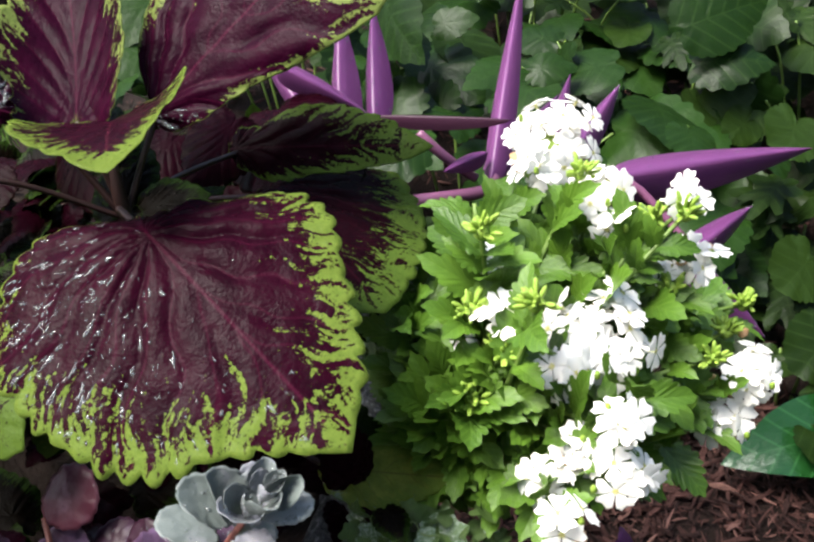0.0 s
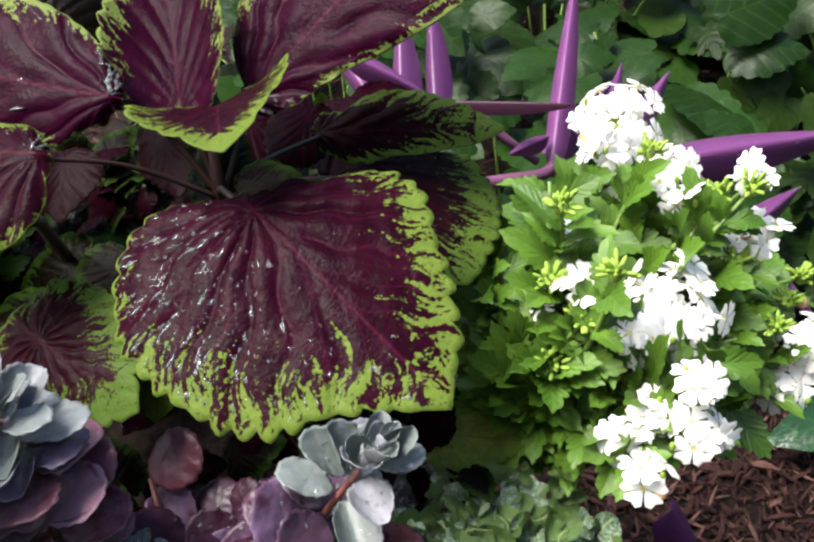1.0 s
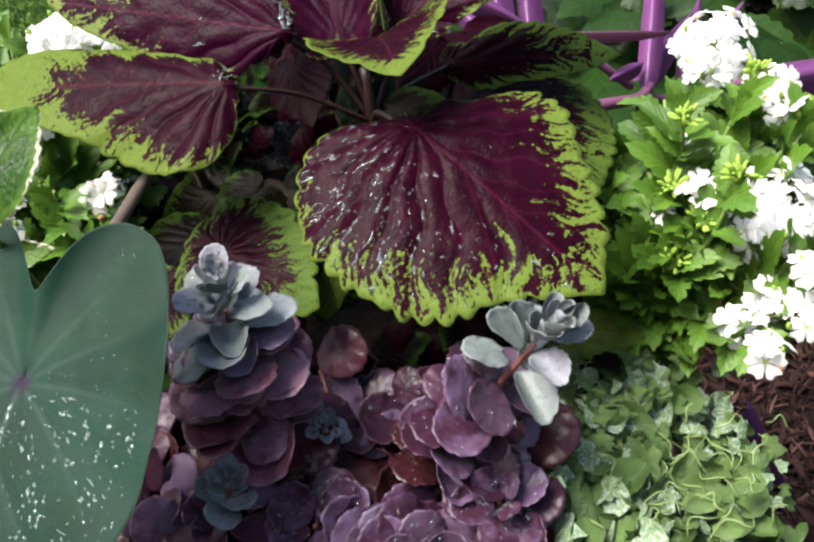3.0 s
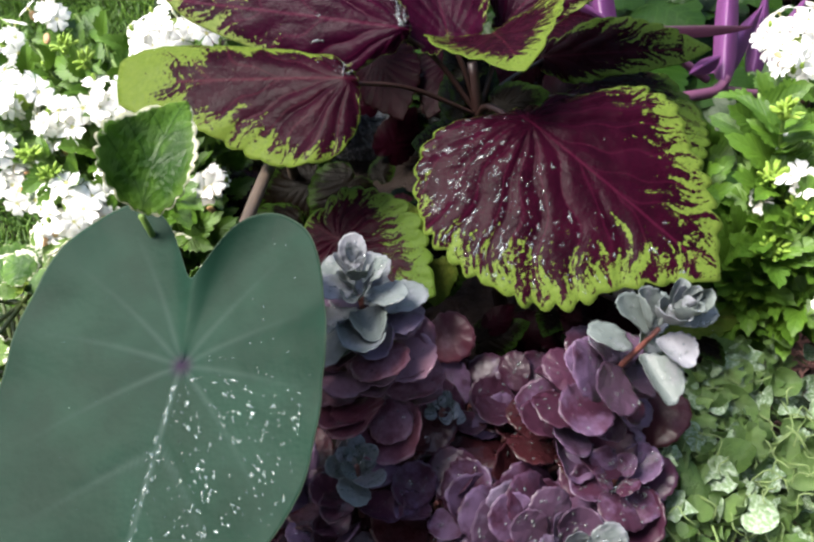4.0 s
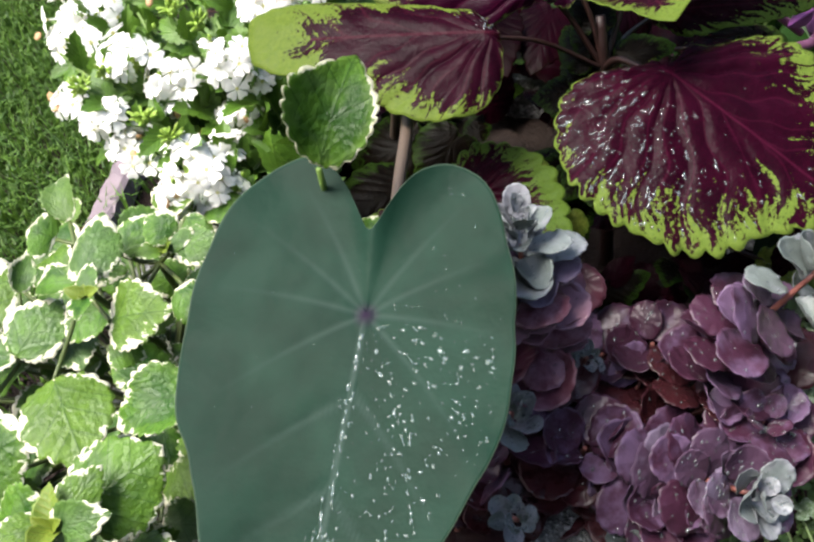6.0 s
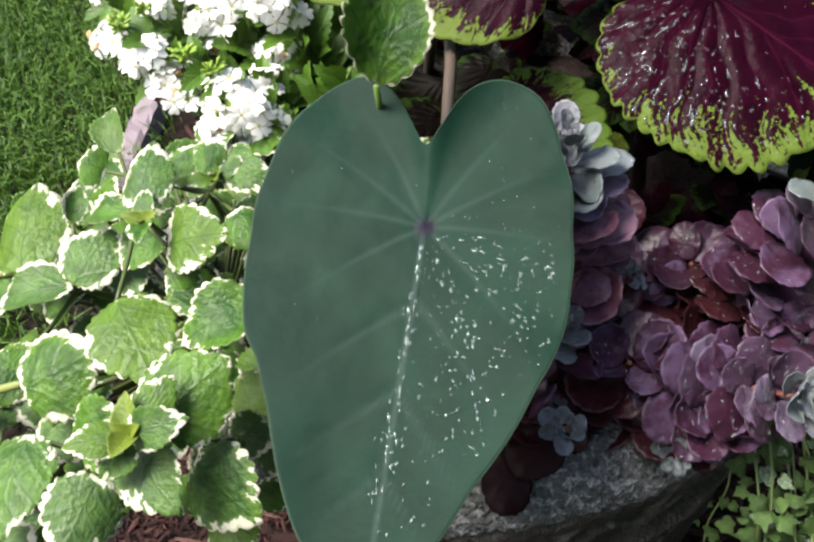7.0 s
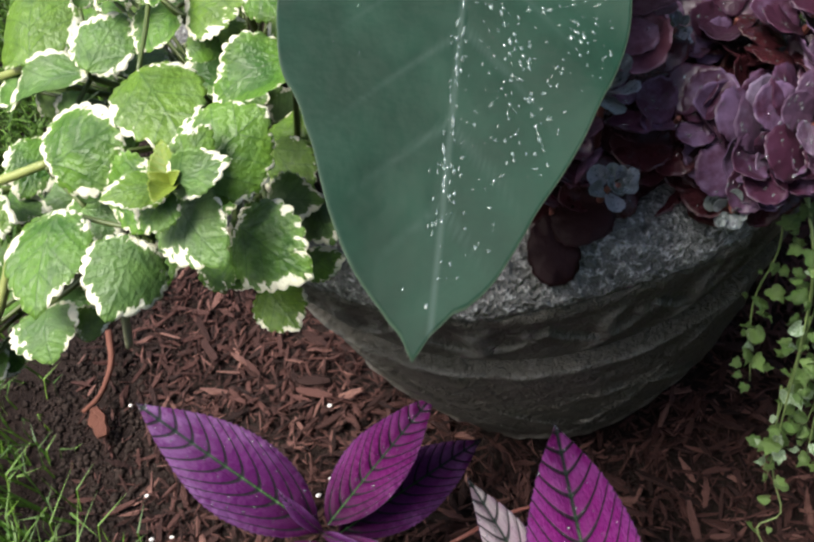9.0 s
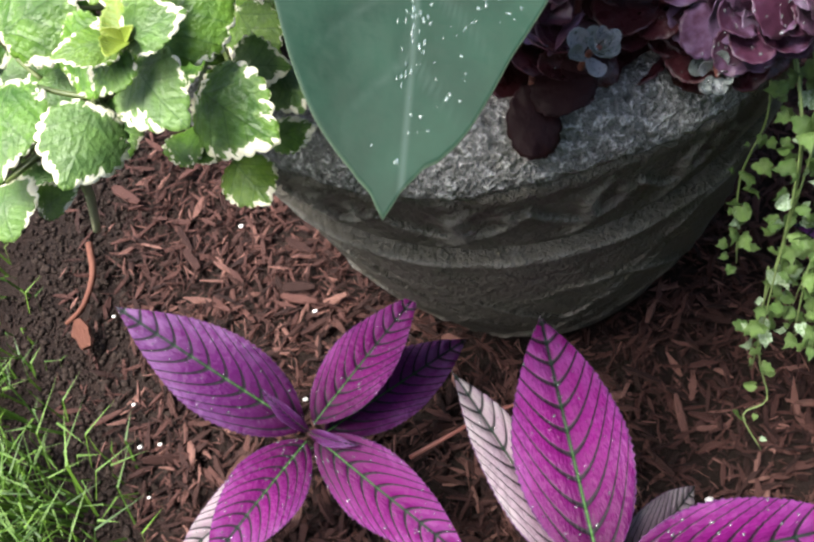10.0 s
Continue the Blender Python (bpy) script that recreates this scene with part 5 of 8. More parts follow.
stem(plec, [(-0.433, 0.264, 0.552), (-0.425, 0.265, 0.559), (-0.418, 0.265, 0.570)], 0.0014, 0.0012, M_STEM_DULL, "petiole", n=6)
small_leaf(plec, PLEC[1], (-0.452, 0.264, 0.562), (-0.436, 0.286, 0.570), 0.024, (0.15, -0.34, 0.85), -5)
stem(plec, [(-0.433, 0.264, 0.552), (-0.443, 0.264, 0.555), (-0.452, 0.264, 0.562)], 0.0014, 0.0012, M_STEM_DULL, "petiole", n=6)
small_leaf(plec, PLEC[0], (-0.416, 0.243, 0.554), (-0.400, 0.217, 0.546), 0.026, (0.14, -0.46, 0.85), 0)
stem(plec, [(-0.433, 0.264, 0.552), (-0.424, 0.254, 0.551), (-0.416, 0.243, 0.554)], 0.0014, 0.0012, M_STEM_DULL, "petiole", n=6)
small_leaf(plec, PLEC[1], (-0.393, 0.206, 0.556), (-0.406, 0.196, 0.548), 0.019, (-0.01, -0.36, 0.85), 12)
stem(plec, [(-0.399, 0.146, 0.530), (-0.396, 0.176, 0.541), (-0.393, 0.206, 0.556)], 0.0014, 0.0012, M_STEM_DULL, "petiole", n=6)
small_leaf(plec, PLEC[3], (-0.448, 0.197, 0.559), (-0.430, 0.196, 0.551), 0.020, (0.08, -0.42, 0.85), -8)
stem(plec, [(-0.433, 0.264, 0.552), (-0.441, 0.231, 0.554), (-0.448, 0.197, 0.559)], 0.0014, 0.0012, M_STEM_DULL, "petiole", n=6)
small_leaf(plec, PLEC[3], (-0.471, 0.242, 0.568), (-0.501, 0.247, 0.560), 0.021, (0.15, -0.41, 0.85), 10)
stem(plec, [(-0.464, 0.233, 0.572), (-0.468, 0.237, 0.568), (-0.471, 0.242, 0.568)], 0.0014, 0.0012, M_STEM_DULL, "petiole", n=6)
small_leaf(plec, PLEC[0], (-0.632, 0.261, 0.498), (-0.606, 0.254, 0.490), 0.046, (0.02, -0.46, 0.85), 0)
stem(plec, [(-0.552, 0.237, 0.530), (-0.592, 0.249, 0.512), (-0.632, 0.261, 0.498)], 0.0014, 0.0012, M_STEM_DULL, "petiole", n=6)
small_leaf(plec, PLEC[2], (-0.556, 0.236, 0.526), (-0.584, 0.239, 0.518), 0.023, (0.05, -0.38, 0.85), 8)
stem(plec, [(-0.552, 0.237, 0.530), (-0.554, 0.236, 0.526), (-0.556, 0.236, 0.526)], 0.0014, 0.0012, M_STEM_DULL, "petiole", n=6)
small_leaf(plec, PLEC[1], (-0.409, 0.140, 0.536), (-0.393, 0.106, 0.528), 0.029, (-0.13, -0.60, 0.85), 0)
stem(plec, [(-0.399, 0.146, 0.530), (-0.404, 0.143, 0.531), (-0.409, 0.140, 0.536)], 0.0014, 0.0012, M_STEM_DULL, "petiole", n=6)
small_leaf(plec, PLEC[0], (-0.397, 0.118, 0.518), (-0.388, 0.093, 0.510), 0.024, (0.10, -0.53, 0.85), 0)
stem(plec, [(-0.422, 0.109, 0.532), (-0.409, 0.113, 0.523), (-0.397, 0.118, 0.518)], 0.0014, 0.0012, M_STEM_DULL, "petiole", n=6)
small_leaf(plec, PLEC[1], (-0.504, 0.123, 0.538), (-0.489, 0.106, 0.530), 0.024, (0.17, -0.38, 0.85), 0)
stem(plec, [(-0.523, 0.146, 0.547), (-0.514, 0.135, 0.540), (-0.504, 0.123, 0.538)], 0.0014, 0.0012, M_STEM_DULL, "petiole", n=6)
small_leaf(plec, PLEC[2], (-0.467, 0.093, 0.536), (-0.463, 0.073, 0.528), 0.024, (0.14, -0.37, 0.85), 0)
stem(plec, [(-0.471, 0.096, 0.545), (-0.469, 0.095, 0.538), (-0.467, 0.093, 0.536)], 0.0014, 0.0012, M_STEM_DULL, "petiole", n=6)
small_leaf(plec, PLEC[1], (-0.533, 0.176, 0.536), (-0.548, 0.147, 0.528), 0.031, (0.19, -0.55, 0.85), -10)
stem(plec, [(-0.513, 0.218, 0.536), (-0.523, 0.197, 0.534), (-0.533, 0.176, 0.536)], 0.0014, 0.0012, M_STEM_DULL, "petiole", n=6)
small_leaf(plec, PLEC[3], (-0.513, 0.250, 0.557), (-0.510, 0.273, 0.565), 0.015, (0.04, -0.69, 0.85), 24)
stem(plec, [(-0.513, 0.218, 0.536), (-0.513, 0.234, 0.544), (-0.513, 0.250, 0.557)], 0.0014, 0.0012, M_STEM_DULL, "petiole", n=6)
small_leaf(plec, PLEC[1], (-0.418, 0.290, 0.562), (-0.409, 0.276, 0.554), 0.017, (0.11, -0.62, 0.85), 0)
stem(plec, [(-0.433, 0.264, 0.552), (-0.425, 0.277, 0.555), (-0.418, 0.290, 0.562)], 0.0014, 0.0012, M_STEM_DULL, "petiole", n=6)
small_leaf(plec, PLEC[4], (-0.313, 0.208, 0.650), (-0.292, 0.252, 0.675), 0.040, (0.05, -0.70, 0.7), 0, "upright green leaf with white scalloped edge")
stem(plec, [(-0.36, 0.27, 0.42), (-0.325, 0.240, 0.54), (-0.313, 0.208, 0.650)], 0.0022, 0.0015, M_STEM_GREEN)
small_leaf(plec, PLEC[3], (-0.340, 0.244, 0.600), (-0.312, 0.241, 0.605), 0.017, (0.1, -0.6, 0.8), 10)
stem(plec, [(-0.325, 0.245, 0.54), (-0.333, 0.244, 0.570), (-0.340, 0.244, 0.600)], 0.0014, 0.0012, M_STEM_GREEN, "petiole", n=6)
stem(plec, [(-0.587, 0.151, 0.535), (-0.547, 0.142, 0.548), (-0.516, 0.139, 0.556)], 0.0030, 0.0022, M_STEM_PALE)
stem(plec, [(-0.632, 0.266, 0.510), (-0.584, 0.250, 0.525), (-0.555, 0.240, 0.535)], 0.0030, 0.0022, M_STEM_PALE)
stem(plec, [(-0.584, 0.063, 0.500), (-0.554, 0.080, 0.520), (-0.534, 0.101, 0.545)], 0.0030, 0.0022, M_STEM_PALE)
g = np.random.default_rng(77)
for i in range(120):
    x, y = g.uniform(-0.60, -0.39), g.uniform(0.07, 0.36)
    p = Vector((x, y, g.uniform(0.485, 0.540) - 0.25 * max(0.0, -0.50 - x)))
    a, w = g.uniform(0, 6.28), g.uniform(0.020, 0.034)
    d = Vector((math.cos(a), math.sin(a), g.uniform(-0.3, 0.1))).normalized()
    if p.z + d.z * w > 0.44:
        small_leaf(plec, PLEC[i % 4], p, p + d * w, w * g.uniform(0.8, 1.0), (g.normal() * 0.2, -0.45, 0.85), g.uniform(-20, 20))
        stem(plec, [(-0.45, 0.22, 0.47), (p + Vector((-0.45, 0.22, 0.47))) / 2, p], 0.0014, 0.0012, M_STEM_DULL, "petiole", n=4)
small_leaf(plec, PLEC[3], (-0.312, 0.224, 0.580), (-0.298, 0.236, 0.590), 0.018, (0.1, -0.6, 0.8), 0)
stem(plec, [(-0.36, 0.27, 0.42), (-0.335, 0.24, 0.52), (-0.312, 0.224, 0.580)], 0.0014, 0.0012, M_STEM_GREEN, "petiole", n=6)
stem(plec, [(-0.501, 0.091, 0.520), (-0.505, 0.095, 0.490), (-0.515, 0.091, 0.460)], 0.0030, 0.0022, M_STEM_WITHERED, "withered_stalk", "pale withered stalk hanging down")
YOUNG = Blade(OVATE, 0.36, 7, 0.09, 0.5, 4, 0.004, 0.1, 0.12, 0.1, 0.012, 3, 0, 28).mesh("young_leaf", M_PLEC_YOUNG, 7, 72, 0.002)
for heart, size, seed in (((-0.436, 0.079, 0.587), 0.030, 1), ((-0.453, 0.213, 0.584), 0.020, 2), ((-0.424, 0.260, 0.566), 0.018, 3)):
    g = np.random.default_rng(seed)
    heart, turn = Vector(heart), g.uniform(0, 6.28)
    for pair, (reach, lift) in enumerate(((1.0, 0.25), (0.62, 0.6), (0.34, 1.0))):
        for i in range(2):
            a = turn + math.pi * i + 1.45 * pair + g.uniform(-0.2, 0.2)
            d = Vector((math.cos(a), math.sin(a), lift)).normalized()
            n = size * reach * g.uniform(0.9, 1.1)
            small_leaf(plec, PLEC[1 + i] if pair < 1 else YOUNG, heart, heart + d * n, n * 0.66, (0, -0.4, 0.9), g.uniform(-15, 15), "" if pair < 1 else "small yellowish young leaf")
for m in [o for o in plec.children if o.name.startswith("leaf")][::9]:
    tagged(m, "green leaf with broad creamy white edge")

# ---- stonecrops ----


def stonecrop(base, top, levels, seed, label, slim=0.9, stemmat=M_STEM_RED):
    """A leaning shoot with whorls of leaves; each level: share of height, tone, leaves, their length and lift."""
    base, top = Vector(base), Vector(top)
    ob = thing("stonecrop_plant", base, label, "succulent", "stonecrops in the planter")
    axis = (top - base)
    mid = base + axis * 0.5 + Vector((0, 0, 0.006))
    stem(ob, [base, mid, mid.lerp(top, 0.80)], 0.0022, 0.0013, stemmat)
    d = axis.normalized()
    a = d.orthogonal().normalized()
    b = d.cross(a)
    g = np.random.default_rng(seed)
    verts, faces = [], []
    for k, (s, tone, count, length, lift) in enumerate(levels):
        count, length = (count + 1, length * 0.84) if tone == "g" else (count + 1, length * 0.80)
        turn = g.uniform(0, 6.28)
        for i in range(count):
            w = turn + i * 2 * math.pi / count + g.uniform(-0.3, 0.3)
            out = a * math.cos(w) + b * math.sin(w)
            h = s + g.uniform(-0.05, 0.05)
            spine = base.lerp(mid, h * 2) if h < 0.5 else mid.lerp(top, h * 2 - 1)
            dirn = (out + d * (lift + g.uniform(-0.22, 0.22)) + Vector((0, 0, 0.08))).normalized()
            n = g.uniform(0.8, 1.15) * length
            p = spine + out * 0.003
            face = d * (1.0 - 0.35 * lift) - out * 0.25 * lift + out * 0.15 + Vector(g.uniform(-0.22, 0.22, 3)) + Vector((0, -0.1, 0.2))
            me, m = SED[tone][int(g.integers(3))], frame_of(p, p + dirn * n, n * g.uniform(0.80, 1.02) * (slim if tone == "g" else 1), face, g.uniform(-16, 16))
            part("leaf", me, ob, m)
            bead(g, me, m, 34, 0.0003, 0.0011, verts, faces)
    tagged(part("rain_water", data("rain_water", verts, faces, M_DROP), ob, None, "small clear rain drops"), kind="stuff")
    return ob


TALL = [(0.10, "w", 4, 0.038, -0.05), (0.23, "w", 4, 0.040, 0.0), (0.34, "r", 4, 0.041, 0.0), (0.44, "r", 5, 0.041, 0.0), (0.53, "r", 5, 0.039, 0.05), (0.62, "r", 5, 0.037, 0.05), (0.70, "r", 4, 0.034, 0.05), (0.77, "m", 4, 0.033, 0.0), (0.83, "g", 4, 0.032, -0.05), (0.88, "g", 4, 0.029, 0.1), (0.93, "g", 4, 0.024, 0.6), (0.97, "g", 4, 0.019, 1.6), (1.0, "g", 3, 0.013, 3.4)]
LEAN = [(0.03, "w", 4, 0.046, 0.0), (0.15, "w", 4, 0.043, 0.0), (0.26, "p", 4, 0.041, 0.0), (0.36, "p", 5, 0.039, 0.05), (0.46, "p", 4, 0.037, 0.1), (0.55, "p", 4, 0.034, 0.1), (0.64, "m", 3, 0.032, 0.0), (0.74, "g", 2, 0.032, -0.1), (0.84, "g", 2, 0.031, 0.2), (0.92, "g", 3, 0.025, 0.8), (0.97, "g", 3, 0.019, 1.8), (1.0, "g", 4, 0.012, 3.5)]
SPREAD = [(0.0, "w", 5, 0.046, 0.0), (0.14, "p", 6, 0.042, 0.0), (0.28, "p", 6, 0.038, 0.05), (0.40, "m", 6, 0.034, 0.1), (0.52, "p", 6, 0.032, 0.1), (0.63, "m", 5, 0.030, 0.2), (0.74, "m", 5, 0.027, 0.25), (0.84, "m", 4, 0.024, 0.4), (0.92, "g", 4, 0.020, 0.6), (0.98, "g", 4, 0.014, 1.4)]
SMALL = [(0.1, "w", 4, 0.042, 0.0), (0.45, "p", 4, 0.030, 0.1), (0.75, "g", 4, 0.021, 0.4), (0.92, "g", 4, 0.015, 1.0), (1.0, "g", 3, 0.009, 2.2)]
LOW = [(0.1, "w", 5, 0.044, 0.0), (0.5, "w", 5, 0.040, 0.15), (0.85, "p", 4, 0.034, 0.4)]
LOWP = [(0.1, "w", 5, 0.038, 0.0), (0.45, "p", 6, 0.040, 0.1), (0.8, "p", 5, 0.032, 0.35), (1.0, "p", 3, 0.02, 1.2)]
ROSE = [(0.2, "w", 3, 0.026, 0.1), (0.6, "g", 4, 0.015, 0.4), (0.9, "g", 4, 0.011, 1.0), (1.0, "g", 3, 0.007, 2.2)]
TINY = [(0.3, "g", 4, 0.015, 0.1), (0.7, "g", 4, 0.011, 0.6), (1.0, "g", 3, 0.007, 1.8)]
stonecrop((-0.234, 0.196, 0.455), (-0.228, 0.210, 0.596), TALL, 1, "tall stonecrop shoot, purple below with grey-blue tip", 0.82)
stonecrop((-0.154, 0.190, 0.455), (-0.084, 0.190, 0.568), LEAN, 2, "leaning stonecrop shoot, purple below with grey-blue tip", 0.74)
stonecrop((-0.184, 0.160, 0.445), (-0.134, 0.102, 0.508), SPREAD, 3, "spreading mauve stonecrop shoot with a pale tip")
stonecrop((-0.252, 0.165, 0.450), (-0.243, 0.164, 0.513), SMALL, 4, "small grey-green stonecrop rosette over wine-red leaves")
stonecrop((-0.258, 0.138, 0.440), (-0.247, 0.116, 0.484), ROSE, 5, "small grey-green stonecrop rosette at the planter rim")
stonecrop((-0.212, 0.168, 0.435), (-0.208, 0.158, 0.478), LOW, 6, "low stonecrop shoot with broad wine-red leaves")
stonecrop((-0.192, 0.228, 0.438), (-0.188, 0.226, 0.468), LOW, 7, "low stonecrop shoot with wine-red leaves")
stonecrop((-0.160, 0.228, 0.440), (-0.160, 0.224, 0.475), LOW, 8, "low dark stonecrop shoot with wine-red leaves")
over = thing("stonecrop_plant", (-0.276, 0.150, 0.436), "dark stonecrop shoot hanging over the planter rim", "succulent", "stonecrops in the planter")
stem(over, [(-0.276, 0.150, 0.430), (-0.279, 0.142, 0.446), (-0.282, 0.132, 0.450)], 0.0022, 0.0016, M_STEM_RED)
for b, t, w, tone in (((-0.283, 0.134, 0.450), (-0.286, 0.100, 0.428), 0.028, "d"), ((-0.272, 0.142, 0.452), (-0.262, 0.112, 0.446), 0.034, "d"), ((-0.268, 0.150, 0.456), (-0.246, 0.128, 0.450), 0.034, "d"),
                      ((-0.276, 0.150, 0.456), (-0.290, 0.136, 0.466), 0.030, "w"), ((-0.264, 0.156, 0.456), (-0.258, 0.142, 0.470), 0.028, "p")):
    small_leaf(over, DARK if tone == "d" else SED[tone][0], b, t, w, (0, -0.4, 0.9))
broad = thing("stonecrop_plant", (-0.190, 0.185, 0.436), "broad wine-red stonecrop leaves lying low between the shoots", "succulent", "stonecrops in the planter")
for b, t, w, tone in (((-0.221, 0.178, 0.470), (-0.246, 0.205, 0.474), 0.042, "w"), ((-0.204, 0.205, 0.466), (-0.188, 0.161, 0.462), 0.042, "w"), ((-0.210, 0.251, 0.485), (-0.184, 0.261, 0.492), 0.03, "r"), ((-0.106, 0.213, 0.482), (-0.078, 0.183, 0.476), 0.036, "w"), ((-0.224, 0.167, 0.462), (-0.245, 0.154, 0.455), 0.036, "w"), ((-0.169, 0.209, 0.464), (-0.182, 0.217, 0.470), 0.03, "p"), ((-0.142, 0.177, 0.472), (-0.125, 0.183, 0.480), 0.032, "p")):
    small_leaf(broad, SED[tone][0], b, Vector(t) + Vector((0, 0, 0.006)), w, (0, -0.4, 0.9))
    stem(broad, [(-0.190, 0.185, 0.436), (Vector(b) + Vector((-0.190, 0.185, 0.430))) / 2, b], 0.0018, 0.0013, M_STEM_RED, n=6)
stonecrop((-0.178, 0.140, 0.440), (-0.170, 0.122, 0.474), LOWP, 10, "purple stonecrop shoot over the rim")
stonecrop((-0.118, 0.170, 0.440), (-0.116, 0.160, 0.482), LOWP, 11, "low purple stonecrop shoot")
stonecrop((-0.302, 0.196, 0.435), (-0.300, 0.188, 0.470), LOW, 15, "low stonecrop shoot with wine-red leaves under the big leaf")
stonecrop((-0.278, 0.172, 0.435), (-0.276, 0.166, 0.468), LOW, 16, "low stonecrop shoot with dark wine-red leaves")
stonecrop((-0.325, 0.232, 0.435), (-0.322, 0.226, 0.470), LOW, 17, "low stonecrop shoot with wine-red leaves under the big leaf")
stonecrop((-0.192, 0.126, 0.438), (-0.192, 0.110, 0.448), TINY, 12, "tiny grey-green stonecrop rosette on the rim")
stonecrop((-0.205, 0.205, 0.470), (-0.200, 0.200, 0.500), TINY, 13, "tiny grey-green stonecrop rosette")
stonecrop((-0.112, 0.158, 0.450), (-0.108, 0.152, 0.474), TINY, 14, "tiny grey-green stonecrop rosette")


# ---- white verbenas ----
def floret_mesh():
    verts, faces, hub = [(0, 0, 0)], [], [0.0]
    for p in range(5):
        a0 = p * 2 * math.pi / 5
        ring = []
        for j, (r, w, z) in enumerate(((0.14, -0.50, 0.0), (0.50, -0.56, 0.05), (0.84, -0.53, 0.04), (1.0, -0.30, 0.0), (0.86, 0.0, -0.01), (1.0, 0.30, 0.0), (0.84, 0.53, 0.04), (0.50, 0.56, 0.05), (0.14, 0.50, 0.0))):
            a = a0 + w
            ring.append(len(verts))
            verts.append((r * math.cos(a), r * math.sin(a), z * 0.5 + 0.02 * (p % 2) + 0.012 * (w > 0)))
            hub.append(r)
        mid = len(verts)
        verts.append((0.6 * math.cos(a0), 0.6 * math.sin(a0), 0.10))
        hub.append(0.6)
        faces += [(mid, ring[j], ring[j + 1]) for j in range(8)] + [(mid, ring[8], 0), (mid, 0, ring[0])]
    k = len(verts)
    for z, r in ((0.01, 0.10), (-1.1, 0.07)):
        for s in range(5):
            a = s * 2 * math.pi / 5
            verts.append((r * math.cos(a), r * math.sin(a), z))
            hub.append(0.5 if z < 0 else 0.0)
    faces += [(k + s, k + (s + 1) % 5, k + 5 + (s + 1) % 5, k + 5 + s) for s in range(5)]
    return data("floret", verts, faces, M_PETAL, dict(hub=hub))


FLORET = floret_mesh()
BUD = ball("bud", M_BUD, 1.0, 6, 4)
HEAD = ball("flower_head", M_BUD, 0.8, 8, 5)
WILT = ball("faded_floret", M_FADED, 0.5, 6, 4)


def flower_head(plant, place, radius, count, seed, toward=(0, -0.35, 0.9), buds=1):
    g = np.random.default_rng(seed)
    place, up = Vector(place), Vector(toward).normalized()
    head = part("flower_head", HEAD, plant, Matrix.Translation(place - up * radius * 0.55) @ Matrix.Diagonal((radius * 0.3, radius * 0.3, radius * 0.4, 1)), "green heart of a flower head")
    a = up.orthogonal().normalized()
    b = up.cross(a)
    size = 0.0100
    count = max(3, int(count * 0.9))
    for i in range(count):
        s = (i + 0.5) / count
        rr, w = math.sqrt(s) * 1.0, i * 2.39996 + seed
        n = (up * (1.15 - rr * 0.75) + (a * math.cos(w) + b * math.sin(w)) * rr * 0.8 + Vector(g.uniform(-0.22, 0.22, 3))).normalized()
        p = place - up * radius * (0.28 * rr ** 2 + g.uniform(-0.1, 0.12)) + (a * math.cos(w) + b * math.sin(w)) * (radius - size * 0.6) * rr * g.uniform(0.82, 1.12) + Vector(g.uniform(-0.0055, 0.0055, 3))
        t = n.to_track_quat("Z", "Y").to_matrix().to_4x4()
        z = size * g.uniform(0.85, 1.12)
        part("floret", FLORET, head, Matrix.Translation(p) @ t @ Matrix.Rotation(g.uniform(0, 6.28), 4, "Z") @ Matrix.Diagonal((z, z, z, 1)))
    for i in range(buds):
        w = g.uniform(0, 6.28)
        p = place + (a * math.cos(w) + b * math.sin(w)) * radius * g.uniform(0.1, 1.1) + up * 0.002
        part("bud", BUD, head, Matrix.Translation(p) @ Matrix.Diagonal((0.0016, 0.0016, 0.0026, 1)))
    if seed % 3 == 0:
        for i in range(2):
            p = place + (a * g.uniform(-1, 1) + b * g.uniform(-1, 1)) * radius - up * 0.004
            part("faded_floret", WILT, head, Matrix.Translation(p) @ Matrix.Rotation(g.uniform(0, 3), 4, "X") @ Matrix.Diagonal((0.003, 0.0045, 0.003, 1)), "withered tan floret")
    return head


def bud_head(plant, place, seed, up=(0, -0.2, 1)):
    g = np.random.default_rng(seed)
    place = Vector(place)
    head = part("bud_spray", HEAD, plant, Matrix.Translation(place) @ Matrix.Diagonal((0.004, 0.004, 0.005, 1)), "cluster of yellow-green buds")
    for i in range(22):
        d = Vector((g.normal(), g.normal(), abs(g.normal()) + 0.3)).normalized()
        t = d.to_track_quat("Z", "Y").to_matrix().to_4x4()
        part("bud", BUD, head, Matrix.Translation(place + d * g.uniform(0.004, 0.009)) @ t @ Matrix.Diagonal((0.0013, 0.0013, 0.0034, 1)))
    return head


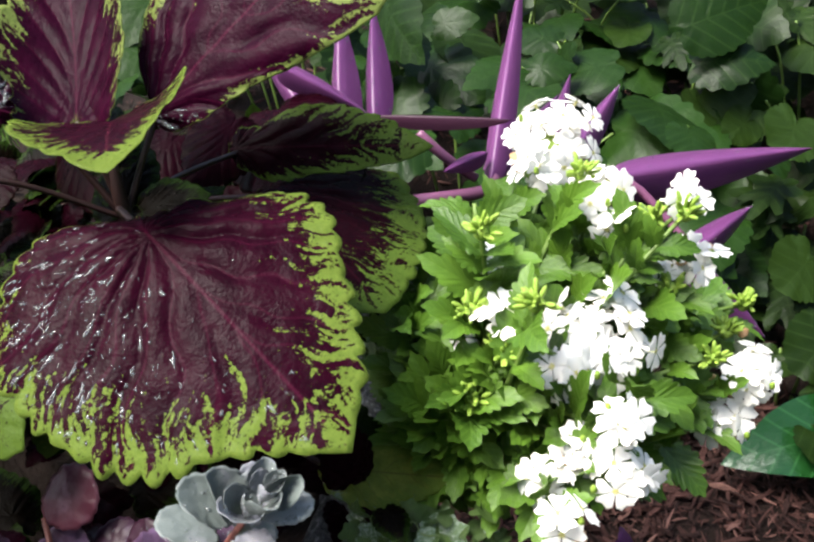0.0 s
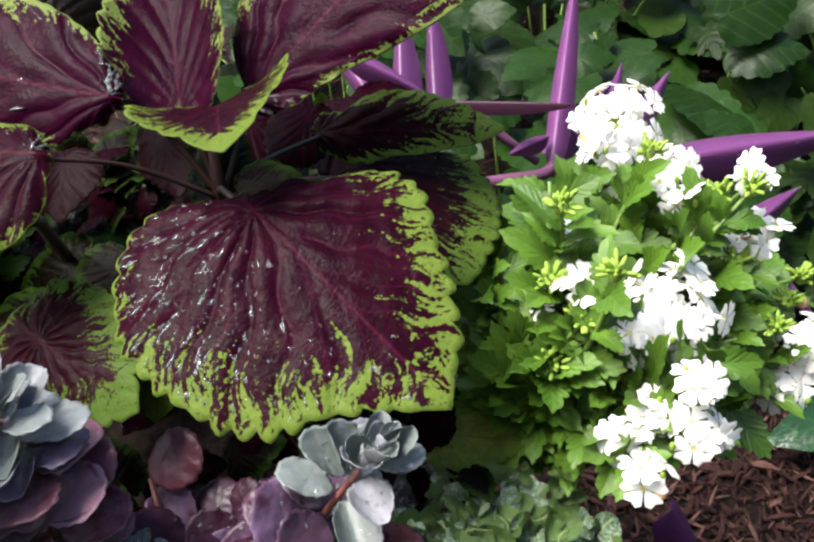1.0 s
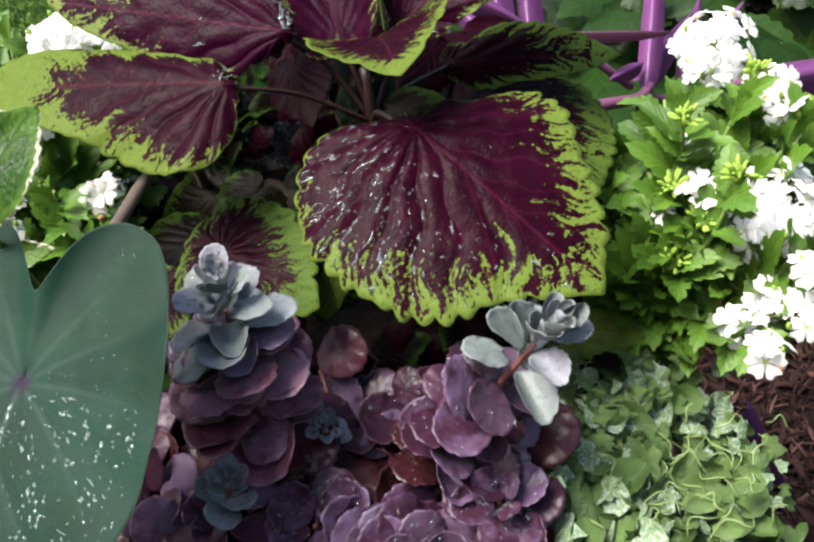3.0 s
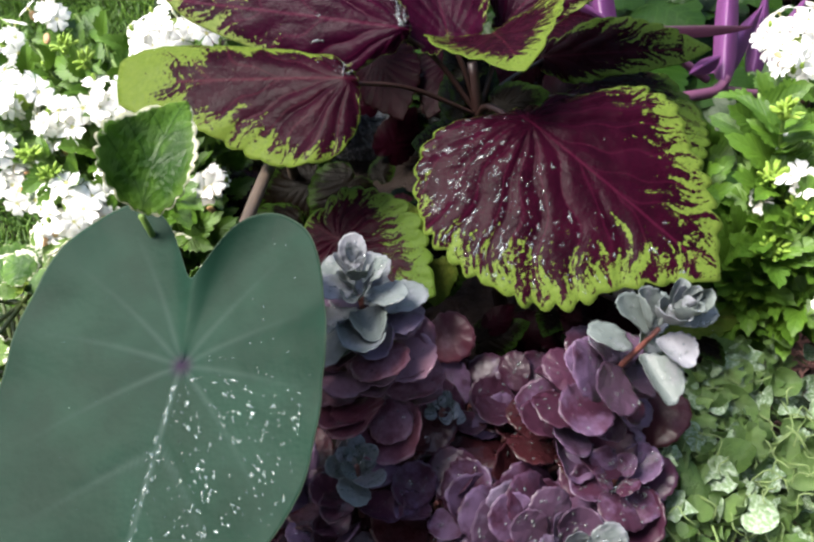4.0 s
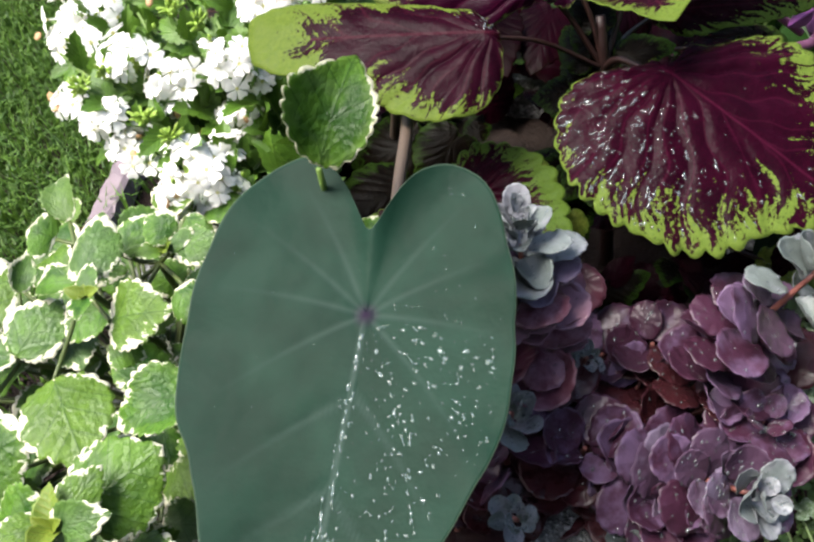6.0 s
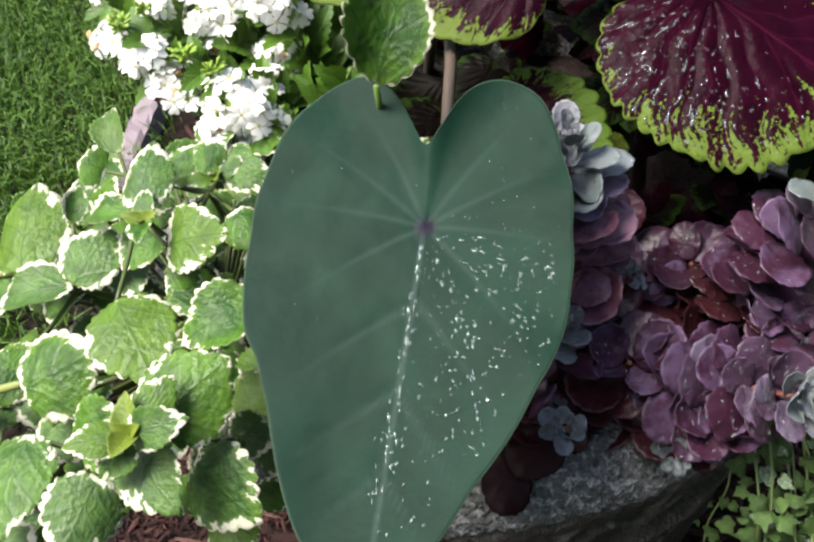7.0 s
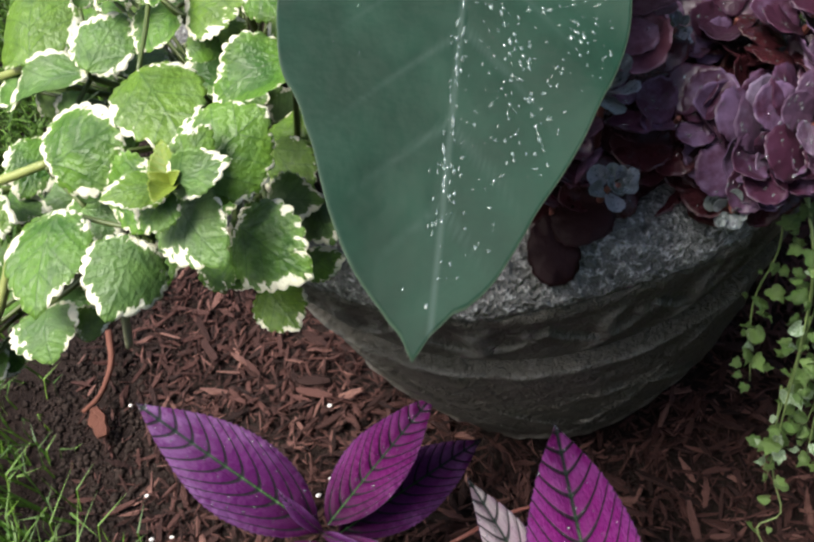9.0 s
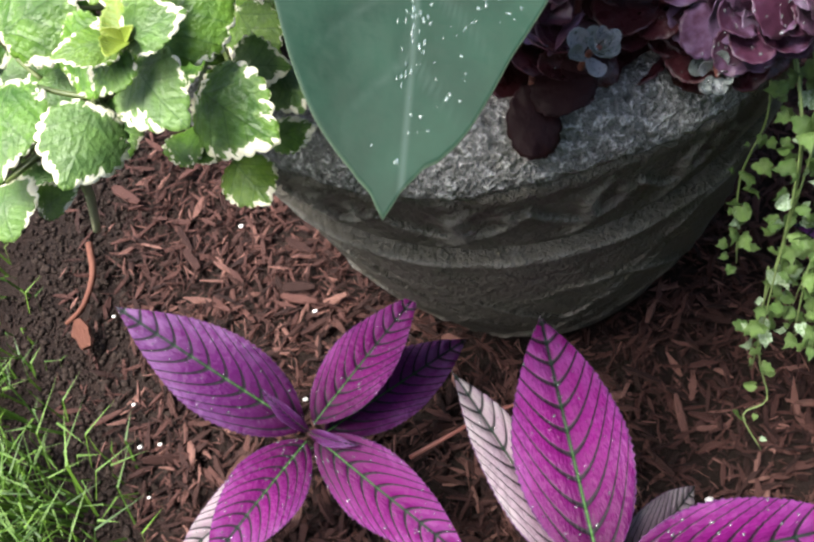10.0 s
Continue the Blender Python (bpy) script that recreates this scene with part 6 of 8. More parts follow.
def leafy_shoot(plant, root, end, seed, pairs=6, size=0.036, sag=0.02):
    """A stem with toothed leaves in pairs along its outer part."""
    g = np.random.default_rng(seed)
    root, end = Vector(root), Vector(end)
    mid = root.lerp(end, 0.55) + Vector((g.uniform(-0.012, 0.012), g.uniform(-0.012, 0.012), sag))
    pts = [root, mid, end]
    stem(plant, pts, 0.0016, 0.0011, M_STEM_GREEN, n=10)
    line = [Vector(p) for p in bent(pts, 20)]
    for i in range(pairs):
        s = 0.30 + 0.66 * (i + 0.5) / pairs
        p = line[min(len(line) - 2, int(s * (len(line) - 1)))]
        d = (line[min(len(line) - 1, int(s * (len(line) - 1)) + 1)] - p).normalized()
        turn = g.uniform(0, 3.14)
        a = d.orthogonal().normalized()
        a = Matrix.Rotation(turn, 3, d) @ a
        for sign in (1, -1):
            o = (a * sign + d * g.uniform(0.3, 0.9) + Vector((0, -0.1, 0.15))).normalized()
            length = size * g.uniform(0.65, 1.25) * (1.2 - 0.4 * s)
            small_leaf(plant, VERB[int(g.integers(3))], p, p + o * length, length * g.uniform(0.44, 0.60), (g.normal() * 0.35, -0.35, 0.9), g.uniform(-25, 25))



verbena = thing("verbena_plant", (-0.030, 0.310, 0.410), "bushy verbena with white flower heads and toothed green leaves", "plant", "white verbenas in the planter")
ROOT = (-0.030, 0.310, 0.410)
flower_head(verbena, (0.046, 0.442, 0.540), 0.033, 23, 100)
leafy_shoot(verbena, ROOT, (0.046, 0.446, 0.528), 100, 5, 0.033)
flower_head(verbena, (0.059, 0.369, 0.553), 0.018, 11, 101)
leafy_shoot(verbena, ROOT, (0.059, 0.373, 0.541), 101, 5, 0.033)
flower_head(verbena, (0.030, 0.396, 0.551), 0.013, 6, 102)
leafy_shoot(verbena, ROOT, (0.030, 0.400, 0.539), 102, 5, 0.033)
flower_head(verbena, (0.050, 0.302, 0.526), 0.029, 26, 103)
leafy_shoot(verbena, ROOT, (0.050, 0.306, 0.514), 103, 5, 0.033)
flower_head(verbena, (0.033, 0.284, 0.523), 0.017, 8, 104)
leafy_shoot(verbena, ROOT, (0.033, 0.288, 0.511), 104, 5, 0.033)
flower_head(verbena, (0.037, 0.257, 0.501), 0.015, 9, 105)
leafy_shoot(verbena, ROOT, (0.037, 0.261, 0.489), 105, 5, 0.033)
flower_head(verbena, (0.023, 0.250, 0.486), 0.016, 9, 106)
leafy_shoot(verbena, ROOT, (0.023, 0.254, 0.474), 106, 5, 0.033)
flower_head(verbena, (0.050, 0.240, 0.502), 0.015, 9, 107)
leafy_shoot(verbena, ROOT, (0.050, 0.244, 0.490), 107, 5, 0.033)
flower_head(verbena, (0.026, 0.220, 0.500), 0.009, 4, 108)
leafy_shoot(verbena, ROOT, (0.026, 0.224, 0.488), 108, 5, 0.033)
flower_head(verbena, (0.053, 0.250, 0.524), 0.010, 6, 109)
leafy_shoot(verbena, ROOT, (0.053, 0.254, 0.512), 109, 5, 0.033)
flower_head(verbena, (0.087, 0.353, 0.512), 0.015, 7, 110)
leafy_shoot(verbena, ROOT, (0.087, 0.357, 0.500), 110, 5, 0.033)
flower_head(verbena, (0.105, 0.351, 0.520), 0.013, 6, 111)
leafy_shoot(verbena, ROOT, (0.105, 0.355, 0.508), 111, 5, 0.033)
flower_head(verbena, (0.066, 0.351, 0.547), 0.010, 4, 112)
leafy_shoot(verbena, ROOT, (0.066, 0.355, 0.535), 112, 5, 0.033)
flower_head(verbena, (0.096, 0.352, 0.556), 0.009, 4, 113)
leafy_shoot(verbena, ROOT, (0.096, 0.356, 0.544), 113, 5, 0.033)
flower_head(verbena, (0.130, 0.321, 0.466), 0.019, 9, 114)
leafy_shoot(verbena, ROOT, (0.130, 0.325, 0.454), 114, 5, 0.033)
flower_head(verbena, (0.117, 0.313, 0.442), 0.015, 7, 115)
leafy_shoot(verbena, ROOT, (0.117, 0.317, 0.430), 115, 5, 0.033)
flower_head(verbena, (0.008, 0.299, 0.541), 0.011, 6, 116)
leafy_shoot(verbena, ROOT, (0.008, 0.303, 0.529), 116, 5, 0.033)
flower_head(verbena, (-0.007, 0.309, 0.525), 0.011, 4, 117)
leafy_shoot(verbena, ROOT, (-0.007, 0.313, 0.513), 117, 5, 0.033)
flower_head(verbena, (0.007, 0.330, 0.542), 0.009, 3, 118)
leafy_shoot(verbena, ROOT, (0.007, 0.334, 0.530), 118, 5, 0.033)
bud_head(verbena, (0.001, 0.324, 0.569), 119)
leafy_shoot(verbena, ROOT, (0.001, 0.324, 0.569), 119, 5, 0.033)
bud_head(verbena, (0.021, 0.285, 0.559), 120)
leafy_shoot(verbena, ROOT, (0.021, 0.285, 0.559), 120, 5, 0.033)
bud_head(verbena, (0.052, 0.376, 0.557), 121)
leafy_shoot(verbena, ROOT, (0.052, 0.376, 0.557), 121, 5, 0.033)
bud_head(verbena, (0.083, 0.352, 0.544), 122)
leafy_shoot(verbena, ROOT, (0.083, 0.352, 0.544), 122, 5, 0.033)
bud_head(verbena, (0.096, 0.348, 0.549), 123)
leafy_shoot(verbena, ROOT, (0.096, 0.348, 0.549), 123, 5, 0.033)
bud_head(verbena, (-0.007, 0.309, 0.536), 124)
leafy_shoot(verbena, ROOT, (-0.007, 0.309, 0.536), 124, 5, 0.033)
bud_head(verbena, (0.090, 0.339, 0.510), 125)
leafy_shoot(verbena, ROOT, (0.090, 0.339, 0.510), 125, 5, 0.033)
bud_head(verbena, (0.140, 0.377, 0.458), 126)
leafy_shoot(verbena, ROOT, (0.140, 0.377, 0.458), 126, 5, 0.033)
bud_head(verbena, (0.107, 0.316, 0.483), 127)
leafy_shoot(verbena, ROOT, (0.107, 0.316, 0.483), 127, 5, 0.033)
bud_head(verbena, (-0.010, 0.282, 0.506), 128)
leafy_shoot(verbena, ROOT, (-0.010, 0.282, 0.506), 128, 5, 0.033)
bud_head(verbena, (0.006, 0.291, 0.525), 129)
leafy_shoot(verbena, ROOT, (0.006, 0.291, 0.525), 129, 5, 0.033)
bud_head(verbena, (0.122, 0.347, 0.469), 130)
leafy_shoot(verbena, ROOT, (0.122, 0.347, 0.469), 130, 5, 0.033)
leafy_shoot(verbena, ROOT, (-0.042, 0.330, 0.514), 131, 7, 0.034, 0.012)
leafy_shoot(verbena, ROOT, (-0.022, 0.385, 0.506), 132, 7, 0.034, 0.012)
leafy_shoot(verbena, ROOT, (-0.001, 0.364, 0.555), 133, 7, 0.034, 0.012)
leafy_shoot(verbena, ROOT, (0.022, 0.368, 0.536), 134, 7, 0.034, 0.012)
leafy_shoot(verbena, ROOT, (0.042, 0.376, 0.516), 135, 7, 0.034, 0.012)
leafy_shoot(verbena, ROOT, (-0.014, 0.307, 0.505), 136, 7, 0.034, 0.012)
leafy_shoot(verbena, ROOT, (-0.035, 0.301, 0.491), 137, 7, 0.034, 0.012)
leafy_shoot(verbena, ROOT, (-0.039, 0.299, 0.453), 138, 7, 0.034, 0.012)
leafy_shoot(verbena, ROOT, (-0.012, 0.291, 0.459), 139, 7, 0.034, 0.012)
leafy_shoot(verbena, ROOT, (0.010, 0.284, 0.458), 140, 7, 0.034, 0.012)
leafy_shoot(verbena, ROOT, (0.019, 0.291, 0.488), 141, 7, 0.034, 0.012)
leafy_shoot(verbena, ROOT, (0.006, 0.302, 0.500), 142, 7, 0.034, 0.012)
leafy_shoot(verbena, ROOT, (0.060, 0.357, 0.512), 143, 7, 0.034, 0.012)
leafy_shoot(verbena, ROOT, (0.091, 0.336, 0.487), 144, 7, 0.034, 0.012)
leafy_shoot(verbena, ROOT, (0.090, 0.294, 0.448), 145, 7, 0.034, 0.012)
leafy_shoot(verbena, ROOT, (0.068, 0.280, 0.502), 146, 7, 0.034, 0.012)
leafy_shoot(verbena, ROOT, (0.111, 0.319, 0.452), 147, 7, 0.034, 0.012)
leafy_shoot(verbena, ROOT, (0.062, 0.310, 0.491), 148, 7, 0.034, 0.012)
leafy_shoot(verbena, ROOT, (0.036, 0.301, 0.466), 149, 7, 0.034, 0.012)
leafy_shoot(verbena, ROOT, (-0.014, 0.288, 0.425), 150, 7, 0.034, 0.012)
leafy_shoot(verbena, ROOT, (-0.026, 0.319, 0.500), 151, 7, 0.034, 0.012)
leafy_shoot(verbena, ROOT, (-0.046, 0.334, 0.479), 152, 7, 0.034, 0.012)
leafy_shoot(verbena, ROOT, (0.138, 0.385, 0.446), 153, 7, 0.034, 0.012)
leafy_shoot(verbena, ROOT, (0.057, 0.371, 0.518), 154, 7, 0.034, 0.012)
leafy_shoot(verbena, ROOT, (0.019, 0.321, 0.539), 155, 7, 0.034, 0.012)
leafy_shoot(verbena, ROOT, (0.005, 0.298, 0.474), 156, 7, 0.034, 0.012)
leafy_shoot(verbena, ROOT, (-0.021, 0.314, 0.466), 157, 7, 0.034, 0.012)
leafy_shoot(verbena, ROOT, (0.005, 0.335, 0.524), 158, 7, 0.034, 0.012)
leafy_shoot(verbena, ROOT, (-0.048, 0.357, 0.511), 159, 7, 0.034, 0.012)
leafy_shoot(verbena, ROOT, (-0.036, 0.353, 0.513), 160, 7, 0.034, 0.012)
verbena_far = thing("verbena_plant", (-0.380, 0.400, 0.410), "bushy verbena with white flower heads beside the lawn", "plant", "white verbenas in the planter")
ROOT = (-0.380, 0.400, 0.410)
flower_head(verbena_far, (-0.515, 0.497, 0.594), 0.035, 18, 200)
leafy_shoot(verbena_far, ROOT, (-0.515, 0.501, 0.582), 200, 5, 0.033)
flower_head(verbena_far, (-0.531, 0.490, 0.582), 0.020, 8, 201)
leafy_shoot(verbena_far, ROOT, (-0.531, 0.494, 0.570), 201, 5, 0.033)
flower_head(verbena_far, (-0.469, 0.422, 0.598), 0.026, 13, 202)
leafy_shoot(verbena_far, ROOT, (-0.469, 0.426, 0.586), 202, 5, 0.033)
flower_head(verbena_far, (-0.442, 0.413, 0.579), 0.022, 11, 203)
leafy_shoot(verbena_far, ROOT, (-0.442, 0.417, 0.567), 203, 5, 0.033)
flower_head(verbena_far, (-0.443, 0.409, 0.567), 0.015, 6, 204)
leafy_shoot(verbena_far, ROOT, (-0.443, 0.413, 0.555), 204, 5, 0.033)
flower_head(verbena_far, (-0.397, 0.396, 0.597), 0.022, 12, 205)
leafy_shoot(verbena_far, ROOT, (-0.397, 0.400, 0.585), 205, 5, 0.033)
flower_head(verbena_far, (-0.383, 0.402, 0.576), 0.016, 7, 206)
leafy_shoot(verbena_far, ROOT, (-0.383, 0.406, 0.564), 206, 5, 0.033)
flower_head(verbena_far, (-0.402, 0.404, 0.548), 0.026, 13, 207)
leafy_shoot(verbena_far, ROOT, (-0.402, 0.408, 0.536), 207, 5, 0.033)
flower_head(verbena_far, (-0.363, 0.457, 0.612), 0.034, 21, 208)
leafy_shoot(verbena_far, ROOT, (-0.363, 0.461, 0.600), 208, 5, 0.033)
flower_head(verbena_far, (-0.378, 0.445, 0.605), 0.021, 8, 209)
leafy_shoot(verbena_far, ROOT, (-0.378, 0.449, 0.593), 209, 5, 0.033)
flower_head(verbena_far, (-0.460, 0.501, 0.610), 0.019, 8, 210)
leafy_shoot(verbena_far, ROOT, (-0.460, 0.505, 0.598), 210, 5, 0.033)
flower_head(verbena_far, (-0.426, 0.345, 0.562), 0.024, 12, 211)
leafy_shoot(verbena_far, ROOT, (-0.426, 0.349, 0.550), 211, 5, 0.033)
flower_head(verbena_far, (-0.408, 0.370, 0.550), 0.016, 7, 212)
leafy_shoot(verbena_far, ROOT, (-0.408, 0.374, 0.538), 212, 5, 0.033)
flower_head(verbena_far, (-0.437, 0.337, 0.547), 0.022, 9, 213)
leafy_shoot(verbena_far, ROOT, (-0.437, 0.341, 0.535), 213, 5, 0.033)
flower_head(verbena_far, (-0.418, 0.345, 0.534), 0.020, 8, 214)
leafy_shoot(verbena_far, ROOT, (-0.418, 0.349, 0.522), 214, 5, 0.033)
flower_head(verbena_far, (-0.405, 0.347, 0.537), 0.014, 4, 215)
leafy_shoot(verbena_far, ROOT, (-0.405, 0.351, 0.525), 215, 5, 0.033)
flower_head(verbena_far, (-0.516, 0.413, 0.577), 0.018, 7, 216)
leafy_shoot(verbena_far, ROOT, (-0.516, 0.417, 0.565), 216, 5, 0.033)
flower_head(verbena_far, (-0.488, 0.395, 0.571), 0.017, 7, 217)
leafy_shoot(verbena_far, ROOT, (-0.488, 0.399, 0.559), 217, 5, 0.033)
flower_head(verbena_far, (-0.479, 0.390, 0.553), 0.020, 8, 218)
leafy_shoot(verbena_far, ROOT, (-0.479, 0.394, 0.541), 218, 5, 0.033)
flower_head(verbena_far, (-0.468, 0.375, 0.548), 0.013, 4, 219)
leafy_shoot(verbena_far, ROOT, (-0.468, 0.379, 0.536), 219, 5, 0.033)
flower_head(verbena_far, (-0.504, 0.399, 0.564), 0.015, 6, 220)
leafy_shoot(verbena_far, ROOT, (-0.504, 0.403, 0.552), 220, 5, 0.033)
bud_head(verbena_far, (-0.438, 0.455, 0.601), 221)
leafy_shoot(verbena_far, ROOT, (-0.438, 0.455, 0.601), 221, 5, 0.033)
bud_head(verbena_far, (-0.481, 0.412, 0.588), 222)
leafy_shoot(verbena_far, ROOT, (-0.481, 0.412, 0.588), 222, 5, 0.033)
bud_head(verbena_far, (-0.460, 0.388, 0.565), 223)
leafy_shoot(verbena_far, ROOT, (-0.460, 0.388, 0.565), 223, 5, 0.033)
bud_head(verbena_far, (-0.434, 0.356, 0.569), 224)
leafy_shoot(verbena_far, ROOT, (-0.434, 0.356, 0.569), 224, 5, 0.033)
bud_head(verbena_far, (-0.531, 0.506, 0.611), 225)
leafy_shoot(verbena_far, ROOT, (-0.531, 0.506, 0.611), 225, 5, 0.033)
bud_head(verbena_far, (-0.414, 0.426, 0.604), 226)
leafy_shoot(verbena_far, ROOT, (-0.414, 0.426, 0.604), 226, 5, 0.033)
bud_head(verbena_far, (-0.500, 0.407, 0.583), 227)
leafy_shoot(verbena_far, ROOT, (-0.500, 0.407, 0.583), 227, 5, 0.033)
leafy_shoot(verbena_far, ROOT, (-0.531, 0.464, 0.578), 228, 7, 0.034, 0.012)
leafy_shoot(verbena_far, ROOT, (-0.519, 0.540, 0.589), 229, 7, 0.034, 0.012)
leafy_shoot(verbena_far, ROOT, (-0.474, 0.487, 0.587), 230, 7, 0.034, 0.012)
leafy_shoot(verbena_far, ROOT, (-0.437, 0.478, 0.587), 231, 7, 0.034, 0.012)
leafy_shoot(verbena_far, ROOT, (-0.434, 0.427, 0.552), 232, 7, 0.034, 0.012)
leafy_shoot(verbena_far, ROOT, (-0.427, 0.436, 0.544), 233, 7, 0.034, 0.012)
leafy_shoot(verbena_far, ROOT, (-0.390, 0.397, 0.526), 234, 7, 0.034, 0.012)
leafy_shoot(verbena_far, ROOT, (-0.457, 0.408, 0.548), 235, 7, 0.034, 0.012)
leafy_shoot(verbena_far, ROOT, (-0.520, 0.454, 0.570), 236, 7, 0.034, 0.012)
leafy_shoot(verbena_far, ROOT, (-0.499, 0.494, 0.579), 237, 7, 0.034, 0.012)
leafy_shoot(verbena_far, ROOT, (-0.396, 0.456, 0.576), 238, 7, 0.034, 0.012)
leafy_shoot(verbena_far, ROOT, (-0.429, 0.505, 0.593), 239, 7, 0.034, 0.012)
leafy_shoot(verbena_far, ROOT, (-0.379, 0.407, 0.530), 240, 7, 0.034, 0.012)
leafy_shoot(verbena_far, ROOT, (-0.341, 0.313, 0.585), 241, 7, 0.034, 0.012)
leafy_shoot(verbena_far, ROOT, (-0.481, 0.455, 0.562), 242, 7, 0.034, 0.012)
leafy_shoot(verbena_far, ROOT, (-0.408, 0.488, 0.588), 243, 7, 0.034, 0.012)
leafy_shoot(verbena_far, ROOT, (-0.445, 0.464, 0.571), 244, 7, 0.034, 0.012)
leafy_shoot(verbena_far, ROOT, (-0.512, 0.469, 0.571), 245, 7, 0.034, 0.012)
leafy_shoot(verbena_far, ROOT, (-0.557, 0.527, 0.572), 246, 7, 0.034, 0.012)
leafy_shoot(verbena_far, ROOT, (-0.453, 0.523, 0.591), 247, 7, 0.034, 0.012)
leafy_shoot(verbena_far, ROOT, (-0.413, 0.462, 0.584), 248, 7, 0.034, 0.012)
leafy_shoot(verbena_far, ROOT, (-0.381, 0.360, 0.539), 249, 7, 0.034, 0.012)
leafy_shoot(verbena_far, ROOT, (-0.340, 0.507, 0.581), 250, 7, 0.034, 0.012)
leafy_shoot(verbena_far, ROOT, (-0.360, 0.508, 0.567), 251, 7, 0.034, 0.012)
leafy_shoot(verbena_far, ROOT, (-0.336, 0.522, 0.558), 252, 7, 0.034, 0.012)
flower_head(verbena_far, (-0.371, 0.410, 0.510), 0.020, 9, 260)
leafy_shoot(verbena_far, ROOT, (-0.371, 0.410, 0.498), 260, 6, 0.026)
flower_head(verbena_far, (-0.335, 0.351, 0.553), 0.013, 6, 261)
leafy_shoot(verbena_far, ROOT, (-0.335, 0.353, 0.545), 261, 5, 0.022)

# ---- purple heart behind the coleus ----
purple = thing("purple_heart_plant", (-0.06, 0.47, 0.41), "purple heart with long pointed violet leaves and pink stems", "plant")
TRAD = [strip_mesh("purple_heart_leaf", M_TRAD, (0.34, 0.95), 6, 30, 0, 0, 0.25 + 0.3 * i, -0.45, -0.25, 0.0, 8, 0.2, 0.0, thick=0.010) for i in range(2)]

blade = small_leaf(purple, TRAD[0], (0.010, 0.480, 0.484), (0.046, 0.624, 0.553), 0.0172, (-0.2, -0.7, 0.6), 0, deep=0.034)
blade = small_leaf(purple, TRAD[1], (0.048, 0.535, 0.450), (0.077, 0.614, 0.476), 0.0156, (-0.2, -0.7, 0.6), 0, deep=0.031)
blade = small_leaf(purple, TRAD[0], (0.069, 0.557, 0.441), (0.116, 0.627, 0.455), 0.0216, (-0.2, -0.7, 0.6), 0, deep=0.043)
drops_over(TRAD[0], WORLD[blade], blade, 60, 1160, 0.0004, 0.0009)
blade = small_leaf(purple, TRAD[0], (0.100, 0.532, 0.439), (0.249, 0.580, 0.412), 0.0345, (0.1, -0.6, 0.75), 0, deep=0.069)
drops_over(TRAD[0], WORLD[blade], blade, 60, 1255, 0.0004, 0.0009)
blade = small_leaf(purple, TRAD[1], (0.144, 0.498, 0.393), (0.201, 0.552, 0.386), 0.0210, (-0.2, -0.7, 0.6), 0, deep=0.042)
drops_over(TRAD[1], WORLD[blade], blade, 60, 1390, 0.0004, 0.0009)
blade = small_leaf(purple, TRAD[0], (0.147, 0.495, 0.390), (0.195, 0.474, 0.328), 0.0281, (0.5,-0.6,0.6), 0, deep=0.056)
drops_over(TRAD[0], WORLD[blade], blade, 60, 1400, 0.0004, 0.0009)
blade = small_leaf(purple, TRAD[0], (0.084, 0.489, 0.422), (0.071, 0.481, 0.383), 0.0230, (-0.2, -0.7, 0.6), 0, deep=0.046)
drops_over(TRAD[0], WORLD[blade], blade, 60, 1230, 0.0004, 0.0009)
TRAD_DARK = strip_mesh("purple_heart_leaf", M_TRAD_DARK, (0.5, 0.7), 6, 30, 0, 0, 0.18, -0.45, -0.25, 0.0, 8, 0.2, 0.0, thick=0.010)
blade = small_leaf(purple, TRAD_DARK, (-0.059, 0.489, 0.534), (0.025, 0.471, 0.532), 0.0101, (0, -0.3, 0.9), 0, "thin brownish purple leaf", deep=0.020)
blade = small_leaf(purple, TRAD[0], (-0.089, 0.549, 0.485), (-0.084, 0.625, 0.541), 0.0237, (-0.2, -0.7, 0.6), 0, deep=0.047)
drops_over(TRAD[0], WORLD[blade], blade, 60, 725, 0.0004, 0.0009)
blade = small_leaf(purple, TRAD[0], (-0.065, 0.556, 0.490), (-0.062, 0.646, 0.532), 0.0210, (-0.2, -0.7, 0.6), 0, deep=0.042)
drops_over(TRAD[0], WORLD[blade], blade, 60, 790, 0.0004, 0.0009)
blade = small_leaf(purple, TRAD[1], (-0.110, 0.508, 0.563), (-0.060, 0.506, 0.523), 0.0156, (0.1,-0.6,0.7), 0, deep=0.031)
blade = small_leaf(purple, TRAD[1], (0.104, 0.471, 0.430), (0.064, 0.475, 0.408), 0.0195, (-0.2, -0.7, 0.6), 0, deep=0.039)
drops_over(TRAD[1], WORLD[blade], blade, 60, 1300, 0.0004, 0.0009)
blade = small_leaf(purple, TRAD[0], (0.012, 0.511, 0.470), (0.065, 0.582, 0.479), 0.0210, (-0.2, -0.7, 0.6), 0, deep=0.042)
blade = small_leaf(purple, TRAD[0], (0.081, 0.395, 0.209), (0.123, 0.380, 0.096), 0.036, (0.1, -0.3, 0.95), 0, deep=0.041)
blade = small_leaf(purple, TRAD[0], (0.095, 0.466, 0.435), (0.074, 0.457, 0.399), 0.0230, (-0.2, -0.7, 0.6), 0, deep=0.046)
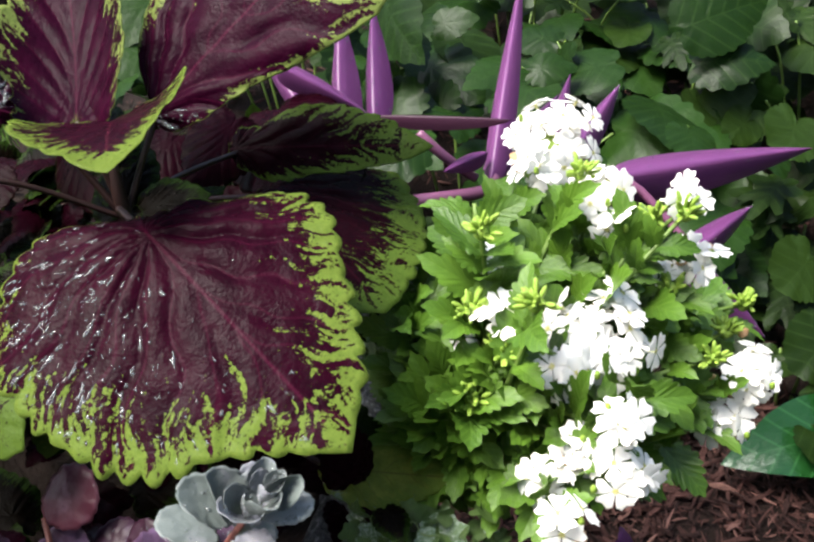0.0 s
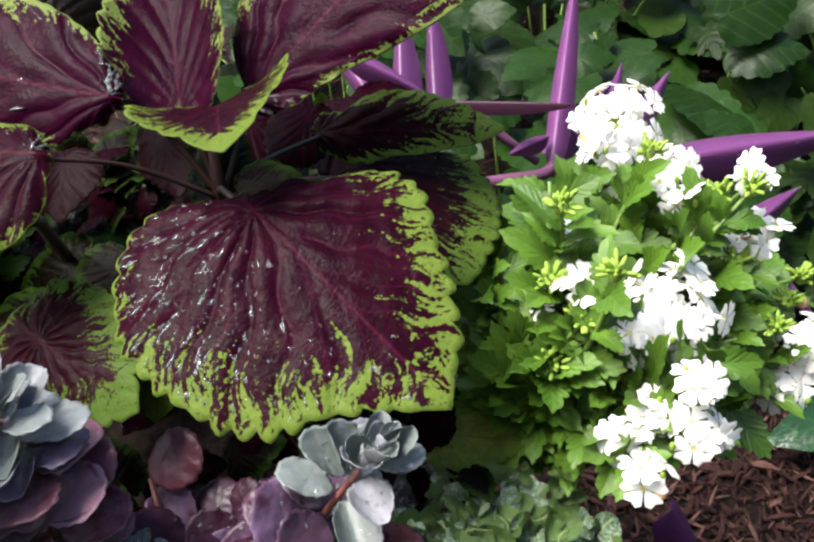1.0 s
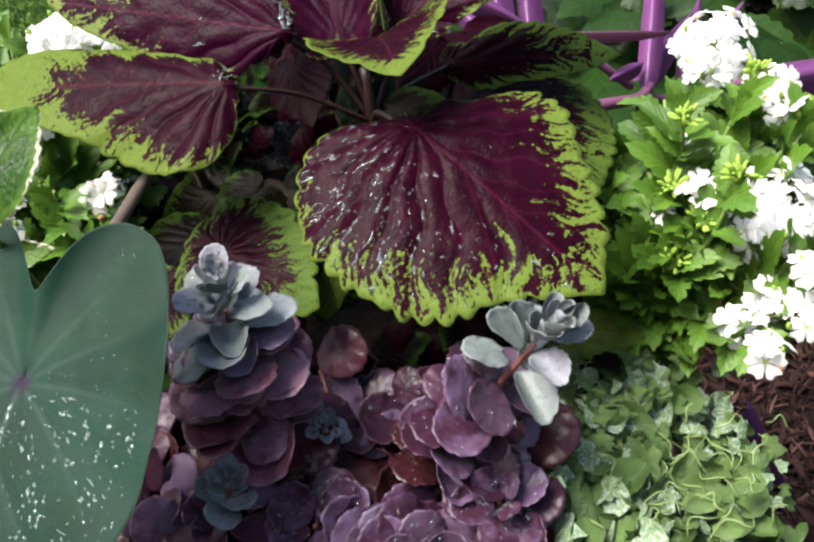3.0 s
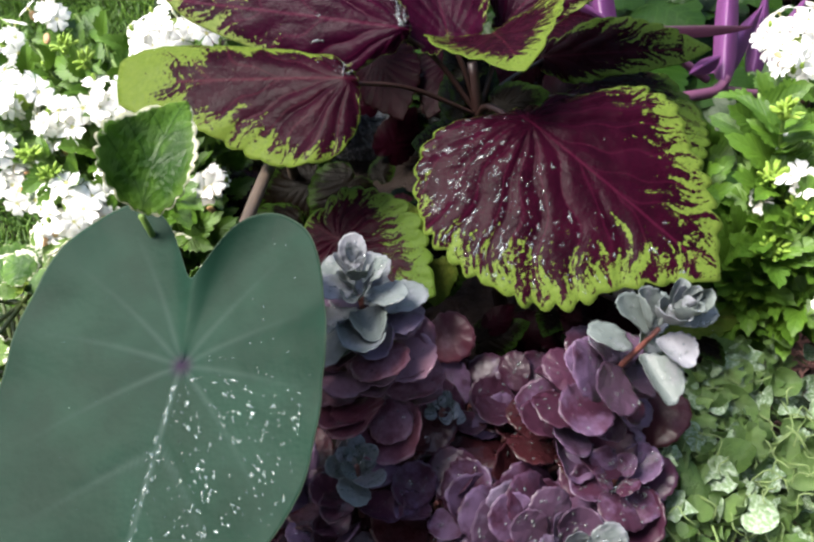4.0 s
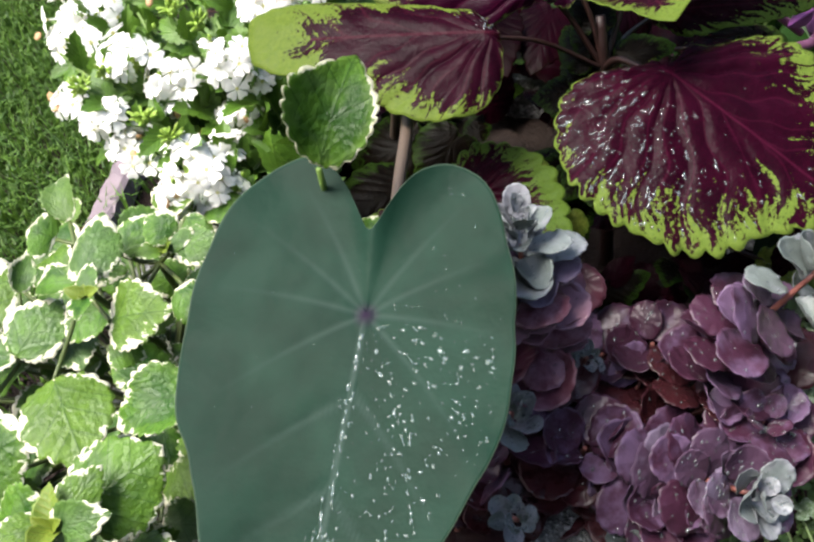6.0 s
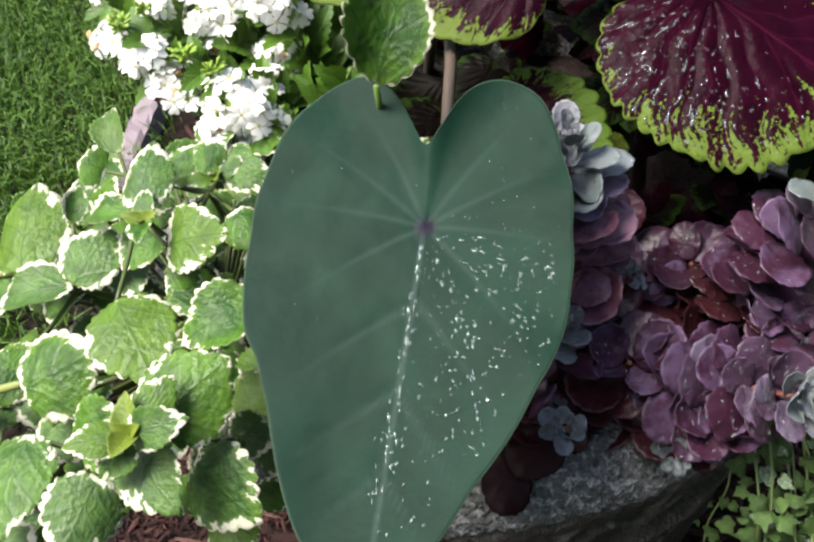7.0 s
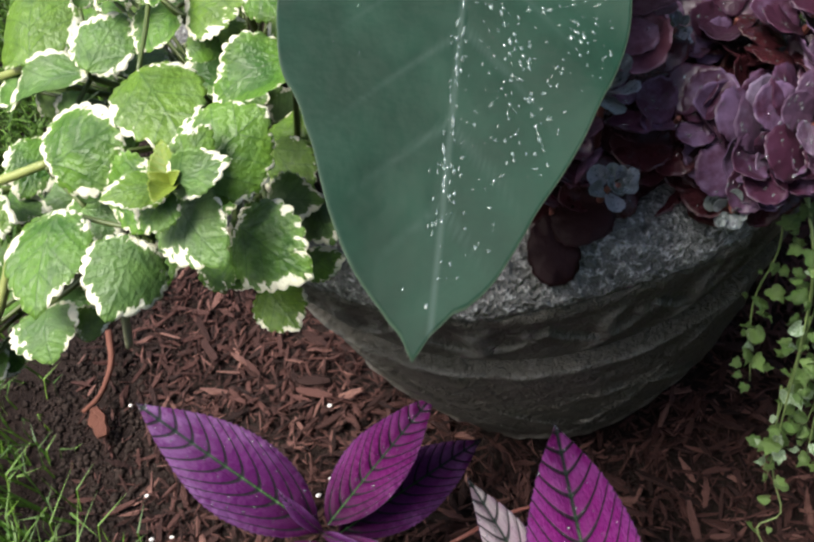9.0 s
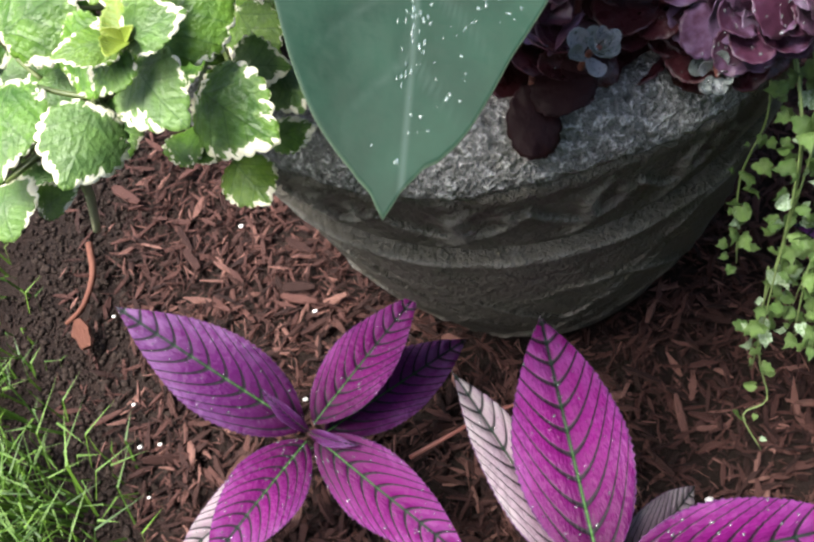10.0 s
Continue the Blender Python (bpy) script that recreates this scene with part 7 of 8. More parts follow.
blade = small_leaf(purple, TRAD[1], (-0.105, 0.511, 0.535), (-0.138, 0.580, 0.558), 0.0192, (-0.2, -0.7, 0.6), 0, deep=0.038)
drops_over(TRAD[1], WORLD[blade], blade, 60, 650, 0.0004, 0.0009)
blade = small_leaf(purple, TRAD[1], (-0.269, 0.516, 0.564), (-0.281, 0.554, 0.579), 0.0108, (-0.2, -0.7, 0.6), 0, deep=0.022)
blade = small_leaf(purple, TRAD[0], (0.010, 0.492, 0.497), (-0.018, 0.467, 0.503), 0.0117, (-0.2, -0.7, 0.6), 0, deep=0.023)
stem(purple, [(-0.051, 0.454, 0.492), (-0.022, 0.461, 0.488), (0.004, 0.476, 0.479), (0.014, 0.486, 0.482)], 0.0044, 0.0040, M_STEM_PINK, label="thick pink jointed stem")
stem(purple, [(-0.032, 0.499, 0.512), (-0.017, 0.490, 0.498), (0.001, 0.489, 0.480)], 0.0034, 0.003, M_STEM_PINK)
stem(purple, [(0.005, 0.477, 0.480), (0.048, 0.507, 0.448), (0.101, 0.531, 0.438), (0.147, 0.498, 0.393)], 0.0034, 0.003, M_STEM_PINK)
stem(purple, [(-0.088, 0.518, 0.448), (-0.087, 0.537, 0.470), (-0.089, 0.549, 0.485)], 0.0034, 0.003, M_STEM_PINK)

# ---- persian shields in the mulch ----

shield = thing("persian_shield_plant", (-0.503, 0.098, 0.0), "persian shield with magenta leaves and dark green veins", "plant", "persian shields")
stem(shield, [(-0.503, 0.108, 0.0), (-0.503, 0.098, 0.126)], 0.004, 0.003, M_STEM_WINE)
shield_leaf(shield, (-0.507, 0.102, 0.128), (-0.640, 0.205, 0.208), 0.072, (0.1,-0.4,0.9), M_SHIELD_DIM, seed=1, bend=0.1)
shield_leaf(shield, (-0.499, 0.104, 0.130), (-0.397, 0.202, 0.139), 0.056, (-0.25,-0.45,0.85), M_SHIELD, seed=2, bend=0.06)
shield_leaf(shield, (-0.495, 0.102, 0.112), (-0.370, 0.193, 0.053), 0.060, (0,-0.4,0.9), M_SHIELD_DIM, seed=3, bend=0.08, wet=0)
shield_leaf(shield, (-0.507, 0.092, 0.126), (-0.589, -0.003, 0.139), 0.062, (0,-0.3,0.95), M_SHIELD, seed=4, bend=0.1)
shield_leaf(shield, (-0.499, 0.094, 0.126), (-0.387, -0.020, 0.097), 0.060, (0.1,-0.4,0.9), M_SHIELD, seed=5, bend=0.12)
shield_leaf(shield, (-0.507, 0.094, 0.106), (-0.648, 0.025, 0.070), 0.050, (0,-0.3,0.95), M_SHIELD_PALE, seed=6, bend=0.08)
shield_leaf(shield, (-0.503, 0.098, 0.130), (-0.528, 0.123, 0.176), 0.014, (0,-0.6,0.7), M_SHIELD_DIM, seed=7, bend=0.25, wet=0)
shield_leaf(shield, (-0.503, 0.098, 0.130), (-0.461, 0.076, 0.138), 0.013, (0,-0.6,0.7), M_SHIELD_DIM, seed=8, bend=0.3, wet=0)
shield_near = thing("persian_shield_plant", (-0.295, -0.063, 0.0), "persian shield with bright magenta and silvery leaves", "plant", "persian shields")
stem(shield_near, [(-0.295, -0.053, 0.0), (-0.295, -0.063, 0.199)], 0.0045, 0.003, M_STEM_WINE)
shield_leaf(shield_near, (-0.295, -0.063, 0.199), (-0.301, 0.131, 0.194), 0.080, (-0.05,-0.35,0.93), M_SHIELD, seed=9, bend=0.14, wet=90)
shield_leaf(shield_near, (-0.305, -0.063, 0.179), (-0.373, 0.100, 0.192), 0.048, (0.35,-0.4,0.85), M_SHIELD_PALE, seed=10, bend=0.1, label='silvery pink leaf with dark veins')
shield_leaf(shield_near, (-0.289, -0.059, 0.179), (-0.213, 0.009, 0.112), 0.040, (0,-0.5,0.85), M_SHIELD_PALE, seed=11, bend=0.2, wet=0)
shield_leaf(shield_near, (-0.285, -0.063, 0.199), (-0.120, -0.050, 0.180), 0.066, (0,-0.4,0.9), M_SHIELD, seed=12, bend=0.12)
shield_leaf(shield_near, (-0.295, -0.073, 0.199), (-0.245, -0.213, 0.179), 0.060, (0,-0.3,0.9), M_SHIELD, seed=13, bend=0.12)
shield_leaf(shield_near, (-0.305, -0.073, 0.199), (-0.415, -0.163, 0.189), 0.060, (0,-0.3,0.9), M_SHIELD_DIM, seed=14, bend=0.12)
shield_side = thing("persian_shield_plant", (0.02, 0.15, 0.0), "persian shield half hidden under the trailing plant", "plant", "persian shields")
stem(shield_side, [(0.02, 0.15, 0.0), (0.02, 0.15, 0.13)], 0.004, 0.003, M_STEM_WINE)
for a in (0.3, 1.5, 2.8, 4.2, 5.4):
    shield_leaf(shield_side, (0.02, 0.15, 0.13), (0.02 + 0.12 * math.cos(a), 0.15 + 0.12 * math.sin(a), 0.15), 0.055, (0, -0.3, 0.9), M_SHIELD_DIM, seed=int(a * 10), wet=0)


# ---- trailing round-leaved plant on the rim ----
trailing = thing("trailing_plant", (-0.06, 0.21, 0.42), "trailing plant with small round green and silvery leaves over the rim", "plant")


def build_trailing():
    g = np.random.default_rng(21)
    for i in range(1150):
        x, y = g.normal(-0.045, 0.045), g.normal(0.205, 0.045)
        if math.hypot((x + 0.045) / 0.085, (y - 0.205) / 0.085) > 1 or y > 0.245 or y < 0.145 + 0.6 * max(0, -0.11 - x):
            continue
        r = math.hypot(x - PX, y - PY)
        z = 0.452 - 0.35 * max(0.0, r - 0.262) - 0.25 * max(0.0, x + 0.03) + g.uniform(-0.022, 0.012)
        d = Vector((g.normal(), g.normal() - 0.3, g.uniform(-0.1, 0.7))).normalized()
        w = g.choice([0.008, 0.011, 0.016, 0.024], p=[0.32, 0.38, 0.24, 0.06])
        p = Vector((x, y, z))
        small_leaf(trailing, DICH[int(g.choice(4, p=[0.28, 0.08, 0.20, 0.44]))], p, p + d * w * 0.9, w, (g.normal() * 0.6, -0.45 + g.normal() * 0.5, 0.8), g.uniform(-30, 30))
    for i in range(95):
        a, turn = g.uniform(0, 6.28), g.choice([-1, 1]) * g.uniform(0.5, 1.3)
        p = Vector((g.normal(-0.03, 0.03), g.normal(0.195, 0.03), 0.448 + g.uniform(-0.02, 0.015)))
        d, e = Vector((math.cos(a), math.sin(a), 0)), Vector((-math.sin(a), math.cos(a), 0))
        n = g.uniform(0.010, 0.026)
        up = Vector((0, 0, g.uniform(0.003, 0.009)))
        stem(trailing, [p, p + d * n * 0.4 + e * n * 0.2 * turn + up, p + d * n * 0.8 - e * n * 0.1 * turn + up * 0.9, p + d * n + e * n * 0.3 * turn], 0.0005, 0.0003, M_RUNNER, "runner", n=10)


def sprigs(place, count, seed):
    """A loose tuft of small silvery leaves at the edge of the mat."""
    g = np.random.default_rng(seed)
    place = Vector(place)
    for i in range(count):
        p = place + Vector((g.normal() * 0.016, g.normal() * 0.014, g.uniform(-0.014, 0.008)))
        d = Vector((g.normal(), g.normal() - 0.3, g.uniform(-0.1, 0.6))).normalized()
        w = g.uniform(0.008, 0.016)
        small_leaf(trailing, DICH[int(g.choice(4, p=[0.3, 0.15, 0.25, 0.3]))], p, p + d * w, w * 0.85, (g.normal() * 0.3, -0.45, 0.8), g.uniform(-30, 30))


build_trailing()
sprigs((-0.064, 0.240, 0.450), 60, 31)
sprigs((-0.027, 0.252, 0.448), 36, 32)
small_leaf(trailing, DICH[0], (-0.053, 0.222, 0.448), (-0.031, 0.206, 0.456), 0.027, (0.05, -0.5, 0.8), 6)
small_leaf(trailing, DICH[0], (-0.017, 0.234, 0.449), (-0.003, 0.224, 0.455), 0.017, (0.05, -0.5, 0.8), 6)
small_leaf(trailing, DICH[0], (-0.024, 0.176, 0.449), (-0.008, 0.164, 0.455), 0.019, (0.05, -0.4, 0.8), 6)
small_leaf(trailing, DICH[1], (-0.066, 0.179, 0.449), (-0.050, 0.167, 0.455), 0.021, (0.05, -0.5, 0.8), 6)
small_leaf(trailing, DICH[0], (-0.111, 0.175, 0.449), (-0.095, 0.163, 0.455), 0.019, (0.05, -0.4, 0.8), 6)
small_leaf(trailing, DICH[2], (-0.091, 0.163, 0.449), (-0.077, 0.153, 0.455), 0.017, (0.05, -0.4, 0.8), 6)
small_leaf(trailing, DICH[1], (-0.052, 0.155, 0.449), (-0.036, 0.143, 0.455), 0.019, (0.05, -0.5, 0.8), 6)
small_leaf(trailing, DICH[0], (-0.013, 0.158, 0.450), (-0.001, 0.148, 0.454), 0.015, (0.05, -0.4, 0.8), 6)
small_leaf(trailing, DICH[3], (-0.075, 0.199, 0.450), (-0.063, 0.191, 0.454), 0.014, (0.05, -0.4, 0.8), 6)
small_leaf(trailing, DICH[0], (0.003, 0.181, 0.450), (0.015, 0.172, 0.454), 0.015, (0.05, -0.4, 0.8), 6)


def hanging(points, seed, gap=0.0050, size=0.0085):
    """A runner that hangs down, with small leaves along it."""
    g = np.random.default_rng(seed)
    points = [points[0]] + [tuple(Vector(p) + Vector(g.uniform(-0.011, 0.011, 3))) for p in points[1:]]
    stem(trailing, points, 0.0008, 0.0005, M_RUNNER, "runner", n=18)
    line = [Vector(p) for p in bent(points, 40)]
    run = 0.0
    for a, b in zip(line, line[1:]):
        run += (b - a).length
        if run > gap * g.uniform(0.6, 1.3):
            run = 0
            d = Vector((g.normal(), g.normal() - 0.5, g.normal() * 0.5)).normalized()
            w = size * g.uniform(0.5, 1.6)
            small_leaf(trailing, DICH[int(g.choice(4, p=[0.10, 0.06, 0.10, 0.74]))], a + d * 0.006, a + d * (0.006 + w * 1.1), w * g.uniform(0.65, 1.0), (g.normal() * 0.3, -0.6, 0.6), g.uniform(-30, 30))


for k, (x, y, top, low) in enumerate(((-0.164, 0.115, 0.40, 0.26), (-0.150, 0.098, 0.41, 0.20), (-0.157, 0.085, 0.38, 0.14), (-0.140, 0.090, 0.40, 0.22), (-0.128, 0.100, 0.40, 0.25),
                                      (-0.118, 0.090, 0.41, 0.19), (-0.105, 0.095, 0.40, 0.24), (-0.135, 0.075, 0.37, 0.21), (-0.090, 0.100, 0.41, 0.22), (-0.070, 0.105, 0.41, 0.25), (-0.050, 0.110, 0.41, 0.20))):
    hanging([(x * 0.8 - 0.02, y + 0.07, 0.437), (x + 0.004, y + 0.012, top), (x, y, (top + low) / 2), (x - 0.004, y - 0.012, low)], 300 + k)
    if x > -0.15:
        hanging([(x * 0.8 - 0.01, y + 0.07, 0.437), (x + 0.018, y + 0.004, top), (x + 0.012, y - 0.010, (top + low) / 2 + 0.02), (x + 0.002, y - 0.022, low + 0.03)], 340 + k)
for k, (x, y, top, low) in enumerate(((-0.112, 0.085, 0.40, 0.27), (-0.098, 0.078, 0.41, 0.22), (-0.084, 0.086, 0.41, 0.26), (-0.066, 0.080, 0.41, 0.21), (-0.048, 0.088, 0.41, 0.24))):
    hanging([(x * 0.9 - 0.01, y + 0.09, 0.440), (x + 0.010, y + 0.030, top + 0.02), (x + 0.006, y, (top + low) / 2 + 0.03), (x - 0.002, y - 0.014, low)], 380 + k, 0.0045, 0.0100)
hanging([(-0.150, 0.100, 0.26), (-0.158, 0.078, 0.17), (-0.148, 0.068, 0.12), (-0.166, 0.052, 0.105), (-0.160, 0.040, 0.07)], 320, 0.02, 0.009)

# ---- hedge walls all round, added out of the camera's sight to block low sky light ----


def hedge(a, b, height):
    g = np.random.default_rng(int(abs(a[0] * 10 + b[1] * 7)) + 1)
    n, rows = 40, 12
    verts = []
    for i in range(n + 1):
        x, y = a[0] + (b[0] - a[0]) * i / n, a[1] + (b[1] - a[1]) * i / n
        d = Vector((b[1] - a[1], a[0] - b[0])).normalized()
        for j in range(rows + 1):
            o = g.uniform(-0.06, 0.06)
            verts.append((x + d.x * o, y + d.y * o, height * j / rows + (g.uniform(-0.05, 0.05) if j else -0.05)))
        for j in range(2):
            verts.append((x - d.x * 0.5 + g.uniform(-0.05, 0.05), y - d.y * 0.5, height if j == 0 else -0.05))
    m = rows + 3
    faces = [(i * m + j, (i + 1) * m + j, (i + 1) * m + (j + 1) % m, i * m + (j + 1) % m) for i in range(n) for j in range(m)]
    ob = new("garden_hedge", data("garden_hedge", verts, faces, M_SKY_BLOCK))
    return tagged(ob, "plain green hedge wall, added unseen to block the low sky", "hedge", kind="structure")


for ends in (((-6.0, -2.6), (5.0, -2.6)), ((4.0, -3.0), (4.0, 7.0)), ((5.0, 6.0), (-8.0, 6.0)), ((-8.0, 7.0), (-8.0, -3.0))):
    hedge(*ends, 2.4)

# ---- the bed behind ----


def bed_plant(place, spread, height, count, kinds, size, seed, label, name="bed_plant", category="plant"):
    """A clump of stalked leaves at many heights."""
    g = np.random.default_rng(seed)
    place = Vector(place)
    ob = thing(name, place, label, category, "leafy plants in the bed behind")
    for i in range(int(count * 0.78)):
        a, r = g.uniform(0, 6.28), math.sqrt(g.random())
        h = height * g.uniform(0.25, 1.0) * (1.1 - 0.4 * r)
        p = place + Vector((math.cos(a) * r * spread, math.sin(a) * r * spread, h))
        d = Vector((math.cos(a) + g.normal() * 0.6, math.sin(a) + g.normal() * 0.6 - 0.5, g.uniform(-0.5, 0.15))).normalized()
        w = size * g.uniform(0.6, 1.45)
        small_leaf(ob, BACK[kinds[int(g.integers(len(kinds)))]], p, p + d * w, w * g.uniform(0.75, 0.95), (g.normal() * 0.2, -0.45 + g.normal() * 0.2, 0.8), g.uniform(-20, 20))
        if i % 3 == 0:
            q = place + Vector((math.cos(a) * r * spread * 0.4, math.sin(a) * r * spread * 0.4, 0.0))
            stem(ob, [q, q.lerp(p, 0.6) + Vector((0, 0, h * 0.15)), p], 0.0022, 0.0015, M_STEM_GREEN, n=6)
    return ob


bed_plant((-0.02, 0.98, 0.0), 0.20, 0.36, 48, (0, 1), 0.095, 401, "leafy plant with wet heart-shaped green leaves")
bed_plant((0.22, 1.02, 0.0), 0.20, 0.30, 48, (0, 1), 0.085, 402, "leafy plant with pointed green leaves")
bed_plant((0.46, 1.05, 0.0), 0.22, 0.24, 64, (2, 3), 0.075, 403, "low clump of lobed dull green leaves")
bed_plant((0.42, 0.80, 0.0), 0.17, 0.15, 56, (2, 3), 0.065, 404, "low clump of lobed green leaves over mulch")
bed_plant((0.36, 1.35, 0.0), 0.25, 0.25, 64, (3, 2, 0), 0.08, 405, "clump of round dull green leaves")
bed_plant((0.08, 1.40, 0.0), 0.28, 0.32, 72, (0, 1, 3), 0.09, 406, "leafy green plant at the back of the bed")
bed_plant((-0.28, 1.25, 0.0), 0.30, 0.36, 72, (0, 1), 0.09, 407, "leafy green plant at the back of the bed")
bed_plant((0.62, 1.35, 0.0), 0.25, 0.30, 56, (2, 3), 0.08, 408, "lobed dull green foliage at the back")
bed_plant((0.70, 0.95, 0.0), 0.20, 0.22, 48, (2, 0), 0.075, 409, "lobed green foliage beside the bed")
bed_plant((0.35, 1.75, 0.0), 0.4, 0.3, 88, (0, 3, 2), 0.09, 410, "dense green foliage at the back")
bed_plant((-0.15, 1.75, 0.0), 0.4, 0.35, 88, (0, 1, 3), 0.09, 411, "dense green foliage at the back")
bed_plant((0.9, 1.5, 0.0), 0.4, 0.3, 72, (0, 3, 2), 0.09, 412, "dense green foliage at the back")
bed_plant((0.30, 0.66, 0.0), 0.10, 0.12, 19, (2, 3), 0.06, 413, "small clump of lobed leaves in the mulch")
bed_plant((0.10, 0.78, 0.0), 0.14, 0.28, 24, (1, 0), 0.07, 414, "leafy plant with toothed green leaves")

glossy = thing("glossy_plant", (0.30, 0.60, 0.0), "low plant with broad glossy dark green leaves in mulch", "plant")
GLOSS = Blade(HEART, 0.22, 0, 0, 0.6, 6, 0.012, 0.2, 0.05, 0.06, 0.01, 4, 0, 95).mesh("glossy_leaf", M_GLOSS, 8, 72)
for b, t, w in (((0.36, 0.60, 0.05), (0.215, 0.575, 0.045), 0.085), ((0.36, 0.61, 0.05), (0.46, 0.55, 0.06), 0.08), ((0.36, 0.61, 0.04), (0.42, 0.72, 0.05), 0.08)):
    small_leaf(glossy, GLOSS, b, t, w, (0, -0.3, 0.95))
    stem(glossy, [(0.36, 0.61, 0.0), (0.36, 0.607, 0.03), b], 0.002, 0.0015, M_STEM_GREEN, "petiole", n=6)

# ---- a weathered wood edging piece at the lawn ----


def edging(a, b, width, height, seed):
    g = np.random.default_rng(seed)
    a, b = Vector(a), Vector(b)
    d = (b - a).normalized()
    s = Vector((-d.y, d.x, 0))
    verts, faces = [], []
    n = 16
    for i in range(n + 1):
        p = a.lerp(b, i / n)
        for u, h in ((-0.5, 0.0), (-0.46, 0.9), (-0.3, 1.0), (0.3, 1.0), (0.46, 0.92), (0.5, 0.0)):
            verts.append(p + s * width * (u + g.normal() * 0.025) + Vector((0, 0, height * h * (1 + g.normal() * 0.05) - 0.005)))
    for i in range(n):
        faces += [(i * 6 + j, i * 6 + j + 1, i * 6 + 7 + j, i * 6 + 6 + j) for j in range(5)]
    faces += [tuple(range(6))[::-1], tuple(n * 6 + j for j in range(6))]
    ob = new("wood_edging", data("wood_edging", verts, faces, M_SLATE, smooth=False))
    return tagged(ob, "weathered grey wooden edging between lawn and bed", "edging")


edging((-0.837, 0.836, 0.0), (-0.801, 1.109, 0.0), 0.040, 0.05, 1)

def chip_data(seed):
    g = np.random.default_rng(seed)
    n = 5
    verts, faces, gx, gy = [], [], [], []
    for i in range(n + 1):
        s = i / n
        w = 0.5 * (1 - 0.5 * abs(2 * s - 1) ** 3) * (1 + g.normal() * 0.12)
        z = 0.12 * math.sin(s * 3 + seed) + g.normal() * 0.03
        for u, h in ((-1, 0), (-0.8, 0.35), (0.75, 0.4), (1, 0), (0, -0.15)):
            verts.append((s - 0.5, u * w * (1 + g.normal() * 0.06), z + h))
            gx.append(s)
            gy.append(u * 0.5 + seed)
    for i in range(n):
        faces += [(i * 5 + j, i * 5 + (j + 1) % 5, i * 5 + 5 + (j + 1) % 5, i * 5 + 5 + j) for j in range(5)]
    faces += [tuple(range(5))[::-1], tuple(n * 5 + j for j in range(5))]
    return verts, faces, gx, gy


BIG_SHAPE = chip_data(3)
CHIP_BIG = data("bark_flake", BIG_SHAPE[0], BIG_SHAPE[1], M_BARK, dict(gx=BIG_SHAPE[2], gy=BIG_SHAPE[3]), False)

# ---- loose bits: dead leaf, grit, twig ----
DEAD = Blade(OVATE, 0.36, 5, 0.05, 0.5, 4, 0.02, 0.5, 0.5, 0.2, 0.05, 3, 0, 97).mesh("dead_leaf", M_DEAD, 7, 60)
dead = part("dead_leaf", DEAD, None, frame_of((-0.865, 0.862, 0.022), (-0.820, 0.887, 0.045), 0.034, (0.2, -0.5, 0.8)))
tagged(dead, "curled tan dead leaf beside the wood edging", "dead leaf")
twig = part("twig", tube_data("twig", [(-0.44, 0.098, 0.03), (-0.40, 0.112, 0.032), (-0.36, 0.128, 0.028), (-0.31, 0.135, 0.025)], 0.0022, 0.0016, M_STEM_RED), None)
tagged(twig, "thin reddish brown twig on the mulch", "twig")
strip = part("bark_strip", tube_data("bark_strip", [(-0.780, 0.415, 0.020), (-0.771, 0.371, 0.022), (-0.781, 0.334, 0.020), (-0.800, 0.317, 0.018)], 0.0042, 0.0026, M_BARK, 6), None)
tagged(strip, "long curved reddish bark strip on the mulch", "bark strip")
flake = part("bark_flake", CHIP_BIG, None, Matrix.Translation((-0.781, 0.302, 0.016)) @ Euler((0.2, -0.15, 1.9)).to_matrix().to_4x4() @ Matrix.Diagonal((0.036, 0.018, 0.012, 1)))
tagged(flake, "thick orange-brown bark flake on the mulch", "bark flake")
g = np.random.default_rng(8)
for i in range(26):
    x, y = g.uniform(-0.8, -0.1), g.uniform(0.0, 0.45)
    if math.hypot(x - PX, y - PY) < 0.2:
        continue
    z = g.uniform(0.0015, 0.003)
    ob = part("grit", ball("grit", M_GRIT, 0.7, 6, 4), None, Matrix.Translation((x, y, ground_height(x, y) + 0.012)) @ Matrix.Diagonal((z * 1.4, z, z, 1)))
    tagged(ob, "small white grit lying on the mulch", "grit", "grit on the mulch")

# ---- bark mulch: single chips near the path, joined bits beyond ----


CHIP_SHAPES = [chip_data(i) for i in range(10)]
CHIPS = [data("mulch_chip", v, f, M_CHIP, dict(gx=a, gy=b), False) for v, f, a, b in CHIP_SHAPES]


def chip_pose(g, x, y, length):
    width = length * g.choice([0.09, 0.15, 0.27]) * g.uniform(0.8, 1.2)
    m = Matrix.Translation((x, y, ground_height(x, y) + g.uniform(0.003, 0.014))) @ Euler((g.normal() * 0.35, g.normal() * 0.25, g.uniform(0, 6.28))).to_matrix().to_4x4()
    return m @ Matrix.Diagonal((length, width, min(width * 0.5, 0.006), 1))


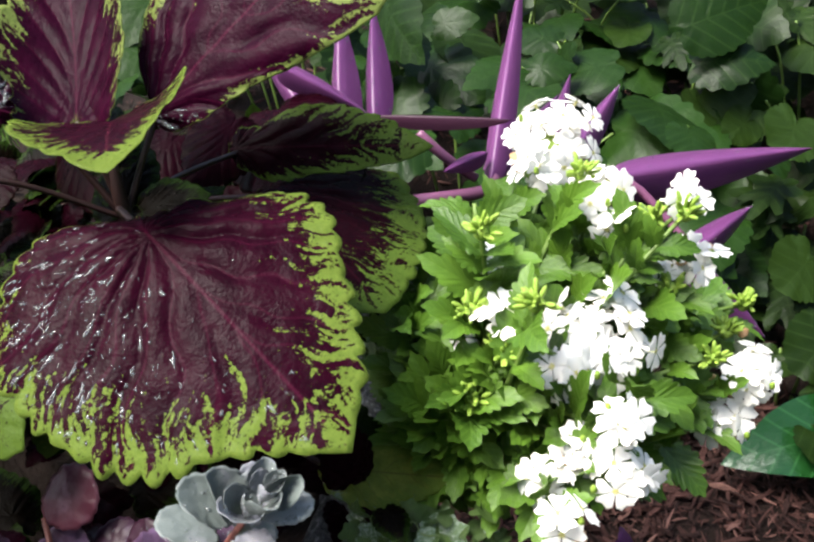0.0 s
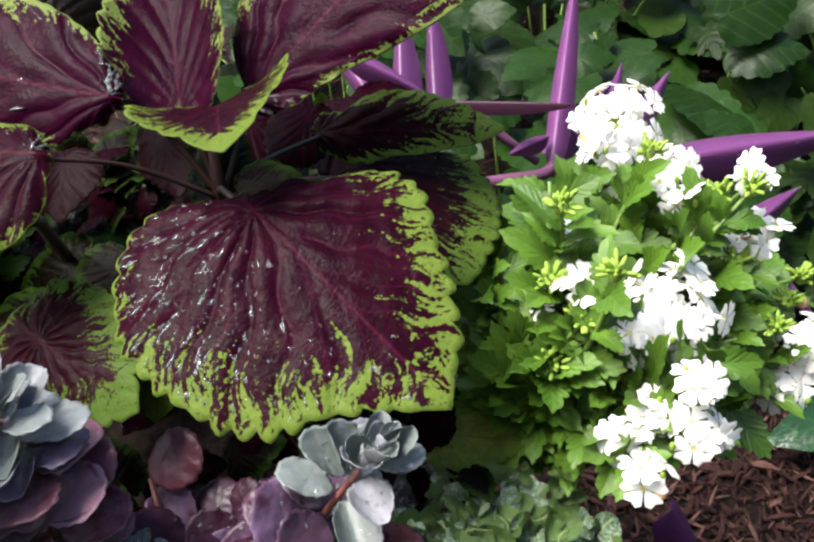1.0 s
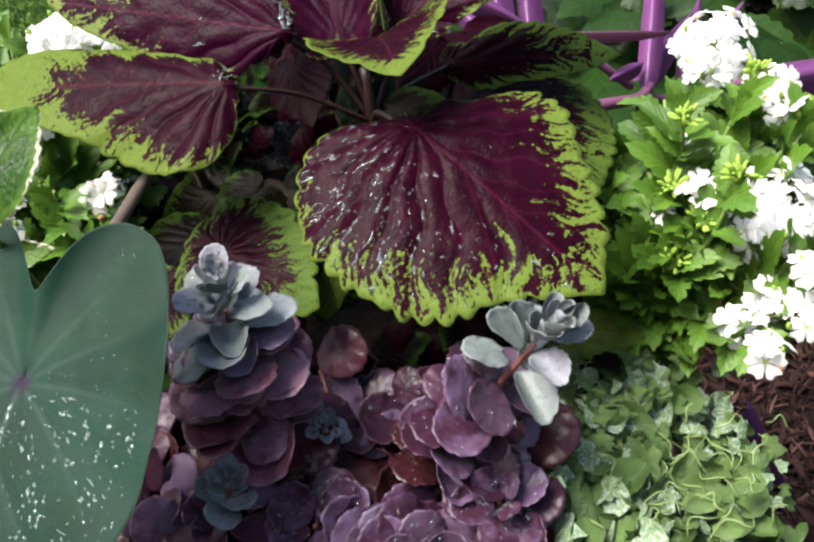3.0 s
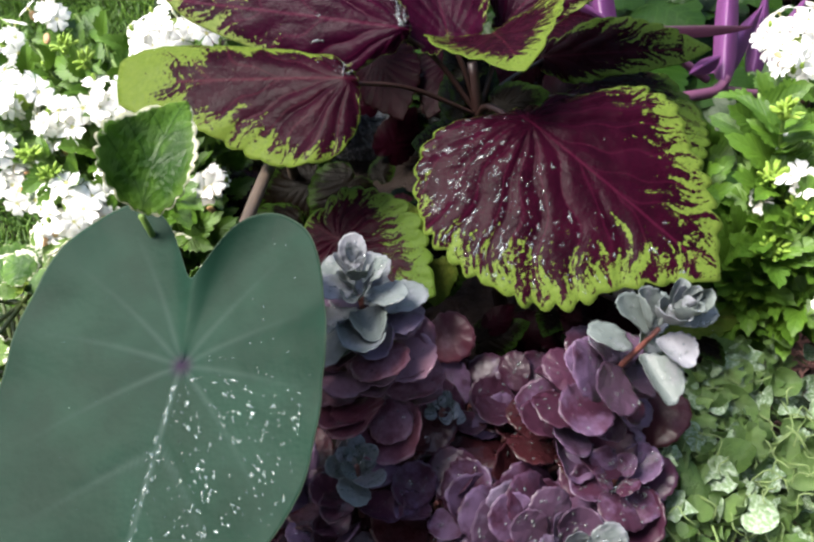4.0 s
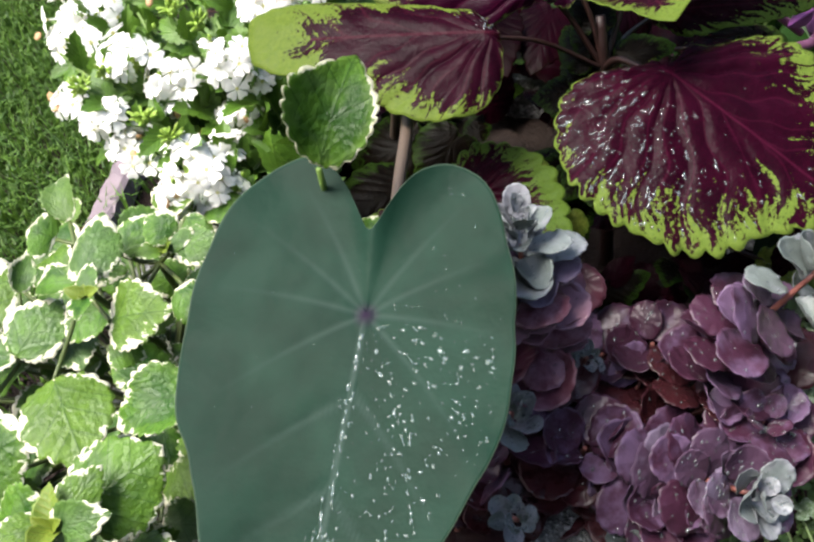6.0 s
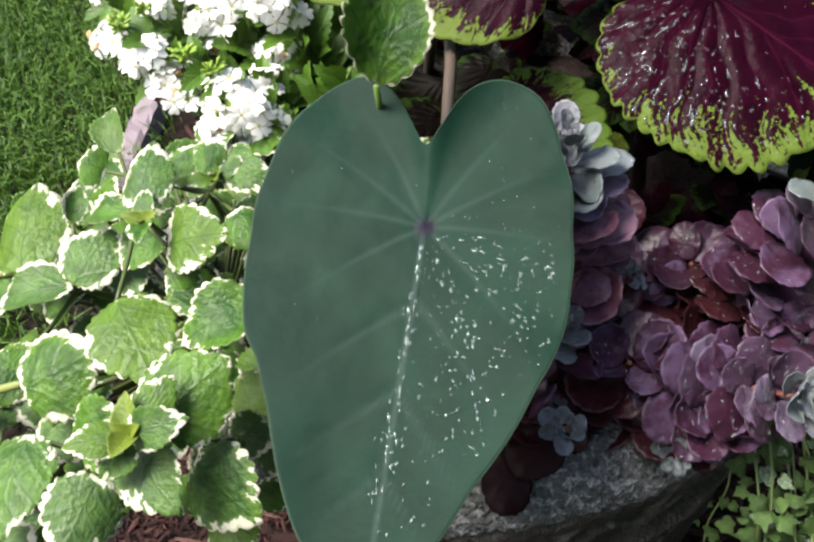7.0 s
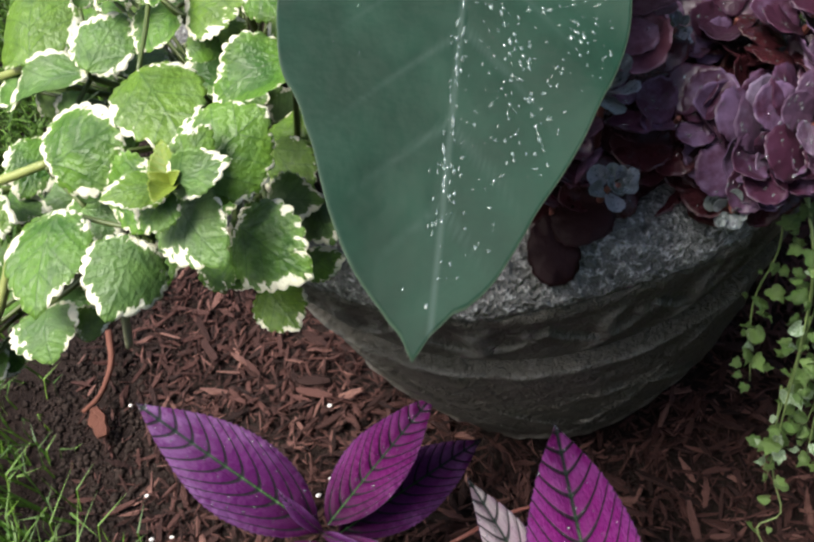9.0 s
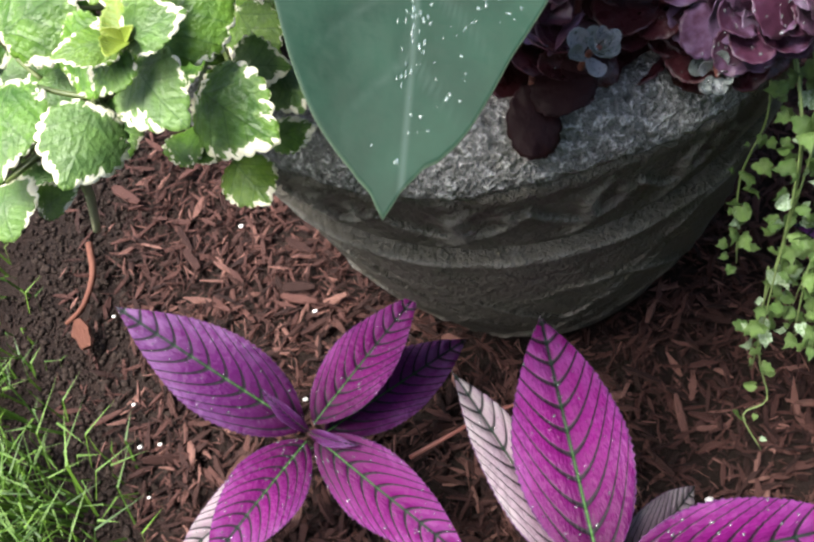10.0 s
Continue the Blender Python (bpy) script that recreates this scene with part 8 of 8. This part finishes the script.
g = np.random.default_rng(31)
made = 0
while made < 300:
    x, y = g.uniform(-0.78, -0.05), g.uniform(0.0, 0.52)
    if math.hypot(x - PX, y - PY) < 0.168 or lawn_edge(x, y) > -0.05 or (x < -0.70 and g.random() < 0.7):
        continue
    part("chip", CHIPS[made % 10], ground, chip_pose(g, x, y, 0.014 + 0.032 * g.random() ** 1.5))
    made += 1


def splinter(seed):
    """A thin torn splinter of bark: three uneven rings of four corners."""
    g = np.random.default_rng(seed)
    v = []
    for s, w in ((0.0, 0.55), (0.5, 1.0), (1.0, 0.35)):
        off = g.normal(0, 0.12, 2)
        for u, h in ((-0.5, -0.3), (0.5, -0.2), (0.42, 0.35), (-0.45, 0.45)):
            v.append((s - 0.5 + g.normal() * 0.07, u * w * (1 + g.normal() * 0.2) + off[0], h * w + off[1]))
    f = [(r * 4 + k, r * 4 + (k + 1) % 4, r * 4 + 4 + (k + 1) % 4, r * 4 + 4 + k) for r in range(2) for k in range(4)]
    return np.array(v), np.array(f + [(3, 2, 1, 0), (8, 9, 10, 11)])


def build_mulch():
    g = np.random.default_rng(32)
    shapes = [splinter(500 + i) for i in range(14)]
    V, Fc, A, B = [], [], [], []
    total = 0
    for i in range(40000):
        near = i < 33000
        x, y = (g.uniform(-0.82, 0.30), g.uniform(-0.12, 0.72)) if near else (g.uniform(-0.75, 0.9), g.uniform(0.3, 1.7))
        if (x - PX) ** 2 + (y - PY) ** 2 < 0.0225 or lawn_edge(x, y) > -0.03 or (x < -0.70 and g.random() < min(0.85, (-0.70 - x) * 14)):
            continue
        v, f = shapes[i % 14]
        length = (0.005 + 0.024 * g.random() ** 2.0) if near else g.uniform(0.010, 0.030)
        width = length * g.uniform(0.07, 0.30)
        t, p, r = g.uniform(0, 6.28), g.normal() * 0.32, g.normal() * 0.5
        m = np.array(Euler((r, p, t)).to_matrix()) * np.array([length, width, min(width * 0.6, 0.004)])
        V.append(v @ m.T + (x, y, ground_height(x, y) + g.uniform(0.0, 0.013)))
        Fc.append(f + total)
        A.append(v[:, 0])
        B.append(v[:, 1] + i)
        total += len(v)
    ob = part("mulch_bits", data("mulch_bits", np.vstack(V), np.vstack(Fc).tolist(), M_CHIPS, dict(gx=np.concatenate(A), gy=np.concatenate(B)), False), ground)
    tagged(ob, "fine reddish brown shredded bark mulch", kind="stuff")


build_mulch()


def build_crumbs():
    """Crumbs of bare soil along the border of the lawn."""
    g = np.random.default_rng(33)
    verts, faces = [], []
    base = [(1, 0, 0), (0, 1, 0), (-1, 0, 0), (0, -1, 0), (0, 0, 0.8), (0, 0, -0.6)]
    tri = [(0, 1, 4), (1, 2, 4), (2, 3, 4), (3, 0, 4), (1, 0, 5), (2, 1, 5), (3, 2, 5), (0, 3, 5)]
    for i in range(8000):
        x, y = g.normal(-0.80, 0.07), g.uniform(-0.1, 0.75)
        s, k = g.choice([0.0015, 0.003, 0.006], p=[0.6, 0.32, 0.08]) * g.uniform(0.7, 1.3), len(verts)
        t = g.uniform(0, 6.28)
        for v in base:
            q = np.array(v) * g.uniform(0.6, 1.2, 3) * s
            verts.append((x + q[0] * math.cos(t) - q[1] * math.sin(t), y + q[0] * math.sin(t) + q[1] * math.cos(t), ground_height(x, y) + 0.002 + q[2]))
        faces += [tuple(k + j for j in f) for f in tri]
    tagged(part("soil_crumbs", data("soil_crumbs", verts, faces, M_SOIL), ground), "dark crumbs of bare soil", kind="stuff")


build_crumbs()
